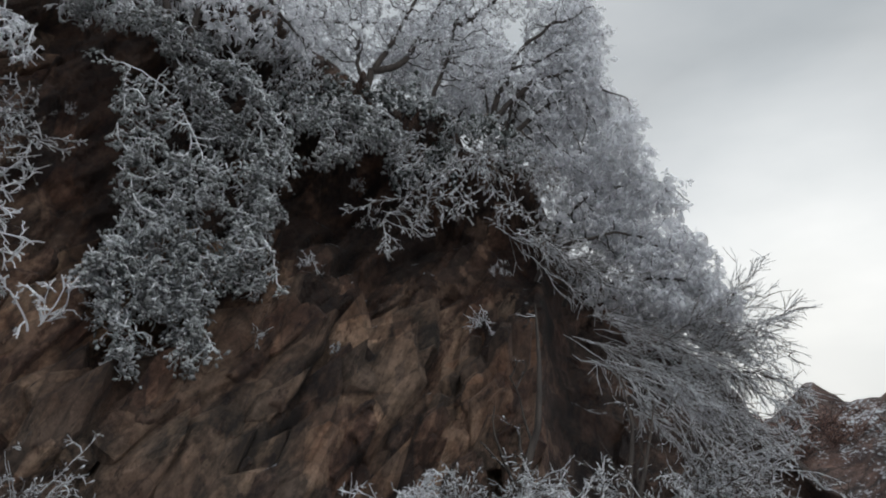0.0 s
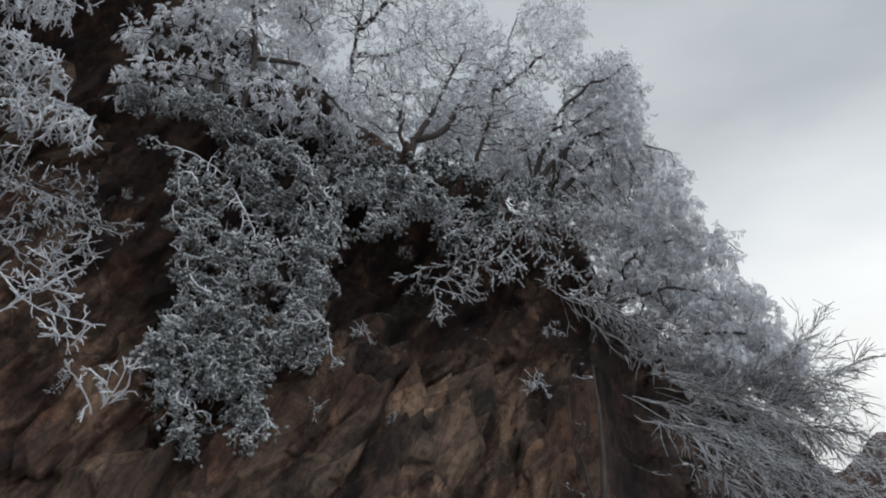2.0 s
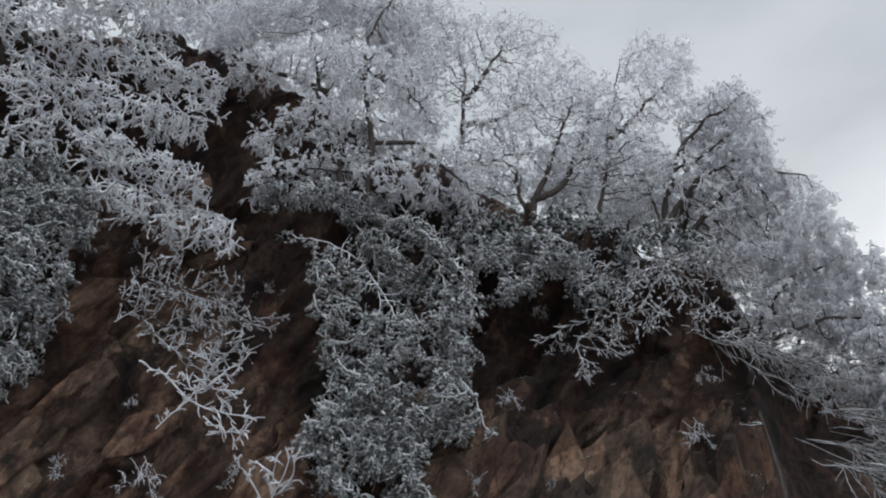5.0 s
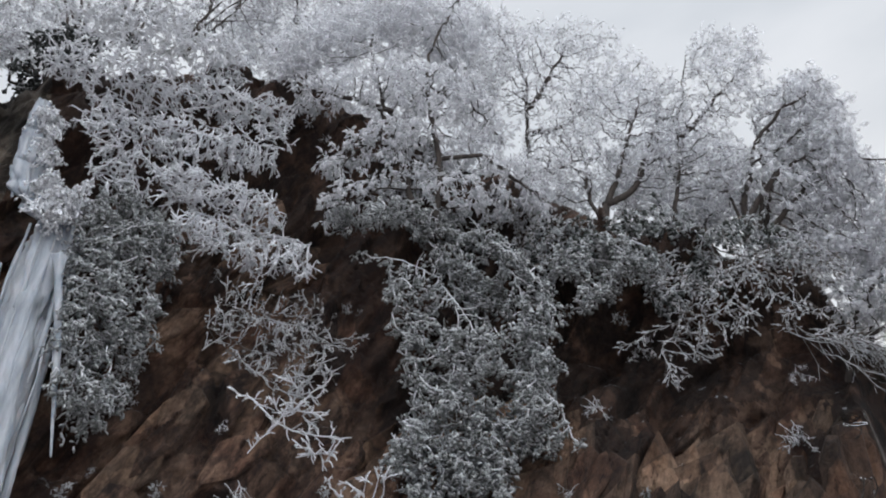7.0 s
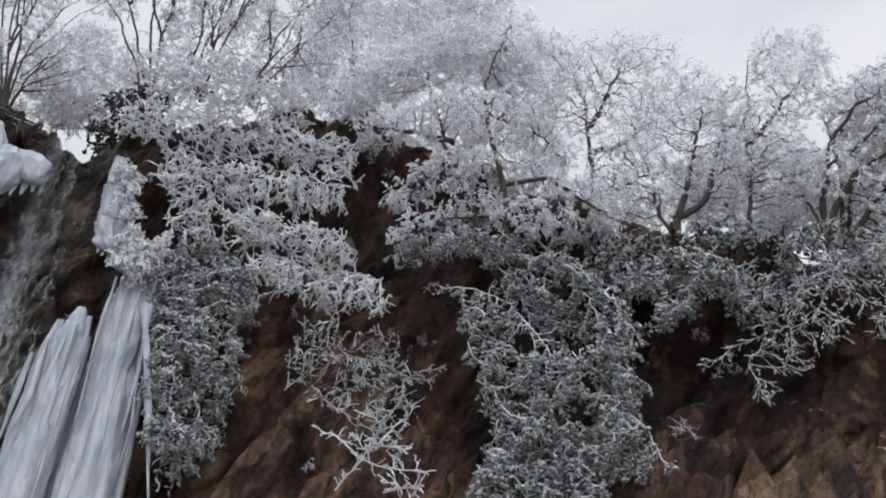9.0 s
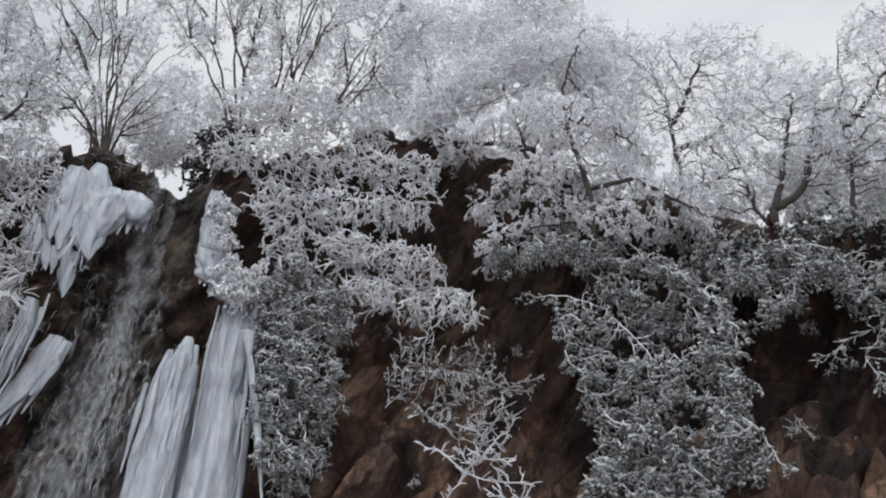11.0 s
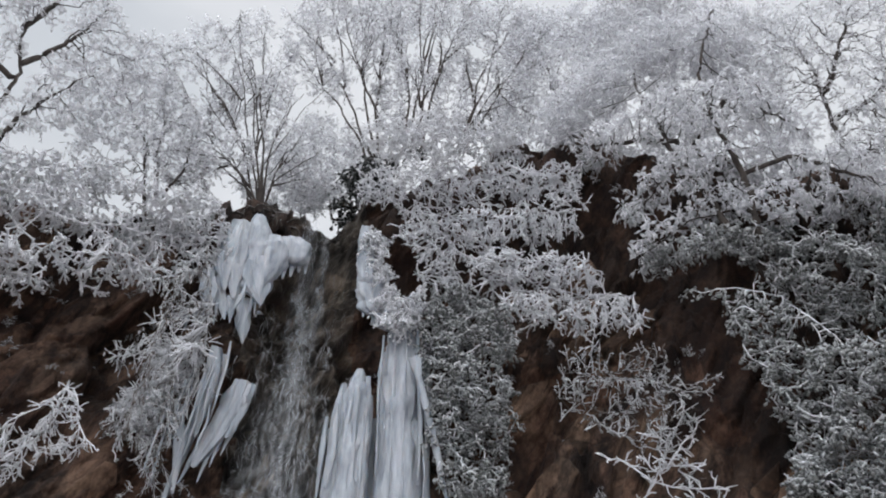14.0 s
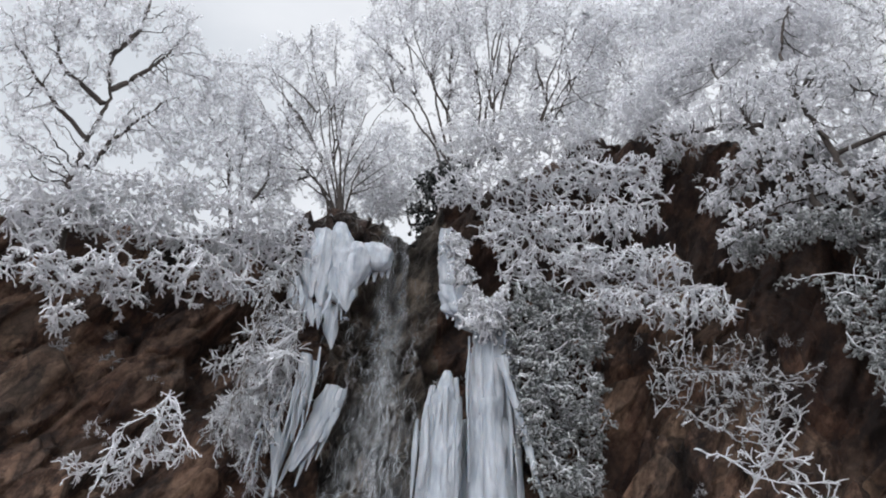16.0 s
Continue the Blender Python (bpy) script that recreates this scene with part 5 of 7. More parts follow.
fan_tree(2, 11.8,
    stems=(((-44.1, 11.7), (-45.0, 12.1), (-45.4, 12.5), (-47.4, 12.8), (-49.3, 13.1), (-52.0, 13.3), (-54.4, 13.4), (-56.6, 13.6)),
        ((-49.3, 13.1), (-50.5, 13.4), (-51.9, 13.7), (-53.3, 14.0), (-54.2, 14.2), (-55.2, 14.4)),
        ((-47.4, 12.8), (-48.9, 12.7), (-50.5, 12.6), (-51.8, 12.5), (-52.9, 12.3), (-54.0, 12.1)),
        ((-44.0, 11.7), (-45.2, 12.2), (-46.5, 12.7), (-48.0, 13.2), (-50.0, 13.6), (-52.1, 14.0), (-53.7, 14.5), (-55.6, 14.9)),
        ((-50.0, 13.6), (-50.5, 14.0), (-51.1, 14.3), (-51.6, 14.6), (-51.9, 14.9), (-52.1, 15.2)),
        ((-48.0, 13.2), (-49.4, 13.3), (-50.9, 13.2), (-52.2, 13.3), (-52.8, 13.3), (-54.1, 13.2)),
        ((-43.8, 11.7), (-44.9, 12.3), (-45.9, 13.0), (-47.2, 13.6), (-49.0, 14.2), (-51.0, 14.7), (-52.9, 15.4), (-54.3, 16.0)),
        ((-45.9, 13.0), (-47.2, 13.3), (-48.8, 13.6), (-49.9, 13.8), (-50.8, 14.0), (-52.0, 14.2)),
        ((-49.0, 14.2), (-50.1, 14.4), (-50.9, 14.6), (-51.9, 14.7), (-52.8, 14.8), (-53.4, 14.9)),
        ((-43.7, 11.7), (-44.5, 12.4), (-45.7, 13.1), (-46.8, 13.9), (-47.7, 14.6), (-48.9, 15.4), (-50.6, 16.2), (-52.7, 16.8)),
        ((-47.7, 14.6), (-49.1, 14.9), (-50.8, 15.2), (-51.9, 15.4), (-52.8, 15.5), (-54.3, 15.6)),
        ((-45.7, 13.1), (-47.2, 13.6), (-48.6, 14.1), (-50.3, 14.6), (-51.8, 14.9), (-53.5, 15.2)),
        ((-43.6, 11.7), (-44.2, 12.4), (-45.0, 13.1), (-46.0, 14.0), (-46.7, 14.9), (-48.5, 15.6), (-49.7, 16.5), (-50.3, 17.4)),
        ((-45.0, 13.1), (-45.4, 13.9), (-46.2, 14.7), (-46.1, 15.6), (-46.5, 16.3), (-46.7, 16.9)),
        ((-45.0, 13.1), (-45.0, 13.7), (-44.9, 14.4), (-45.5, 14.9), (-44.9, 15.5), (-45.0, 16.1)),
        ((-43.4, 11.7), (-44.1, 12.4), (-44.4, 13.1), (-45.1, 13.9), (-46.3, 14.8), (-46.8, 15.7), (-47.5, 16.5), (-47.8, 17.5)),
        ((-46.3, 14.8), (-46.6, 15.1), (-46.9, 15.5), (-47.4, 15.9), (-47.7, 16.2), (-48.2, 16.3)),
        ((-45.1, 13.9), (-44.9, 14.5), (-45.2, 15.0), (-45.0, 15.6), (-45.1, 15.9), (-44.9, 16.4)),
        ((-43.3, 11.7), (-43.8, 12.3), (-44.1, 12.9), (-44.5, 13.6), (-45.3, 14.2), (-45.3, 14.9), (-45.2, 15.7), (-45.3, 16.6)),
        ((-45.3, 14.2), (-45.9, 14.6), (-46.2, 15.0), (-47.4, 15.3), (-47.5, 15.6), (-48.1, 15.9)),
        ((-44.1, 12.9), (-43.2, 13.5), (-42.2, 14.1), (-41.7, 14.7), (-40.5, 15.2), (-39.2, 15.7)),
        ((-43.2, 11.8), (-43.0, 12.1), (-43.0, 12.3), (-42.9, 12.7), (-42.0, 13.1), (-41.4, 13.5), (-41.0, 13.8), (-40.6, 14.2)),
        ((-42.0, 13.1), (-41.6, 13.2), (-41.5, 13.3), (-41.0, 13.5), (-41.2, 13.6), (-40.7, 13.7)),
        ((-42.9, 12.7), (-42.6, 13.0), (-42.4, 13.3), (-42.3, 13.5), (-42.1, 13.8), (-41.6, 14.1)),
        ((-43.9, 11.7), (-44.3, 12.0), (-44.9, 12.2), (-46.2, 12.4), (-47.4, 12.6), (-48.6, 12.8), (-50.7, 12.9), (-52.7, 12.9)),
        ((-44.9, 12.2), (-45.8, 12.4), (-47.0, 12.6), (-47.9, 12.7), (-48.4, 12.9), (-49.6, 13.0)),
        ((-47.4, 12.6), (-48.3, 12.5), (-49.2, 12.4), (-49.7, 12.4), (-50.2, 12.3), (-51.0, 12.1)),
        ((-43.3, 11.7), (-43.6, 12.2), (-43.6, 12.6), (-43.8, 13.1), (-43.6, 13.7), (-43.4, 14.3), (-43.2, 14.8), (-43.1, 15.4)),
        ((-43.6, 12.6), (-42.9, 12.9), (-42.4, 13.4), (-41.4, 13.7), (-40.2, 13.9), (-39.5, 14.2)),
        ((-43.6, 13.7), (-43.2, 14.0), (-42.9, 14.3), (-42.8, 14.6), (-42.3, 14.9), (-41.8, 15.1)),
        ((-43.2, 11.8), (-43.1, 12.0), (-43.1, 12.1), (-42.9, 12.4), (-41.6, 12.7), (-40.9, 13.0), (-40.0, 13.1), (-39.1, 13.4)),
        ((-41.6, 12.7), (-41.1, 12.7), (-40.8, 12.9), (-40.4, 12.9), (-40.1, 12.9), (-39.6, 13.0)),
        ((-42.9, 12.4), (-42.2, 12.5), (-41.5, 12.7), (-41.2, 12.7), (-41.0, 12.8), (-40.2, 12.9)),),
    lumps=((-55.6, 14.9, 0.55, 0.78, 0), (-52.3, 15.9, 0.56, 0.78, 0), (-48.4, 16.8, 0.56, 0.77, 0), (-54.7, 13.4, 0.53, 0.70, 0), (-51.3, 13.6, 0.56, 0.67, 0), (-48.1, 14.7, 0.52, 1.00, 0), (-44.6, 15.4, 0.39, 0.90, 0), (-42.8, 13.9, 0.49, 0.57, 0), (-48.4, 13.0, 0.58, 0.51, 0), (-50.8, 12.3, 0.54, 0.54, 0), (-40.4, 13.1, 0.38, 0.39, 0),), girth=0.026, lace=0.5)
fan_tree(3, 11.9,
    stems=(((-33.4, 13.9), (-34.7, 14.4), (-36.6, 15.0), (-37.6, 15.6), (-39.7, 16.0), (-41.3, 16.6), (-43.1, 17.1), (-45.1, 17.6)),
        ((-39.7, 16.0), (-40.2, 16.4), (-41.0, 16.8), (-41.1, 17.3), (-41.1, 17.7), (-41.3, 18.1)),
        ((-39.7, 16.0), (-40.0, 16.4), (-40.2, 16.7), (-40.3, 17.1), (-40.4, 17.3), (-40.7, 17.6)),
        ((-33.4, 13.9), (-34.8, 14.6), (-35.8, 15.4), (-37.2, 16.2), (-38.8, 17.0), (-40.7, 17.8), (-41.6, 18.7), (-43.6, 19.7)),
        ((-37.2, 16.2), (-38.0, 17.0), (-38.5, 17.9), (-39.3, 18.6), (-39.8, 19.2), (-40.1, 19.7)),
        ((-38.8, 17.0), (-40.2, 17.2), (-41.3, 17.4), (-42.7, 17.6), (-43.2, 17.7), (-44.1, 17.7)),
        ((-33.1, 13.9), (-33.8, 14.7), (-34.7, 15.6), (-35.3, 16.6), (-36.7, 17.5), (-37.9, 18.5), (-38.2, 19.6), (-39.7, 20.8)),
        ((-35.3, 16.6), (-35.6, 17.3), (-35.8, 18.2), (-36.1, 18.9), (-36.9, 19.6), (-36.4, 20.2)),
        ((-35.3, 16.6), (-35.3, 17.3), (-35.7, 18.1), (-35.8, 18.9), (-35.1, 19.6), (-35.7, 20.3)),
        ((-32.8, 13.9), (-33.0, 14.7), (-33.6, 15.6), (-33.3, 16.6), (-34.5, 17.5), (-34.5, 18.8), (-35.4, 19.8), (-36.4, 20.9)),
        ((-33.6, 15.6), (-34.9, 16.2), (-35.6, 16.8), (-36.8, 17.4), (-38.4, 17.8), (-39.0, 18.2)),
        ((-33.3, 16.6), (-33.4, 17.3), (-32.9, 18.1), (-32.9, 18.8), (-32.3, 19.5), (-32.9, 20.1)),
        ((-29.9, 14.1), (-29.9, 14.9), (-29.7, 15.9), (-30.0, 17.0), (-31.1, 18.0), (-31.2, 19.1), (-32.7, 20.1), (-33.4, 21.5)),
        ((-30.0, 17.0), (-30.9, 17.6), (-31.8, 18.2), (-33.0, 18.7), (-33.7, 19.1), (-34.8, 19.6)),
        ((-31.1, 18.0), (-31.9, 18.7), (-32.7, 19.2), (-34.1, 19.8), (-34.7, 20.2), (-35.4, 20.6)),
        ((-29.3, 14.1), (-29.3, 15.0), (-29.2, 15.9), (-28.5, 17.1), (-28.9, 18.1), (-29.2, 19.3), (-29.1, 20.5), (-29.7, 21.8)),
        ((-28.5, 17.1), (-28.4, 17.9), (-28.0, 18.7), (-27.3, 19.5), (-26.9, 20.1), (-26.8, 20.8)),
        ((-28.5, 17.1), (-27.9, 17.9), (-27.7, 18.7), (-26.8, 19.5), (-25.6, 20.2), (-24.9, 20.9)),
        ((-28.7, 14.1), (-28.6, 14.9), (-28.5, 15.8), (-28.4, 16.8), (-27.9, 18.0), (-27.2, 19.1), (-26.5, 20.1), (-25.4, 21.5)),
        ((-28.5, 15.8), (-27.5, 16.5), (-26.5, 17.1), (-25.8, 17.7), (-25.4, 18.2), (-24.1, 18.7)),
        ((-28.5, 15.8), (-29.0, 16.5), (-30.2, 17.1), (-30.6, 17.7), (-31.6, 18.2), (-32.5, 18.7)),
        ((-28.4, 14.1), (-27.8, 14.9), (-27.4, 15.8), (-26.6, 16.7), (-25.5, 17.7), (-24.3, 18.7), (-22.3, 19.9), (-21.4, 20.9)),
        ((-25.5, 17.7), (-24.3, 18.2), (-22.4, 18.6), (-21.4, 19.1), (-20.0, 19.4), (-18.8, 19.7)),
        ((-26.6, 16.7), (-26.4, 17.4), (-26.2, 18.0), (-26.2, 18.6), (-25.9, 19.2), (-25.9, 19.7)),
        ((-23.9, 14.3), (-23.4, 15.0), (-22.3, 15.8), (-22.1, 16.6), (-20.2, 17.6), (-19.3, 18.6), (-18.7, 19.5), (-16.8, 20.4)),
        ((-22.3, 15.8), (-22.5, 16.6), (-22.8, 17.5), (-22.5, 18.4), (-23.3, 19.0), (-23.8, 19.8)),
        ((-20.2, 17.6), (-19.6, 18.0), (-18.4, 18.4), (-18.0, 18.8), (-17.6, 19.0), (-17.1, 19.3)),
        ((-23.6, 14.3), (-22.4, 14.9), (-20.8, 15.6), (-19.4, 16.3), (-17.8, 17.1), (-16.3, 17.7), (-15.0, 18.5), (-14.1, 19.3)),
        ((-19.4, 16.3), (-19.2, 16.9), (-19.4, 17.5), (-19.0, 18.2), (-18.8, 18.7), (-19.3, 19.2)),
        ((-17.8, 17.1), (-16.9, 17.4), (-15.6, 17.7), (-14.7, 17.9), (-13.9, 18.2), (-13.0, 18.3)),
        ((-23.3, 14.3), (-23.0, 14.7), (-23.0, 15.2), (-22.0, 15.6), (-20.9, 16.1), (-19.5, 16.7), (-17.4, 17.2), (-14.5, 17.6)),
        ((-23.0, 15.2), (-22.3, 15.8), (-21.0, 16.4), (-20.5, 17.0), (-20.1, 17.4), (-19.3, 18.1)),
        ((-22.0, 15.6), (-20.4, 15.7), (-18.9, 15.8), (-17.4, 15.9), (-16.4, 15.8), (-15.6, 15.8)),),
    lumps=((-42.6, 17.7, 0.62, 1.29, 0), (-38.8, 19.2, 0.75, 1.21, 0), (-33.7, 18.7, 0.70, 1.45, 0), (-29.1, 20.1, 0.90, 1.61, 0), (-23.1, 19.3, 0.90, 1.55, 0), (-17.4, 18.9, 0.82, 1.26, 0), (-39.1, 16.3, 0.62, 1.00, 0), (-30.9, 16.8, 0.80, 0.86, 0), (-24.9, 16.9, 0.83, 0.99, 0), (-18.9, 16.7, 0.76, 0.88, 0), (-31.0, 15.3, 0.76, 0.58, 0), (-22.8, 15.4, 0.79, 0.60, 0), (-29.7, 22.1, 1.74, 1.20, 0), (-41.3, 20.8, 1.12, 1.05, 0),), girth=0.034, lace=0.5)
rim_tree(1, 11.4,
    stems=(((-64.7, 9.2), (-66.5, 10.1), (-67.0, 11.2), (-66.8, 12.5), (-68.8, 13.9), (-71.6, 15.3)),
        ((-66.8, 12.5), (-64.2, 13.4), (-62.6, 14.8)),
        ((-67.0, 11.2), (-71.5, 11.8), (-75.6, 12.5)),
        ((-68.0, 13.3), (-67.2, 14.4), (-68.4, 15.5)),
        ((-67.0, 12.1), (-70.9, 12.6), (-73.7, 13.6)),
        ((-65.7, 10.6), (-63.8, 11.7), (-61.4, 12.6)),),
    lumps=((-75.1, 12.7, 0.41, 0.59, 0), (-72.3, 13.7, 0.54, 0.66, 0), (-67.9, 14.4, 0.44, 0.75, 0), (-63.7, 14.8, 0.48, 0.73, 0), (-72.2, 11.7, 0.49, 0.57, 0), (-69.3, 12.6, 0.39, 0.51, 0), (-62.4, 13.3, 0.51, 0.66, 0), (-64.1, 11.9, 0.51, 0.57, 0), (-70.2, 10.6, 0.49, 0.48, 0), (-59.8, 12.2, 0.46, 0.55, 0), (-66.6, 10.5, 0.60, 0.49, 0), (-69.5, 9.6, 0.40, 0.43, 0), (-58.7, 14.1, 0.36, 0.64, 0), (-73.3, 15.2, 1.22, 0.74, 0),), girth=0.06, rime=1.4, dense=0.6, lace=0.55, fine=1.3, spacing=0.19)
rim_tree(15, 11.8,
    stems=(((-52.8, 11.2), (-54.9, 12.2), (-58.0, 13.0), (-60.4, 14.1)),
        ((-52.6, 11.2), (-53.7, 12.6), (-54.7, 14.3)),
        ((-52.3, 11.2), (-50.8, 12.4), (-50.5, 13.4)),),
    lumps=((-58.3, 13.3, 0.45, 0.68, 0), (-55.6, 14.0, 0.43, 0.65, 0), (-51.9, 13.1, 0.49, 0.63, 0), (-55.1, 12.3, 0.61, 0.65, 0), (-49.5, 12.2, 0.43, 0.52, 0), (-58.4, 11.5, 0.56, 0.46, 0),), girth=0.04, rime=1.2, dense=0.45, lace=0.4)
coral_shrub(57, 10.8,
    stems=(((-69.0, 8.2), (-66.6, 8.7), (-62.6, 8.3)),
        ((-65.5, 9.0), (-62.3, 9.2), (-58.8, 8.8)),
        ((-60.3, 9.4), (-56.5, 9.4), (-52.8, 9.2)),
        ((-67.6, 8.4), (-65.1, 8.1), (-63.0, 7.4)),
        ((-56.6, 9.5), (-52.3, 9.6), (-49.3, 9.7)),
        ((-69.2, 8.7), (-68.5, 9.2), (-66.6, 9.6)),),
    lumps=((-67.6, 8.8, 0.49, 0.36, 0), (-63.4, 9.4, 0.59, 0.40, 0), (-58.6, 9.6, 0.56, 0.38, 0), (-53.7, 9.5, 0.56, 0.28, -15), (-49.9, 9.8, 0.41, 0.29, 0), (-65.4, 8.1, 0.52, 0.30, 0), (-61.4, 8.4, 0.50, 0.33, 0), (-56.5, 8.7, 0.55, 0.25, -10), (-51.6, 8.9, 0.43, 0.21, 0), (-63.1, 7.5, 0.30, 0.18, 15), (-59.5, 8.1, 0.29, 0.18, 0),), rime=1.5)
coral_shrub(79, 10.6,
    stems=(((-48.5, 9.7), (-49.1, 8.7), (-49.6, 7.8)),
        ((-47.4, 9.6), (-46.4, 8.4), (-46.3, 7.2)),
        ((-48.9, 8.9), (-49.2, 7.5), (-49.0, 6.4)),
        ((-45.9, 8.4), (-45.9, 7.2), (-45.9, 6.3)),),
    lumps=((-48.6, 8.7, 0.39, 0.48, 0), (-46.3, 8.3, 0.34, 0.41, 0), (-49.1, 7.8, 0.40, 0.34, 0), (-46.5, 7.4, 0.32, 0.47, 0), (-48.7, 6.9, 0.31, 0.39, 0), (-46.9, 6.5, 0.23, 0.33, 0), (-50.9, 7.4, 0.39, 0.18, 0), (-50.2, 6.3, 0.26, 0.16, 0),), rime=0.8, droop=0.9, dull=1, dense=0.42, lace=0.35)
coral_shrub(53, 10.5,
    stems=(((-29.6, 11.2), (-31.2, 12.4), (-32.3, 13.3)),
        ((-29.0, 11.3), (-25.3, 12.4), (-20.5, 13.3)),
        ((-29.0, 11.2), (-22.8, 11.6), (-15.8, 12.0)),
        ((-28.4, 11.1), (-21.6, 10.7), (-13.7, 11.0)),
        ((-27.3, 11.0), (-19.9, 9.9), (-13.0, 9.7)),
        ((-27.2, 10.9), (-22.6, 9.7), (-15.8, 9.1), (-8.9, 8.7)),
        ((-29.0, 11.1), (-26.5, 10.2), (-25.7, 9.5)),
        ((-29.5, 11.1), (-33.0, 11.4), (-35.4, 11.6)),
        ((-15.8, 9.1), (-11.7, 9.2), (-8.7, 9.0)),
        ((-23.9, 11.4), (-18.2, 11.3), (-10.7, 11.4)),),
    lumps=((-32.1, 13.0, 0.54, 0.56, 0), (-26.7, 13.2, 0.78, 0.67, 0), (-20.5, 13.0, 0.62, 0.66, 0), (-32.6, 11.7, 0.51, 0.40, 0), (-26.4, 12.1, 0.75, 0.53, 0), (-18.7, 11.9, 0.75, 0.45, 0), (-14.0, 11.9, 0.38, 0.38, 0), (-28.3, 10.7, 0.45, 0.47, 0), (-22.7, 10.8, 0.72, 0.48, 0), (-16.6, 10.7, 0.72, 0.38, 0), (-26.4, 9.9, 0.44, 0.44, 0), (-20.5, 9.8, 0.59, 0.44, 0), (-14.6, 9.8, 0.54, 0.31, -10), (-18.4, 9.0, 0.52, 0.29, 0), (-13.9, 8.7, 0.56, 0.28, -5), (-10.3, 8.7, 0.41, 0.25, -10),), rime=1.2, lace=0.9, dense=0.75, fine=1.2)
leafy_cascade(41, 10.6,
    stems=(((-26.8, 9.6), (-24.4, 8.2), (-23.7, 7.0), (-24.0, 6.1)),
        ((-26.2, 9.6), (-21.5, 8.9), (-21.4, 8.3)),
        ((-25.4, 8.2), (-21.9, 7.6), (-21.4, 6.7)),
        ((-26.8, 9.6), (-26.3, 8.2), (-26.0, 7.2)),),
    lumps=((-24.6, 9.0, 0.61, 0.46, 0), (-26.4, 8.4, 0.36, 0.38, 0), (-21.5, 8.6, 0.42, 0.39, 0), (-24.8, 7.8, 0.49, 0.41, 0), (-22.1, 7.5, 0.35, 0.40, 0), (-25.5, 7.0, 0.34, 0.37, 0), (-22.7, 6.8, 0.46, 0.37, 0), (-24.4, 6.2, 0.41, 0.30, 0), (-22.2, 6.2, 0.24, 0.21, 0), (-23.5, 5.8, 0.24, 0.20, 0),), fine=1.3)
leafy_cascade(40, 10.3,
    stems=(((-2.8, 9.7), (2.1, 9.5), (7.8, 9.1), (11.5, 8.2), (13.0, 7.5)),
        ((7.8, 9.1), (10.2, 7.7), (11.0, 6.5), (10.9, 5.7)),
        ((5.9, 6.5), (5.7, 7.3), (2.5, 8.3), (-1.6, 8.5), (-4.7, 8.6)),
        ((0.5, 9.6), (4.1, 8.8), (4.8, 7.4), (4.0, 5.9)),
        ((-1.6, 8.5), (-0.5, 7.4), (1.3, 6.6)),
        ((3.6, 6.5), (5.3, 5.7), (5.5, 5.0)),
        ((1.3, 6.6), (-0.1, 5.8), (-0.5, 5.1)),
        ((0.5, 9.6), (-3.3, 9.8), (-6.0, 9.6), (-8.1, 9.6)),),
    lumps=((-5.4, 9.6, 0.43, 0.22, 0), (-0.6, 9.7, 0.58, 0.25, 0), (4.2, 9.4, 0.57, 0.26, 0), (8.3, 8.9, 0.46, 0.29, -20), (11.0, 8.2, 0.40, 0.37, -30), (4.0, 8.7, 0.46, 0.31, 0), (0.9, 8.1, 0.45, 0.27, -10), (6.9, 8.0, 0.53, 0.37, -15), (10.8, 7.4, 0.34, 0.44, 0), (1.4, 7.3, 0.52, 0.28, 0), (6.1, 7.1, 0.51, 0.38, 0), (10.1, 6.6, 0.33, 0.45, 0), (1.8, 6.6, 0.46, 0.20, 0), (4.5, 6.2, 0.49, 0.31, 0), (8.9, 5.9, 0.36, 0.34, 0), (0.8, 5.6, 0.43, 0.37, 0), (4.7, 5.4, 0.43, 0.36, 0),))
leafy_cascade(44, 10.3,
    stems=(((4.0, 6.8), (3.6, 5.9), (2.4, 5.0), (3.2, 4.4)),
        ((5.1, 6.4), (6.4, 5.6), (6.3, 4.9), (7.0, 4.3)),
        ((7.5, 7.4), (9.7, 6.5), (10.6, 5.7)),
        ((3.3, 6.4), (1.0, 5.9), (-1.3, 5.5)),
        ((10.3, 7.7), (11.9, 7.1), (11.6, 6.3)),),
    lumps=((2.3, 5.9, 0.39, 0.26, 0), (-0.1, 5.6, 0.34, 0.18, 15), (4.0, 5.2, 0.34, 0.28, 0), (1.6, 5.0, 0.30, 0.23, 0), (3.1, 4.6, 0.29, 0.26, 0), (2.9, 4.3, 0.16, 0.15, 0), (6.8, 5.6, 0.35, 0.34, 0), (7.7, 5.1, 0.23, 0.28, 0), (6.5, 4.8, 0.30, 0.23, 0), (6.9, 4.4, 0.16, 0.15, 0), (9.8, 6.1, 0.25, 0.31, 0), (10.5, 5.7, 0.16, 0.21, 0), (11.4, 6.9, 0.21, 0.43, 0),), label="lower boughs of the evergreen hanging in heavy rimed tufts")
leafy_cascade(42, 10.3,
    stems=(((20.2, 8.7), (18.2, 8.1), (15.0, 7.7)),
        ((21.5, 8.5), (19.0, 8.4), (14.5, 8.3)),
        ((12.9, 8.9), (15.2, 8.5), (17.5, 8.3)),),
    lumps=((18.2, 8.1, 0.50, 0.20, 15), (15.6, 7.8, 0.34, 0.18, 15), (14.7, 8.5, 0.44, 0.19, 0), (20.4, 8.3, 0.41, 0.21, 0), (17.7, 8.7, 0.43, 0.17, 0),), label="rimed evergreen spray under the rim", fine=0.7)
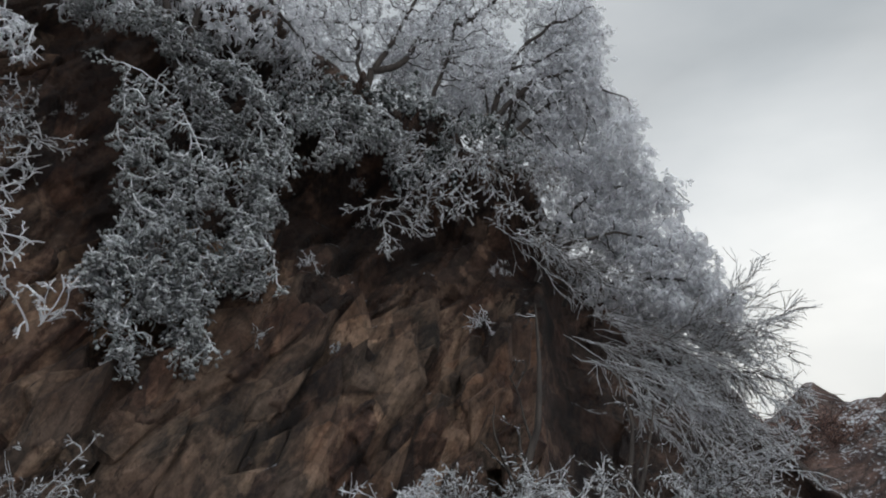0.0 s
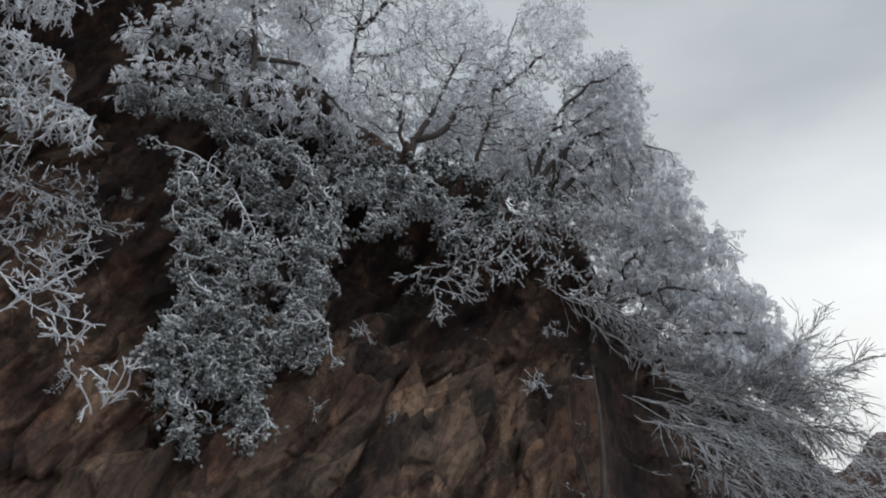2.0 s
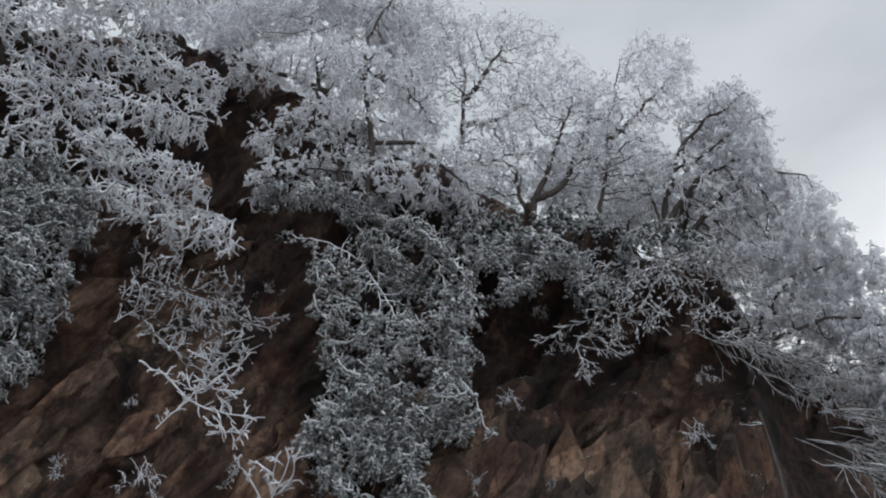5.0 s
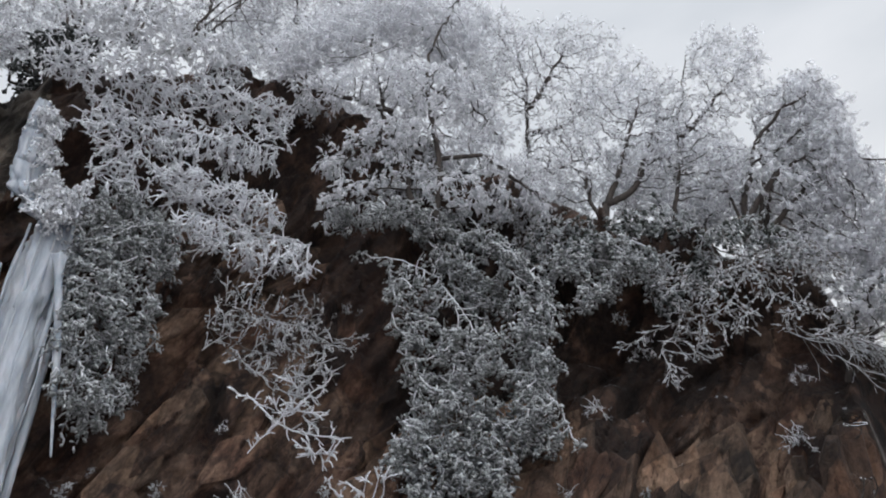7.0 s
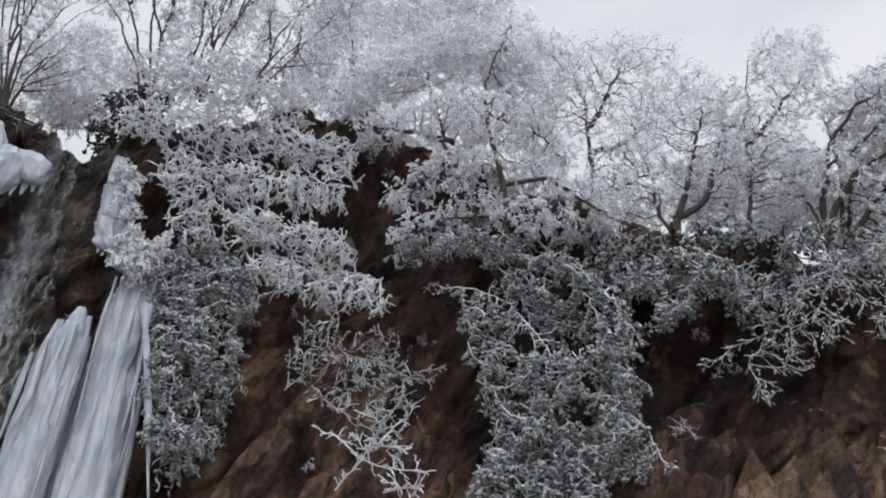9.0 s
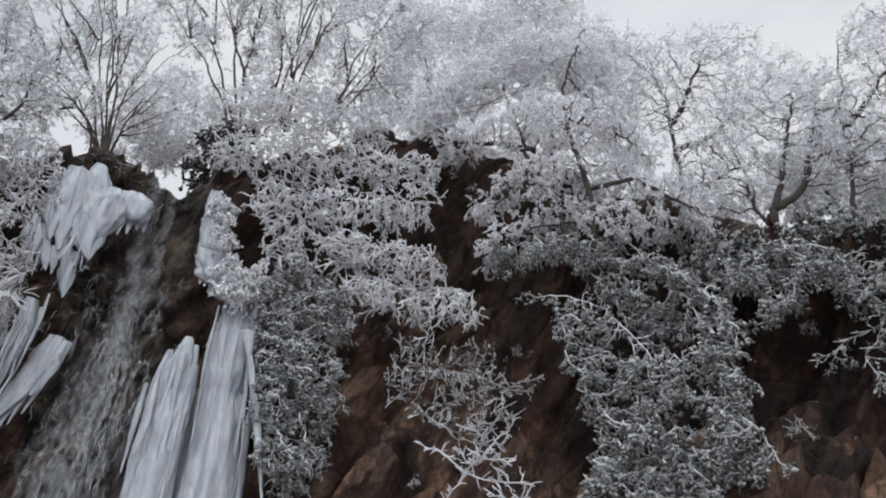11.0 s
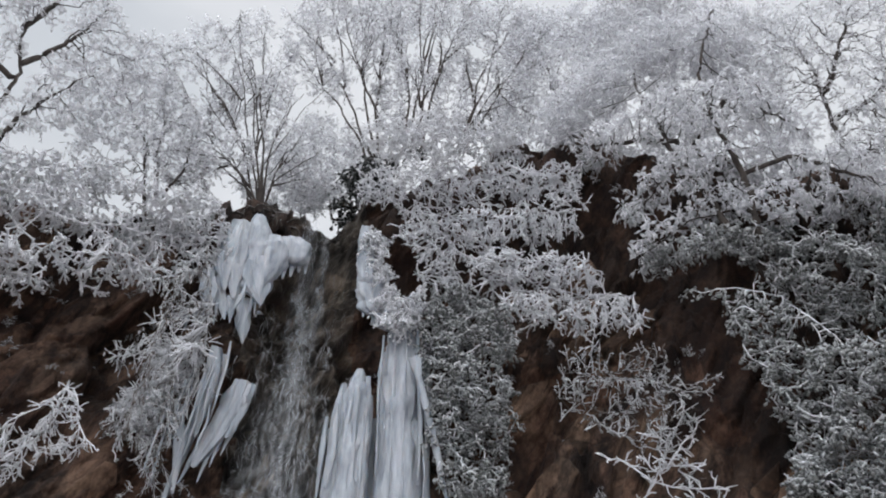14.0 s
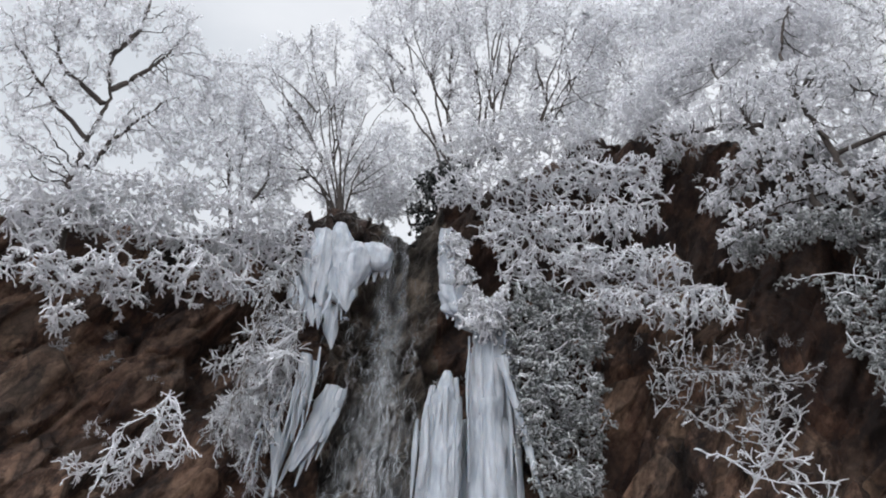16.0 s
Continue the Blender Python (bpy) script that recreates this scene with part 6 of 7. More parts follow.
coral_shrub(54, 10.6,
    stems=(((29.1, 8.5), (27.8, 8.1), (23.8, 7.4), (21.3, 6.8)),
        ((28.7, 8.3), (28.5, 8.0), (27.6, 8.4)),
        ((28.9, 8.3), (29.8, 7.4), (32.4, 7.0)),
        ((27.4, 7.8), (24.1, 7.7), (21.4, 8.2)),
        ((28.9, 8.0), (27.1, 7.3), (25.0, 7.0)),
        ((23.2, 7.3), (20.0, 7.2), (16.5, 7.0)),
        ((29.7, 7.9), (32.2, 7.4), (34.1, 6.6)),),
    lumps=((27.7, 8.0, 0.38, 0.29, 0), (24.1, 7.7, 0.39, 0.29, 0), (22.9, 8.2, 0.33, 0.25, 0), (29.9, 7.5, 0.36, 0.22, -10), (27.0, 7.2, 0.44, 0.25, 0), (31.3, 7.0, 0.41, 0.18, -10), (23.0, 7.1, 0.35, 0.18, 25), (24.4, 6.8, 0.26, 0.22, 0), (21.4, 6.4, 0.19, 0.21, 0), (33.4, 6.6, 0.32, 0.14, -10),), rime=0.6, dull=1, dense=0.7, deep=0.4, lace=0.5, wild=0.12, droop=0.1, comb=1.5)
sweeping_shrub(59, 11.9,
    ((33.4, 5.7), (37.6, 5.7), (42.5, 5.4), (46.9, 4.9), (50.4, 4.3)),
    ((34.9, 5.4), (38.1, 4.7), (41.2, 4.2), (44.0, 3.7), (47.0, 3.4)), 14)
sweeping_shrub(68, 12.3,
    ((37.5, 6.5), (41.5, 6.3), (45.4, 5.9), (48.6, 5.3), (51.3, 4.7)),
    ((36.2, 5.7), (40.3, 5.3), (44.4, 4.7), (47.4, 4.2), (50.2, 3.8)), 20)
sweeping_shrub(69, 12.2,
    ((41.3, 5.0), (44.6, 5.3), (47.6, 5.8), (50.1, 6.1)),
    ((41.6, 4.8), (46.1, 4.9), (49.4, 5.1), (52.5, 5.1)), 12, reach=0.4)
sweeping_shrub(74, 11.6,
    ((29.6, 7.2), (33.2, 6.9), (36.6, 6.6), (39.7, 6.2)),
    ((31.5, 7.4), (33.9, 6.5), (36.2, 6.1), (38.9, 5.7)), 7, rime=0.6, mat=FROST_DULL)
sweeping_shrub(70, 13.4,
    ((36.3, 6.6), (41.1, 6.4), (44.7, 6.0), (47.5, 5.4), (49.6, 4.8)),
    ((35.9, 5.7), (39.5, 5.2), (42.8, 4.6), (45.6, 4.1), (48.0, 3.9)), 15, mat=FROST_DULL, rime=0.9)
rim_tree(14, 13.0,
    stems=(((-39.1, 12.6), (-40.2, 13.7), (-42.5, 14.9)),
        ((-36.5, 12.9), (-37.5, 14.2), (-39.2, 15.7)),
        ((-35.9, 12.9), (-35.1, 14.2), (-34.8, 15.3)),),
    lumps=((-39.7, 13.9, 0.58, 0.54, 0), (-36.8, 13.9, 0.45, 0.63, 0), (-42.0, 14.6, 0.52, 0.56, 0), (-39.1, 15.5, 0.54, 0.70, 0), (-35.3, 15.1, 0.54, 0.79, 0), (-44.0, 13.5, 0.55, 0.51, 0),), girth=0.03, lace=0.6)
coral_shrub(80, 11.0,
    stems=(((-47.1, 10.6), (-49.2, 10.3), (-51.0, 10.0)),
        ((-46.5, 10.5), (-46.9, 10.0), (-46.7, 9.5)),
        ((-52.6, 10.1), (-53.6, 9.6), (-54.6, 9.2)),),
    lumps=((-47.7, 10.3, 0.41, 0.25, 0), (-50.4, 10.2, 0.39, 0.24, 0), (-46.4, 9.8, 0.25, 0.33, 0), (-53.0, 9.8, 0.37, 0.23, 0), (-48.0, 9.4, 0.32, 0.26, 0), (-53.9, 9.2, 0.35, 0.24, 0),), rime=1.1)
sweeping_shrub(82, 10.7,
    ((-45.4, 8.7), (-47.8, 8.4), (-50.7, 7.6)),
    ((-44.9, 8.0), (-46.7, 7.4), (-48.6, 6.7)), 9, rime=0.95, mat=FROST, reach=0.3)
sweeping_shrub(83, 10.8,
    ((-47.0, 8.3), (-46.3, 7.2), (-45.9, 6.1)),
    ((-48.0, 7.5), (-47.5, 6.6), (-47.4, 5.6)), 3, rime=0.8, mat=FROST_THIN, reach=0.25)
leafy_cascade(45, 10.7,
    stems=(((11.4, 9.6), (13.6, 9.4), (16.7, 9.3)),
        ((13.0, 9.5), (15.1, 8.9), (17.2, 8.6)),
        ((12.0, 9.5), (12.0, 9.0), (13.1, 8.6)),),
    lumps=((13.0, 9.5, 0.39, 0.22, 0), (15.7, 9.4, 0.39, 0.22, 0), (14.1, 9.0, 0.43, 0.21, 0), (17.2, 9.0, 0.34, 0.21, 0), (12.0, 9.1, 0.29, 0.21, 0),), label="dark evergreen undergrowth on the rim with little rime", leaf_mat=DARK_LEAF, fine=0.7, dull=1)
rim_tree(4, 12.6,
    stems=(((-12.0, 13.5), (-12.0, 15.6), (-13.4, 17.8), (-13.6, 20.4)),
        ((-12.0, 13.5), (-9.4, 15.9), (-7.2, 18.3)),
        ((-11.9, 14.8), (-15.0, 16.3), (-17.5, 17.2)),),
    lumps=((-13.7, 19.6, 0.93, 1.31, 0), (-8.2, 19.4, 0.91, 1.27, 0), (-12.2, 17.3, 0.86, 1.13, 0), (-7.1, 16.9, 0.70, 1.09, 0), (-13.9, 15.4, 0.75, 0.80, 0), (-9.7, 15.1, 0.66, 0.78, 0), (-17.6, 16.3, 0.63, 0.85, 0), (-3.6, 18.8, 0.72, 1.45, 0), (-16.1, 18.1, 0.59, 1.20, 0),), girth=0.06, dense=0.6, lace=0.8)
rim_tree(5, 12.4,
    stems=(((0.1, 12.8), (1.3, 15.1), (1.1, 17.4), (1.4, 19.9)),
        ((0.9, 14.2), (5.9, 15.6), (9.2, 17.2)),),
    lumps=((-2.4, 19.5, 0.87, 1.50, 0), (3.0, 19.2, 0.82, 1.19, 0), (6.4, 17.5, 0.75, 1.05, 0), (-0.4, 17.1, 0.93, 1.07, 0), (5.9, 15.6, 0.83, 0.93, 0), (7.2, 14.0, 0.55, 0.98, 0), (0.0, 15.0, 0.74, 0.92, 0),), girth=0.06, dense=0.6, lace=0.8)
rim_tree(20, 13.4,
    stems=(((34.8, 7.0), (37.9, 8.1), (40.7, 8.4)),
        ((35.2, 6.9), (40.2, 7.0), (44.1, 6.7)),
        ((34.8, 7.1), (35.9, 8.6), (37.3, 9.6)),),
    lumps=((37.6, 9.3, 0.63, 0.63, 0), (40.4, 8.6, 0.50, 0.48, 0), (36.7, 8.3, 0.62, 0.53, 0), (40.3, 7.8, 0.58, 0.45, 0), (43.4, 7.4, 0.51, 0.43, -20), (38.3, 7.3, 0.68, 0.38, 0), (42.5, 6.7, 0.64, 0.36, -15), (45.5, 6.6, 0.35, 0.30, -30), (40.3, 6.3, 0.74, 0.25, -10), (44.3, 6.0, 0.52, 0.24, -20),), girth=0.05, droop=0.3, dense=0.9, lace=1.0, rime=1.2)
rim_tree(17, 13.2,
    stems=(((32.1, 9.4), (34.0, 10.7), (35.9, 11.7)),
        ((31.6, 9.4), (30.0, 10.9), (29.3, 12.4)),
        ((31.2, 9.7), (26.5, 10.9), (23.4, 12.5)),),
    lumps=((35.9, 11.8, 0.57, 0.89, 0), (32.6, 10.9, 0.69, 0.71, 0), (37.3, 10.4, 0.54, 0.68, 0), (28.7, 11.9, 0.72, 0.92, 0), (25.1, 12.8, 0.75, 0.98, 0), (27.0, 10.9, 0.71, 0.58, 0), (34.6, 9.6, 0.65, 0.52, 0), (20.7, 12.4, 0.62, 0.80, 0),), girth=0.05, lace=1.0)
rim_tree(7, 12.5,
    stems=(((12.9, 10.7), (12.7, 11.2), (11.4, 12.0)),
        ((19.7, 10.2), (20.7, 10.8), (22.3, 11.6)),
        ((25.9, 9.7), (27.0, 10.3), (28.5, 10.8)),
        ((6.9, 11.3), (6.0, 12.0), (5.6, 12.9)),),
    lumps=((6.5, 12.2, 0.72, 0.63, 0), (12.4, 11.9, 0.69, 0.53, 0), (16.0, 11.5, 0.50, 0.41, 0), (20.5, 11.2, 0.48, 0.49, 0), (23.8, 10.9, 0.41, 0.47, 0), (26.7, 10.4, 0.43, 0.44, 0), (-3.1, 14.1, 0.77, 0.54, 0), (-7.8, 14.2, 0.51, 0.45, 0), (31.8, 10.1, 0.52, 0.47, 0), (34.7, 9.3, 0.48, 0.43, 0),), girth=0.035, dense=0.7)
leafy_cascade(43, 11.2,
    stems=(((19.7, 9.3), (21.9, 9.6), (24.3, 9.5)),
        ((23.7, 9.0), (26.2, 9.1), (29.1, 9.2)),
        ((20.0, 9.1), (21.0, 8.5), (21.5, 8.2)),
        ((25.4, 8.8), (26.2, 8.3), (26.5, 7.8)),
        ((28.2, 8.8), (31.1, 8.7), (32.3, 8.3)),),
    lumps=((20.2, 9.8, 0.42, 0.22, 0), (23.3, 9.5, 0.40, 0.23, 0), (26.6, 9.0, 0.42, 0.22, 0), (29.0, 9.1, 0.33, 0.21, 0), (21.7, 8.9, 0.44, 0.22, 0), (25.0, 8.4, 0.42, 0.21, 0), (30.8, 8.7, 0.39, 0.20, 0), (22.4, 8.1, 0.34, 0.19, 0),), label="dark green evergreen undergrowth on the rim with little rime", leaf_mat=DARK_LEAF, fine=0.8, dull=1)
coral_shrub(62, 10.9,
    stems=(((10.3, 9.4), (12.5, 9.6), (14.5, 9.6)),
        ((10.3, 9.3), (13.1, 8.9), (15.6, 8.8)),
        ((10.9, 9.4), (9.5, 10.0), (8.0, 10.1)),
        ((21.2, 8.6), (23.3, 8.8), (25.2, 8.8)),),
    lumps=((9.5, 10.0, 0.50, 0.28, 0), (12.4, 9.5, 0.48, 0.24, 0), (14.9, 9.3, 0.33, 0.24, 0), (13.0, 8.8, 0.47, 0.23, 0), (10.7, 9.2, 0.38, 0.24, 0), (17.5, 8.7, 0.45, 0.22, 0), (21.0, 8.4, 0.43, 0.23, 0), (32.4, 8.2, 0.43, 0.28, 0), (34.2, 7.8, 0.34, 0.27, 0), (29.8, 8.2, 0.38, 0.24, 0), (15.1, 9.7, 0.38, 0.22, 0),), rime=0.7, dense=0.7, dull=1)
coral_shrub(50, 10.5,
    stems=(((-16.5, 7.4), (-13.4, 7.6), (-9.2, 7.5), (-4.8, 7.2)),
        ((-16.4, 7.3), (-12.6, 7.0), (-9.0, 7.1), (-5.3, 7.3)),
        ((-15.9, 7.7), (-11.2, 7.8), (-7.4, 7.9)),
        ((-14.4, 7.0), (-11.6, 6.8), (-7.5, 6.8)),),
    lumps=((-14.8, 7.5, 0.37, 0.16, 0), (-11.0, 7.4, 0.51, 0.14, 0), (-7.2, 7.3, 0.43, 0.12, -10), (-9.9, 7.1, 0.50, 0.13, 0), (-12.5, 6.8, 0.33, 0.13, 0), (-9.3, 7.9, 0.48, 0.10, 0), (-13.7, 8.0, 0.34, 0.14, 0), (-7.5, 6.8, 0.34, 0.09, 0),), rime=0.85, dull=1, fine=1.3, deep=0.25, dense=1.2, lace=0.9, wild=0.1, droop=0.05, comb=1.6)
coral_shrub(51, 10.5,
    stems=(((-11.9, 5.9), (-9.8, 6.0), (-8.1, 6.2), (-6.7, 6.6)),
        ((-10.2, 5.9), (-7.5, 5.8), (-5.8, 5.8)),
        ((-8.5, 6.1), (-5.9, 6.0)),
        ((-9.4, 6.0), (-8.6, 6.3), (-8.7, 6.5)),
        ((-8.0, 5.8), (-6.6, 5.5), (-4.8, 5.4)),),
    lumps=((-9.8, 6.1, 0.36, 0.12, 0), (-7.5, 6.3, 0.20, 0.22, 0), (-6.7, 5.9, 0.28, 0.10, 0), (-7.0, 5.5, 0.35, 0.08, 0), (-12.2, 6.3, 0.32, 0.09, 0), (-8.8, 6.6, 0.37, 0.09, 0),), rime=1.1, fine=1.2, dense=0.6, deep=0.22, lace=0.15, wild=0.13, droop=0.0, comb=1.5)
coral_shrub(60, 10.7,
    stems=(((-54.4, 6.8), (-55.0, 6.3), (-55.8, 5.8)),
        ((-54.3, 6.8), (-53.9, 6.1), (-54.0, 5.7)),
        ((-53.9, 6.7), (-52.5, 6.3), (-51.7, 6.0)),
        ((-54.6, 6.6), (-56.2, 5.9), (-56.8, 5.3)),),
    lumps=((-54.2, 6.4, 0.25, 0.24, 0), (-55.5, 5.9, 0.30, 0.19, 25), (-53.2, 5.9, 0.24, 0.19, 0), (-56.0, 5.5, 0.26, 0.14, 20), (-58.6, 5.5, 0.31, 0.10, 5),), rime=0.9, lace=0.3, dense=0.8)
coral_shrub(66, 11.0,
    stems=(((-58.6, 10.1), (-57.1, 10.5), (-53.4, 10.8)),
        ((-53.0, 10.5), (-50.2, 10.8), (-47.7, 11.0)),
        ((-60.7, 9.9), (-62.4, 10.4), (-63.2, 10.6)),),
    lumps=((-57.6, 10.5, 0.52, 0.36, 0), (-61.2, 10.2, 0.48, 0.39, 0), (-53.1, 10.6, 0.55, 0.31, 0), (-49.0, 10.7, 0.43, 0.26, 0), (-64.7, 9.7, 0.44, 0.36, 0), (-68.3, 9.3, 0.40, 0.28, 0),), rime=1.4)

# ---- hanging evergreens and shrubs ----
SHRUB = "bare shrub on the rock face with rime-thick twigs"


def face_shrub(az, z, reach, side, up, droop, seed, **more):
    frosted_shrub("rimed_shrub", az, z, face(az, z, 0.15), seed, reach, (side, -1.0 + abs(side) * 0.4, up), droop=droop, label=SHRUB, group="rimed shrubs on the face", **{"stems": 9, **more})


face_shrub(-39.6, 12.7, 1.3, 0.3, 1.6, -0.5, 91, stems=12, rime=0.9)
face_shrub(-50, 7.2, 1.5, 0.5, 0.1, -0.7, 67)
face_shrub(44, 4.2, 2.4, 1.0, 0.35, -0.6, 70, stems=12, mat=FROST_DULL)
face_shrub(42, 3.6, 2.4, 1.0, 0.0, -0.3, 71, stems=10, mat=FROST_DULL)

# twigs cased in frozen spray on the ice beside the fall
for az, z, r, seed in ((-32.6, 10.7, 10.95, 146), (-32.0, 10.0, 10.85, 147), (-31.3, 9.4, 10.8, 148), (-30.4, 8.9, 10.75, 149), (-29.2, 9.1, 10.8, 150)):
    frosted_shrub("spray_crust", az, z, r, seed, 0.45, (0.0, -0.8, -0.1), 12, 0.6, -0.8, rime=1.2, dense=0.5, leafy=1500, leaf_mat=FROST, label="knobbly white crust of frozen spray on twigs", category="ice", group="frozen fall")

# ---- foot of the cliff and the corner beyond ----
frosted_tree("bare_sapling", 29.7, 2.0, 10.2, 80, 4.7, ways=((-0.06, 0, 1.0),), limbs=4, dense=0.14, fuzz=0.03, frost=BARK, girth=0.016, label="thin dark sapling with few bare branches before the rock", limb_len=0.25, rime=0.7)
frosted_tree("bare_sapling", 38.6, 1.9, 10.4, 81, 3.7, ways=((0.05, 0, 1.0), (0.2, 0, 1.0)), limbs=4, dense=0.14, fuzz=0.03, frost=BARK, girth=0.018, label="dark bare sapling at the corner of the cliff", limb_len=0.3, rime=0.7)
WEED = "rimed weeds and bramble on the bank below the rock"
for az, r, z, reach, side, up, droop, seed, mat in (
    (24, 9.7, 2.9, 0.8, -0.1, 1.2, -0.9, 90, FROST), (32.5, 9.9, 2.9, 0.9, 0.1, 1.0, -0.6, 91, FROST_DULL), (37, 9.8, 2.8, 1.0, 0.1, 1.0, -0.7, 92, FROST_DULL),
    (41, 10.2, 2.8, 1.1, 0.2, 1.0, -0.7, 93, FROST_DULL), (-1, 9.8, 2.2, 0.9, 0.2, 1.2, -0.8, 94, FROST_DULL), (28, 9.6, 2.8, 0.7, 0.0, 1.1, -0.5, 95, FROST_DULL),
    (20, 9.7, 2.6, 0.6, 0.0, 1.2, -0.7, 96, FROST_DULL), (45, 10.5, 2.6, 1.2, 0.2, 0.8, -0.6, 97, FROST_DULL), (48, 11.0, 2.4, 1.3, 0.3, 0.8, -0.5, 98, FROST_DULL), (34.5, 9.4, 2.6, 0.7, 0.0, 1.0, -0.5, 99, FROST),
):
    frosted_shrub("rimed_weed", az, z - (0.5 if az > 15 else 0.1), r, seed, reach + 0.3, (side, -0.25, up), 10, 0.5, droop, mat=mat, label=WEED, group="weeds on the bank", rime=0.6, fuzz=0.25, dense=0.85, thick=0.7)
frosted_shrub("rimed_shrub", 2.2, 4.3, face(2.2, 4.3), 100, 1.3, (1.0, -0.3, 0.25), 2, 0.15, -0.1, mat=FROST, label="single rimed branch reaching out across the rock", group="rimed shrubs on the face", dense=0.3, fuzz=0.2)
frosted_shrub("rimed_shrub", -3.0, 4.7, face(-3, 4.7), 101, 1.1, (0.5, -0.4, 0.6), 6, 0.4, -0.4, mat=FROST, label=SHRUB, group="rimed shrubs on the face", dense=0.5, fuzz=0.3, rime=1.2)
for az, r, z, reach, seed in ((50.5, 33, 6.8, 3.0, 110), (52.5, 34, 6.5, 2.6, 111), (48.5, 32, 6.3, 2.6, 112), (55.5, 34, 6.8, 2.6, 113)):
    frosted_shrub("dry_shrub", az, z, r, seed, reach, (0.1, -0.1, 1.0), 16, 0.4, -0.1, mat=DRY, label="reddish brown bare shrub on the slope beyond", group="dry shrubs on the slope", rime=1.6)

frosted_shrub("ivy", -33.0, 12.7, 12.3, 120, 1.6, (0.1, -0.3, 0.9), 8, 0.5, -0.2, mat=FROST_DULL, leaf_mat=IVY, leafy=5000, leaf=0.12, label="dark ivy climbing a stem, little touched by rime", category="ivy", fuzz=0)

# ---- small rimed tufts on the ledges ----
TUFT = "small tuft of dead grass and twigs whitened by rime"
tufts = []
for k in range(9):
    az = -30 + k * 6
    way = ((0.9, -0.4, 0.15), (-0.8, -0.4, 0.1), (0.3, -0.5, -0.4), (0.7, -0.4, -0.5), (-0.5, -0.5, 0.4), (1.0, -0.3, -0.2), (0.1, -0.4, -0.9), (-0.9, -0.3, -0.3), (0.5, -0.4, 0.5))[k]
    tufts.append(frosted_shrub("rimed_tuft", az, 5.0, face(az, 5.0, 0.12), 400 + k, 0.28 + 0.05 * (k % 4), way, 4 + k % 4, 0.4, -1.2, rime=0.5, dense=0.6, fuzz=0.3, mat=FROST_DULL if k % 3 else FROST, flat=0.5, thick=0.5, wob=0.25, label=TUFT, group="rimed tufts on ledges", category="grass tuft"))
rng = random.Random(7)
for k in range(120):
    az = rng.uniform(-66, 33)
    zr, zf = float(rim_z(az)), float(foot_z(az))
    z = zf + (zr - zf) * (rng.random() ** 0.8 * 0.9 + 0.05)
    if abs(az + 38.5) < 4.5 or (24 < az and z < 7.5 and k % 6):
        continue
    s = rng.uniform(0.35, 1.0) if k % 7 else rng.uniform(0.9, 1.2)
    copy_thing(tufts[k % 9], Matrix.Translation(spot_z(az, z, face(az, z, 0.08))) @ Matrix.Rotation(-radians(az) + rng.uniform(-0.5, 0.5), 4, "Z") @ Matrix.Scale(s, 4))

# ---- dark root clump over the lip ----
clump = tagged(new("root_clump"), "dark clump of earth and roots above the lip of the fall", "root clump")
clump.matrix_world = Matrix.Translation(spot_z(-42.9, 11.35, 11.6)) @ Matrix.Rotation(radians(42.0), 4, "Z")
for k, (x, z, w) in enumerate(((-0.24, 0.2, 0.15), (-0.06, 0.04, 0.2), (0.14, -0.04, 0.22), (0.36, -0.14, 0.17), (-0.2, -0.16, 0.2), (0.1, -0.24, 0.22))):
    part("earth", icicle_mesh("earth", ((x - 0.08, 0.02 * k, z + w), (x, 0, z), (x + 0.05, -0.03, z - w)), (w * 0.3, w, w * 0.6), 5 + k, 24, 0.8, 0.55, 0.3), SOIL, clump)
rr = np.random.default_rng(66)
for k in range(22):
    s = lines(rr, rr.normal(0, 0.12, (1, 3)) * np.array([2.2, 1.0, 1.0]), np.array([[rr.uniform(-0.7, 0.7), -0.6, rr.uniform(-0.2, 0.4)]]), np.array([rr.uniform(0.3, 0.7)]), 6, 0.3, (0, 0, -1.8))
    v, q = tubes(s, np.array([0.03]), np.array([0.006]), 6)
    part("root", mesh_np("root", v, q, smooth=True), BARK, clump)

# ---- split slabs standing proud of the face ----


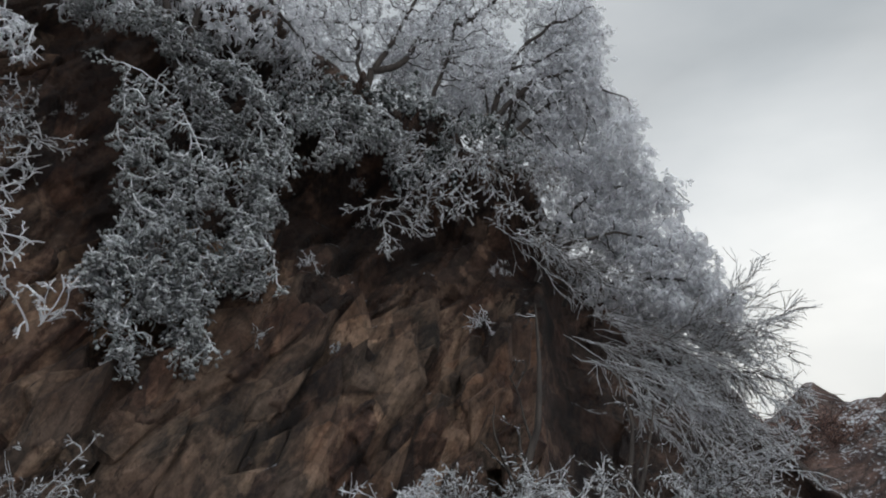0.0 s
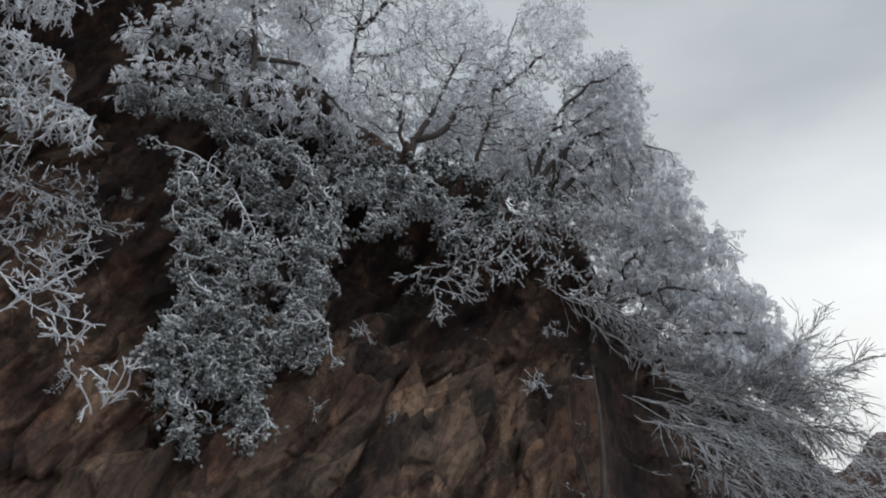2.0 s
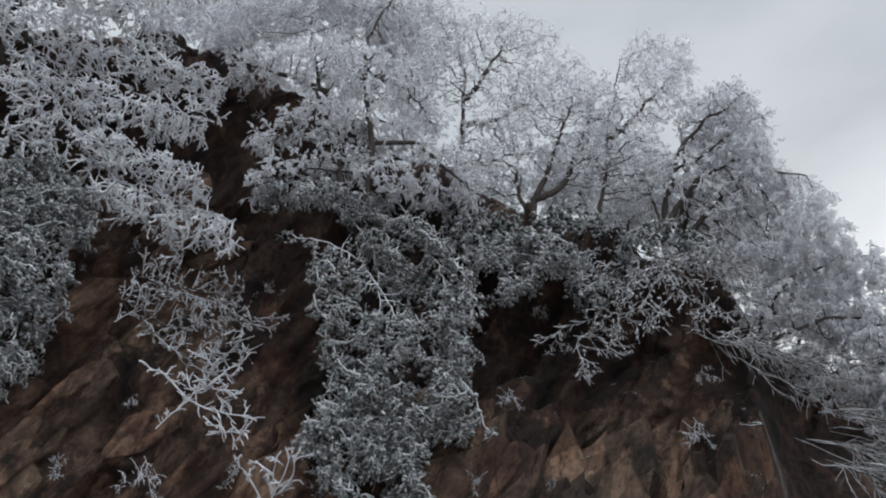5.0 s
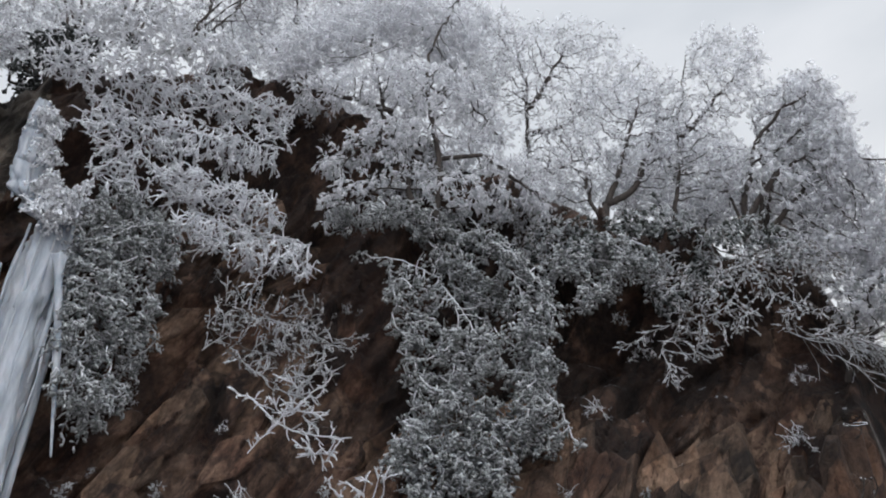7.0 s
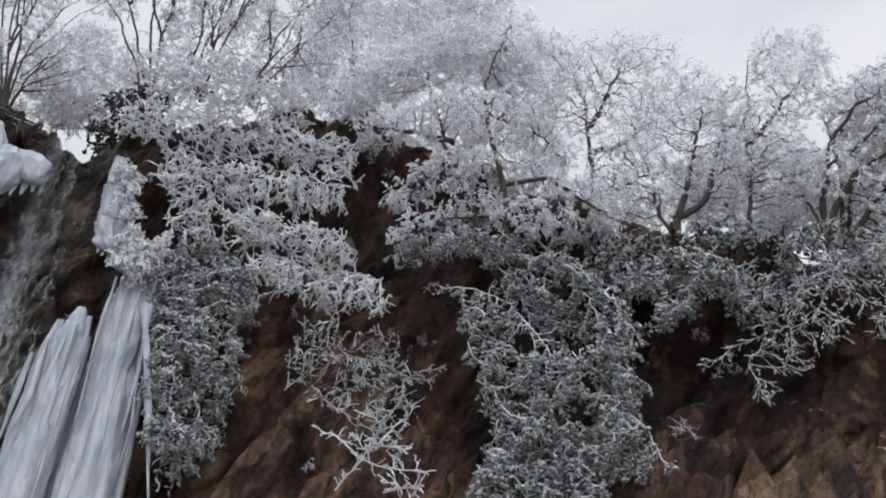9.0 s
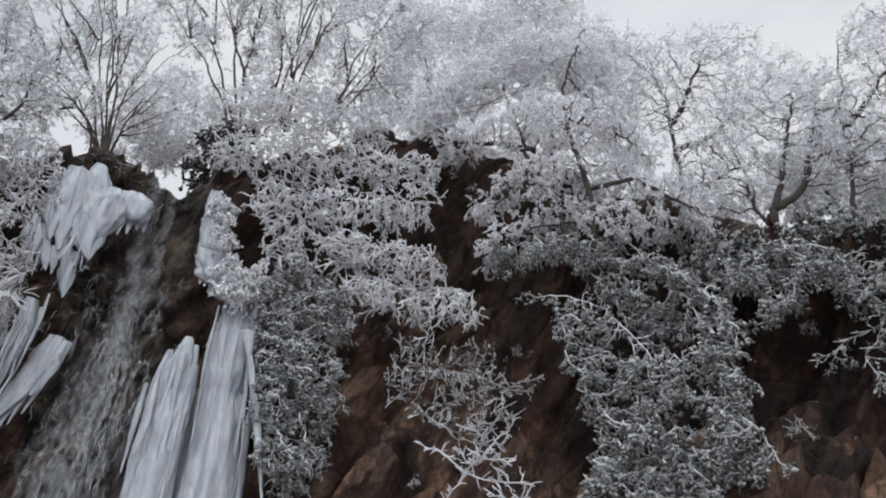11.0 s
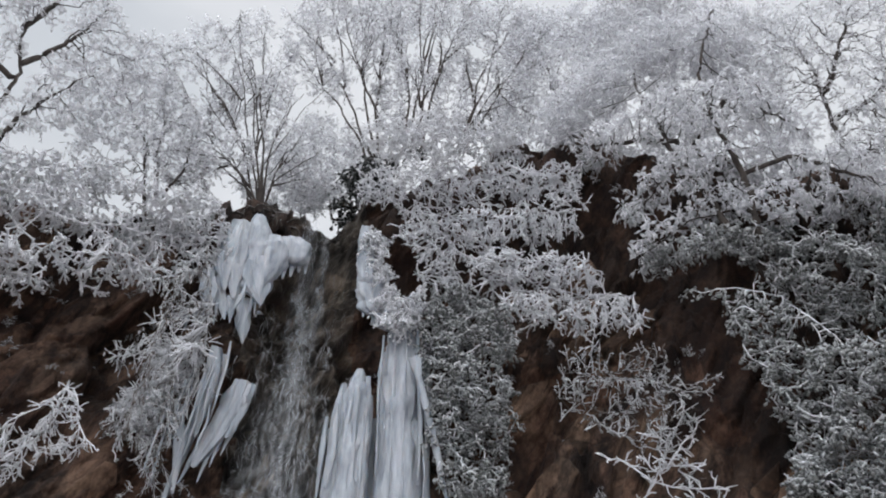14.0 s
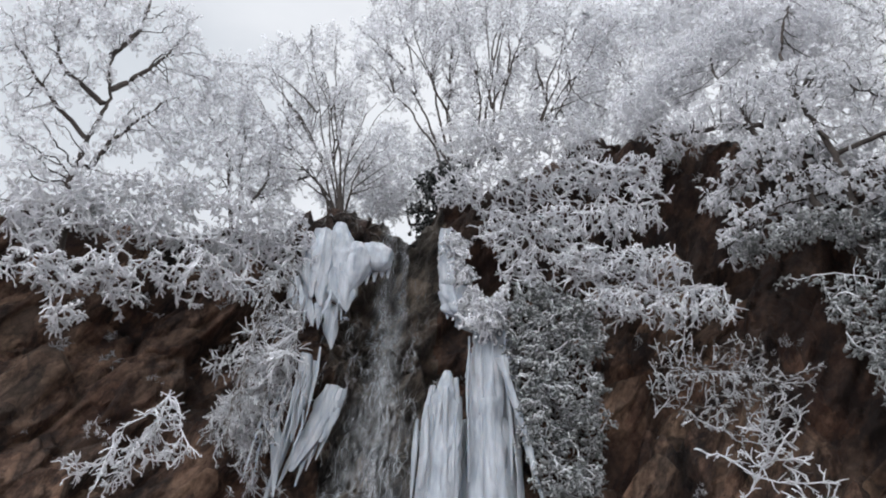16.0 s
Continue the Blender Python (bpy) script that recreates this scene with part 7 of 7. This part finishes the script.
def slab_mesh(seed, mat=SLAB):
    rg = random.Random(seed)
    n = rg.choice([5, 6, 7])
    ang = sorted(rg.uniform(0, 2 * math.pi) for _ in range(n))
    ang = [2 * math.pi * k / n + rg.uniform(-0.3, 0.3) for k in range(n)]
    ring = [(math.cos(a) * rg.uniform(0.42, 0.56), math.sin(a) * rg.uniform(0.38, 0.56)) for a in ang]
    tx, ty = rg.uniform(-0.5, 0.5), rg.uniform(-0.5, 0.5)
    v = [(x * 1.12, y * 1.12, -0.9) for x, y in ring] + [(x, y, 0.35 + x * tx + y * ty) for x, y in ring] + [(x * 0.82, y * 0.82, 0.5 + x * tx + y * ty) for x, y in ring]
    f = []
    for lv in (0, n):
        f += [(lv + k, lv + (k + 1) % n, lv + n + (k + 1) % n, lv + n + k) for k in range(n)]
    me = bpy.data.meshes.new("slab")
    me.from_pydata(v, [], f + [tuple(range(2 * n, 3 * n))])
    me.materials.append(mat)
    return me


slab_meshes = [slab_mesh(500 + k) for k in range(10)]
pale_meshes = [slab_mesh(520 + k, PALE) for k in range(6)]
rng = random.Random(19)
for k in range(298):
    pillar, ledge = k % 8 == 3, k % 8 in (1, 4, 6)
    az = rng.uniform(25.5, 32.5) if pillar else (rng.uniform(-4, 22) if k % 8 in (4, 6) else rng.choice((rng.uniform(-26, -8), rng.uniform(-70, -46), rng.uniform(-70, -50)))) if ledge else rng.choice([rng.uniform(2, 33), rng.uniform(2, 33), rng.uniform(-22, 2), rng.uniform(-70, -47)])
    zf, zr = float(foot_z(az)), float(rim_z(az))
    z = zf + (zr - zf) * (rng.uniform(0.05, 0.58) if pillar else rng.uniform(0.02, 0.42 if k % 8 in (4, 6) else 0.72) if ledge else rng.uniform(0.0, 0.36 if az > -8 else 0.62))
    ob = new("slab", pale_meshes[k % 6] if pillar or ledge else slab_meshes[k % 10])
    ob.parent = cliff
    a = radians(az)
    right, up, out = Vector((math.cos(a), -math.sin(a), 0)), Vector((0, 0, 1)), Vector((-math.sin(a), -math.cos(a), 0))
    phi = radians(rng.gauss(82, 7) if pillar else rng.gauss(56, 8) if ledge else rng.gauss(62, 9))
    x = (right * math.cos(phi) + up * math.sin(phi)).normalized()
    nrm = (out + right * rng.gauss(0, 0.25) + up * rng.gauss(0.05, 0.25)).normalized()
    y = nrm.cross(x).normalized()
    x = y.cross(nrm)
    rot = Matrix((x, y, nrm)).transposed().to_4x4()
    s = rng.uniform(0.5, 0.95) if pillar else rng.uniform(0.6, 1.7) if ledge else rng.uniform(0.35, 1.0) ** 1.3
    size = (rng.uniform(0.9, 1.7) * s, rng.uniform(0.35, 0.75) * s, rng.uniform(0.14, 0.3) * s)
    ob.matrix_world = Matrix.Translation(spot_z(az, z, face(az, z, -0.05))) @ rot @ Matrix.Diagonal((*size, 1))
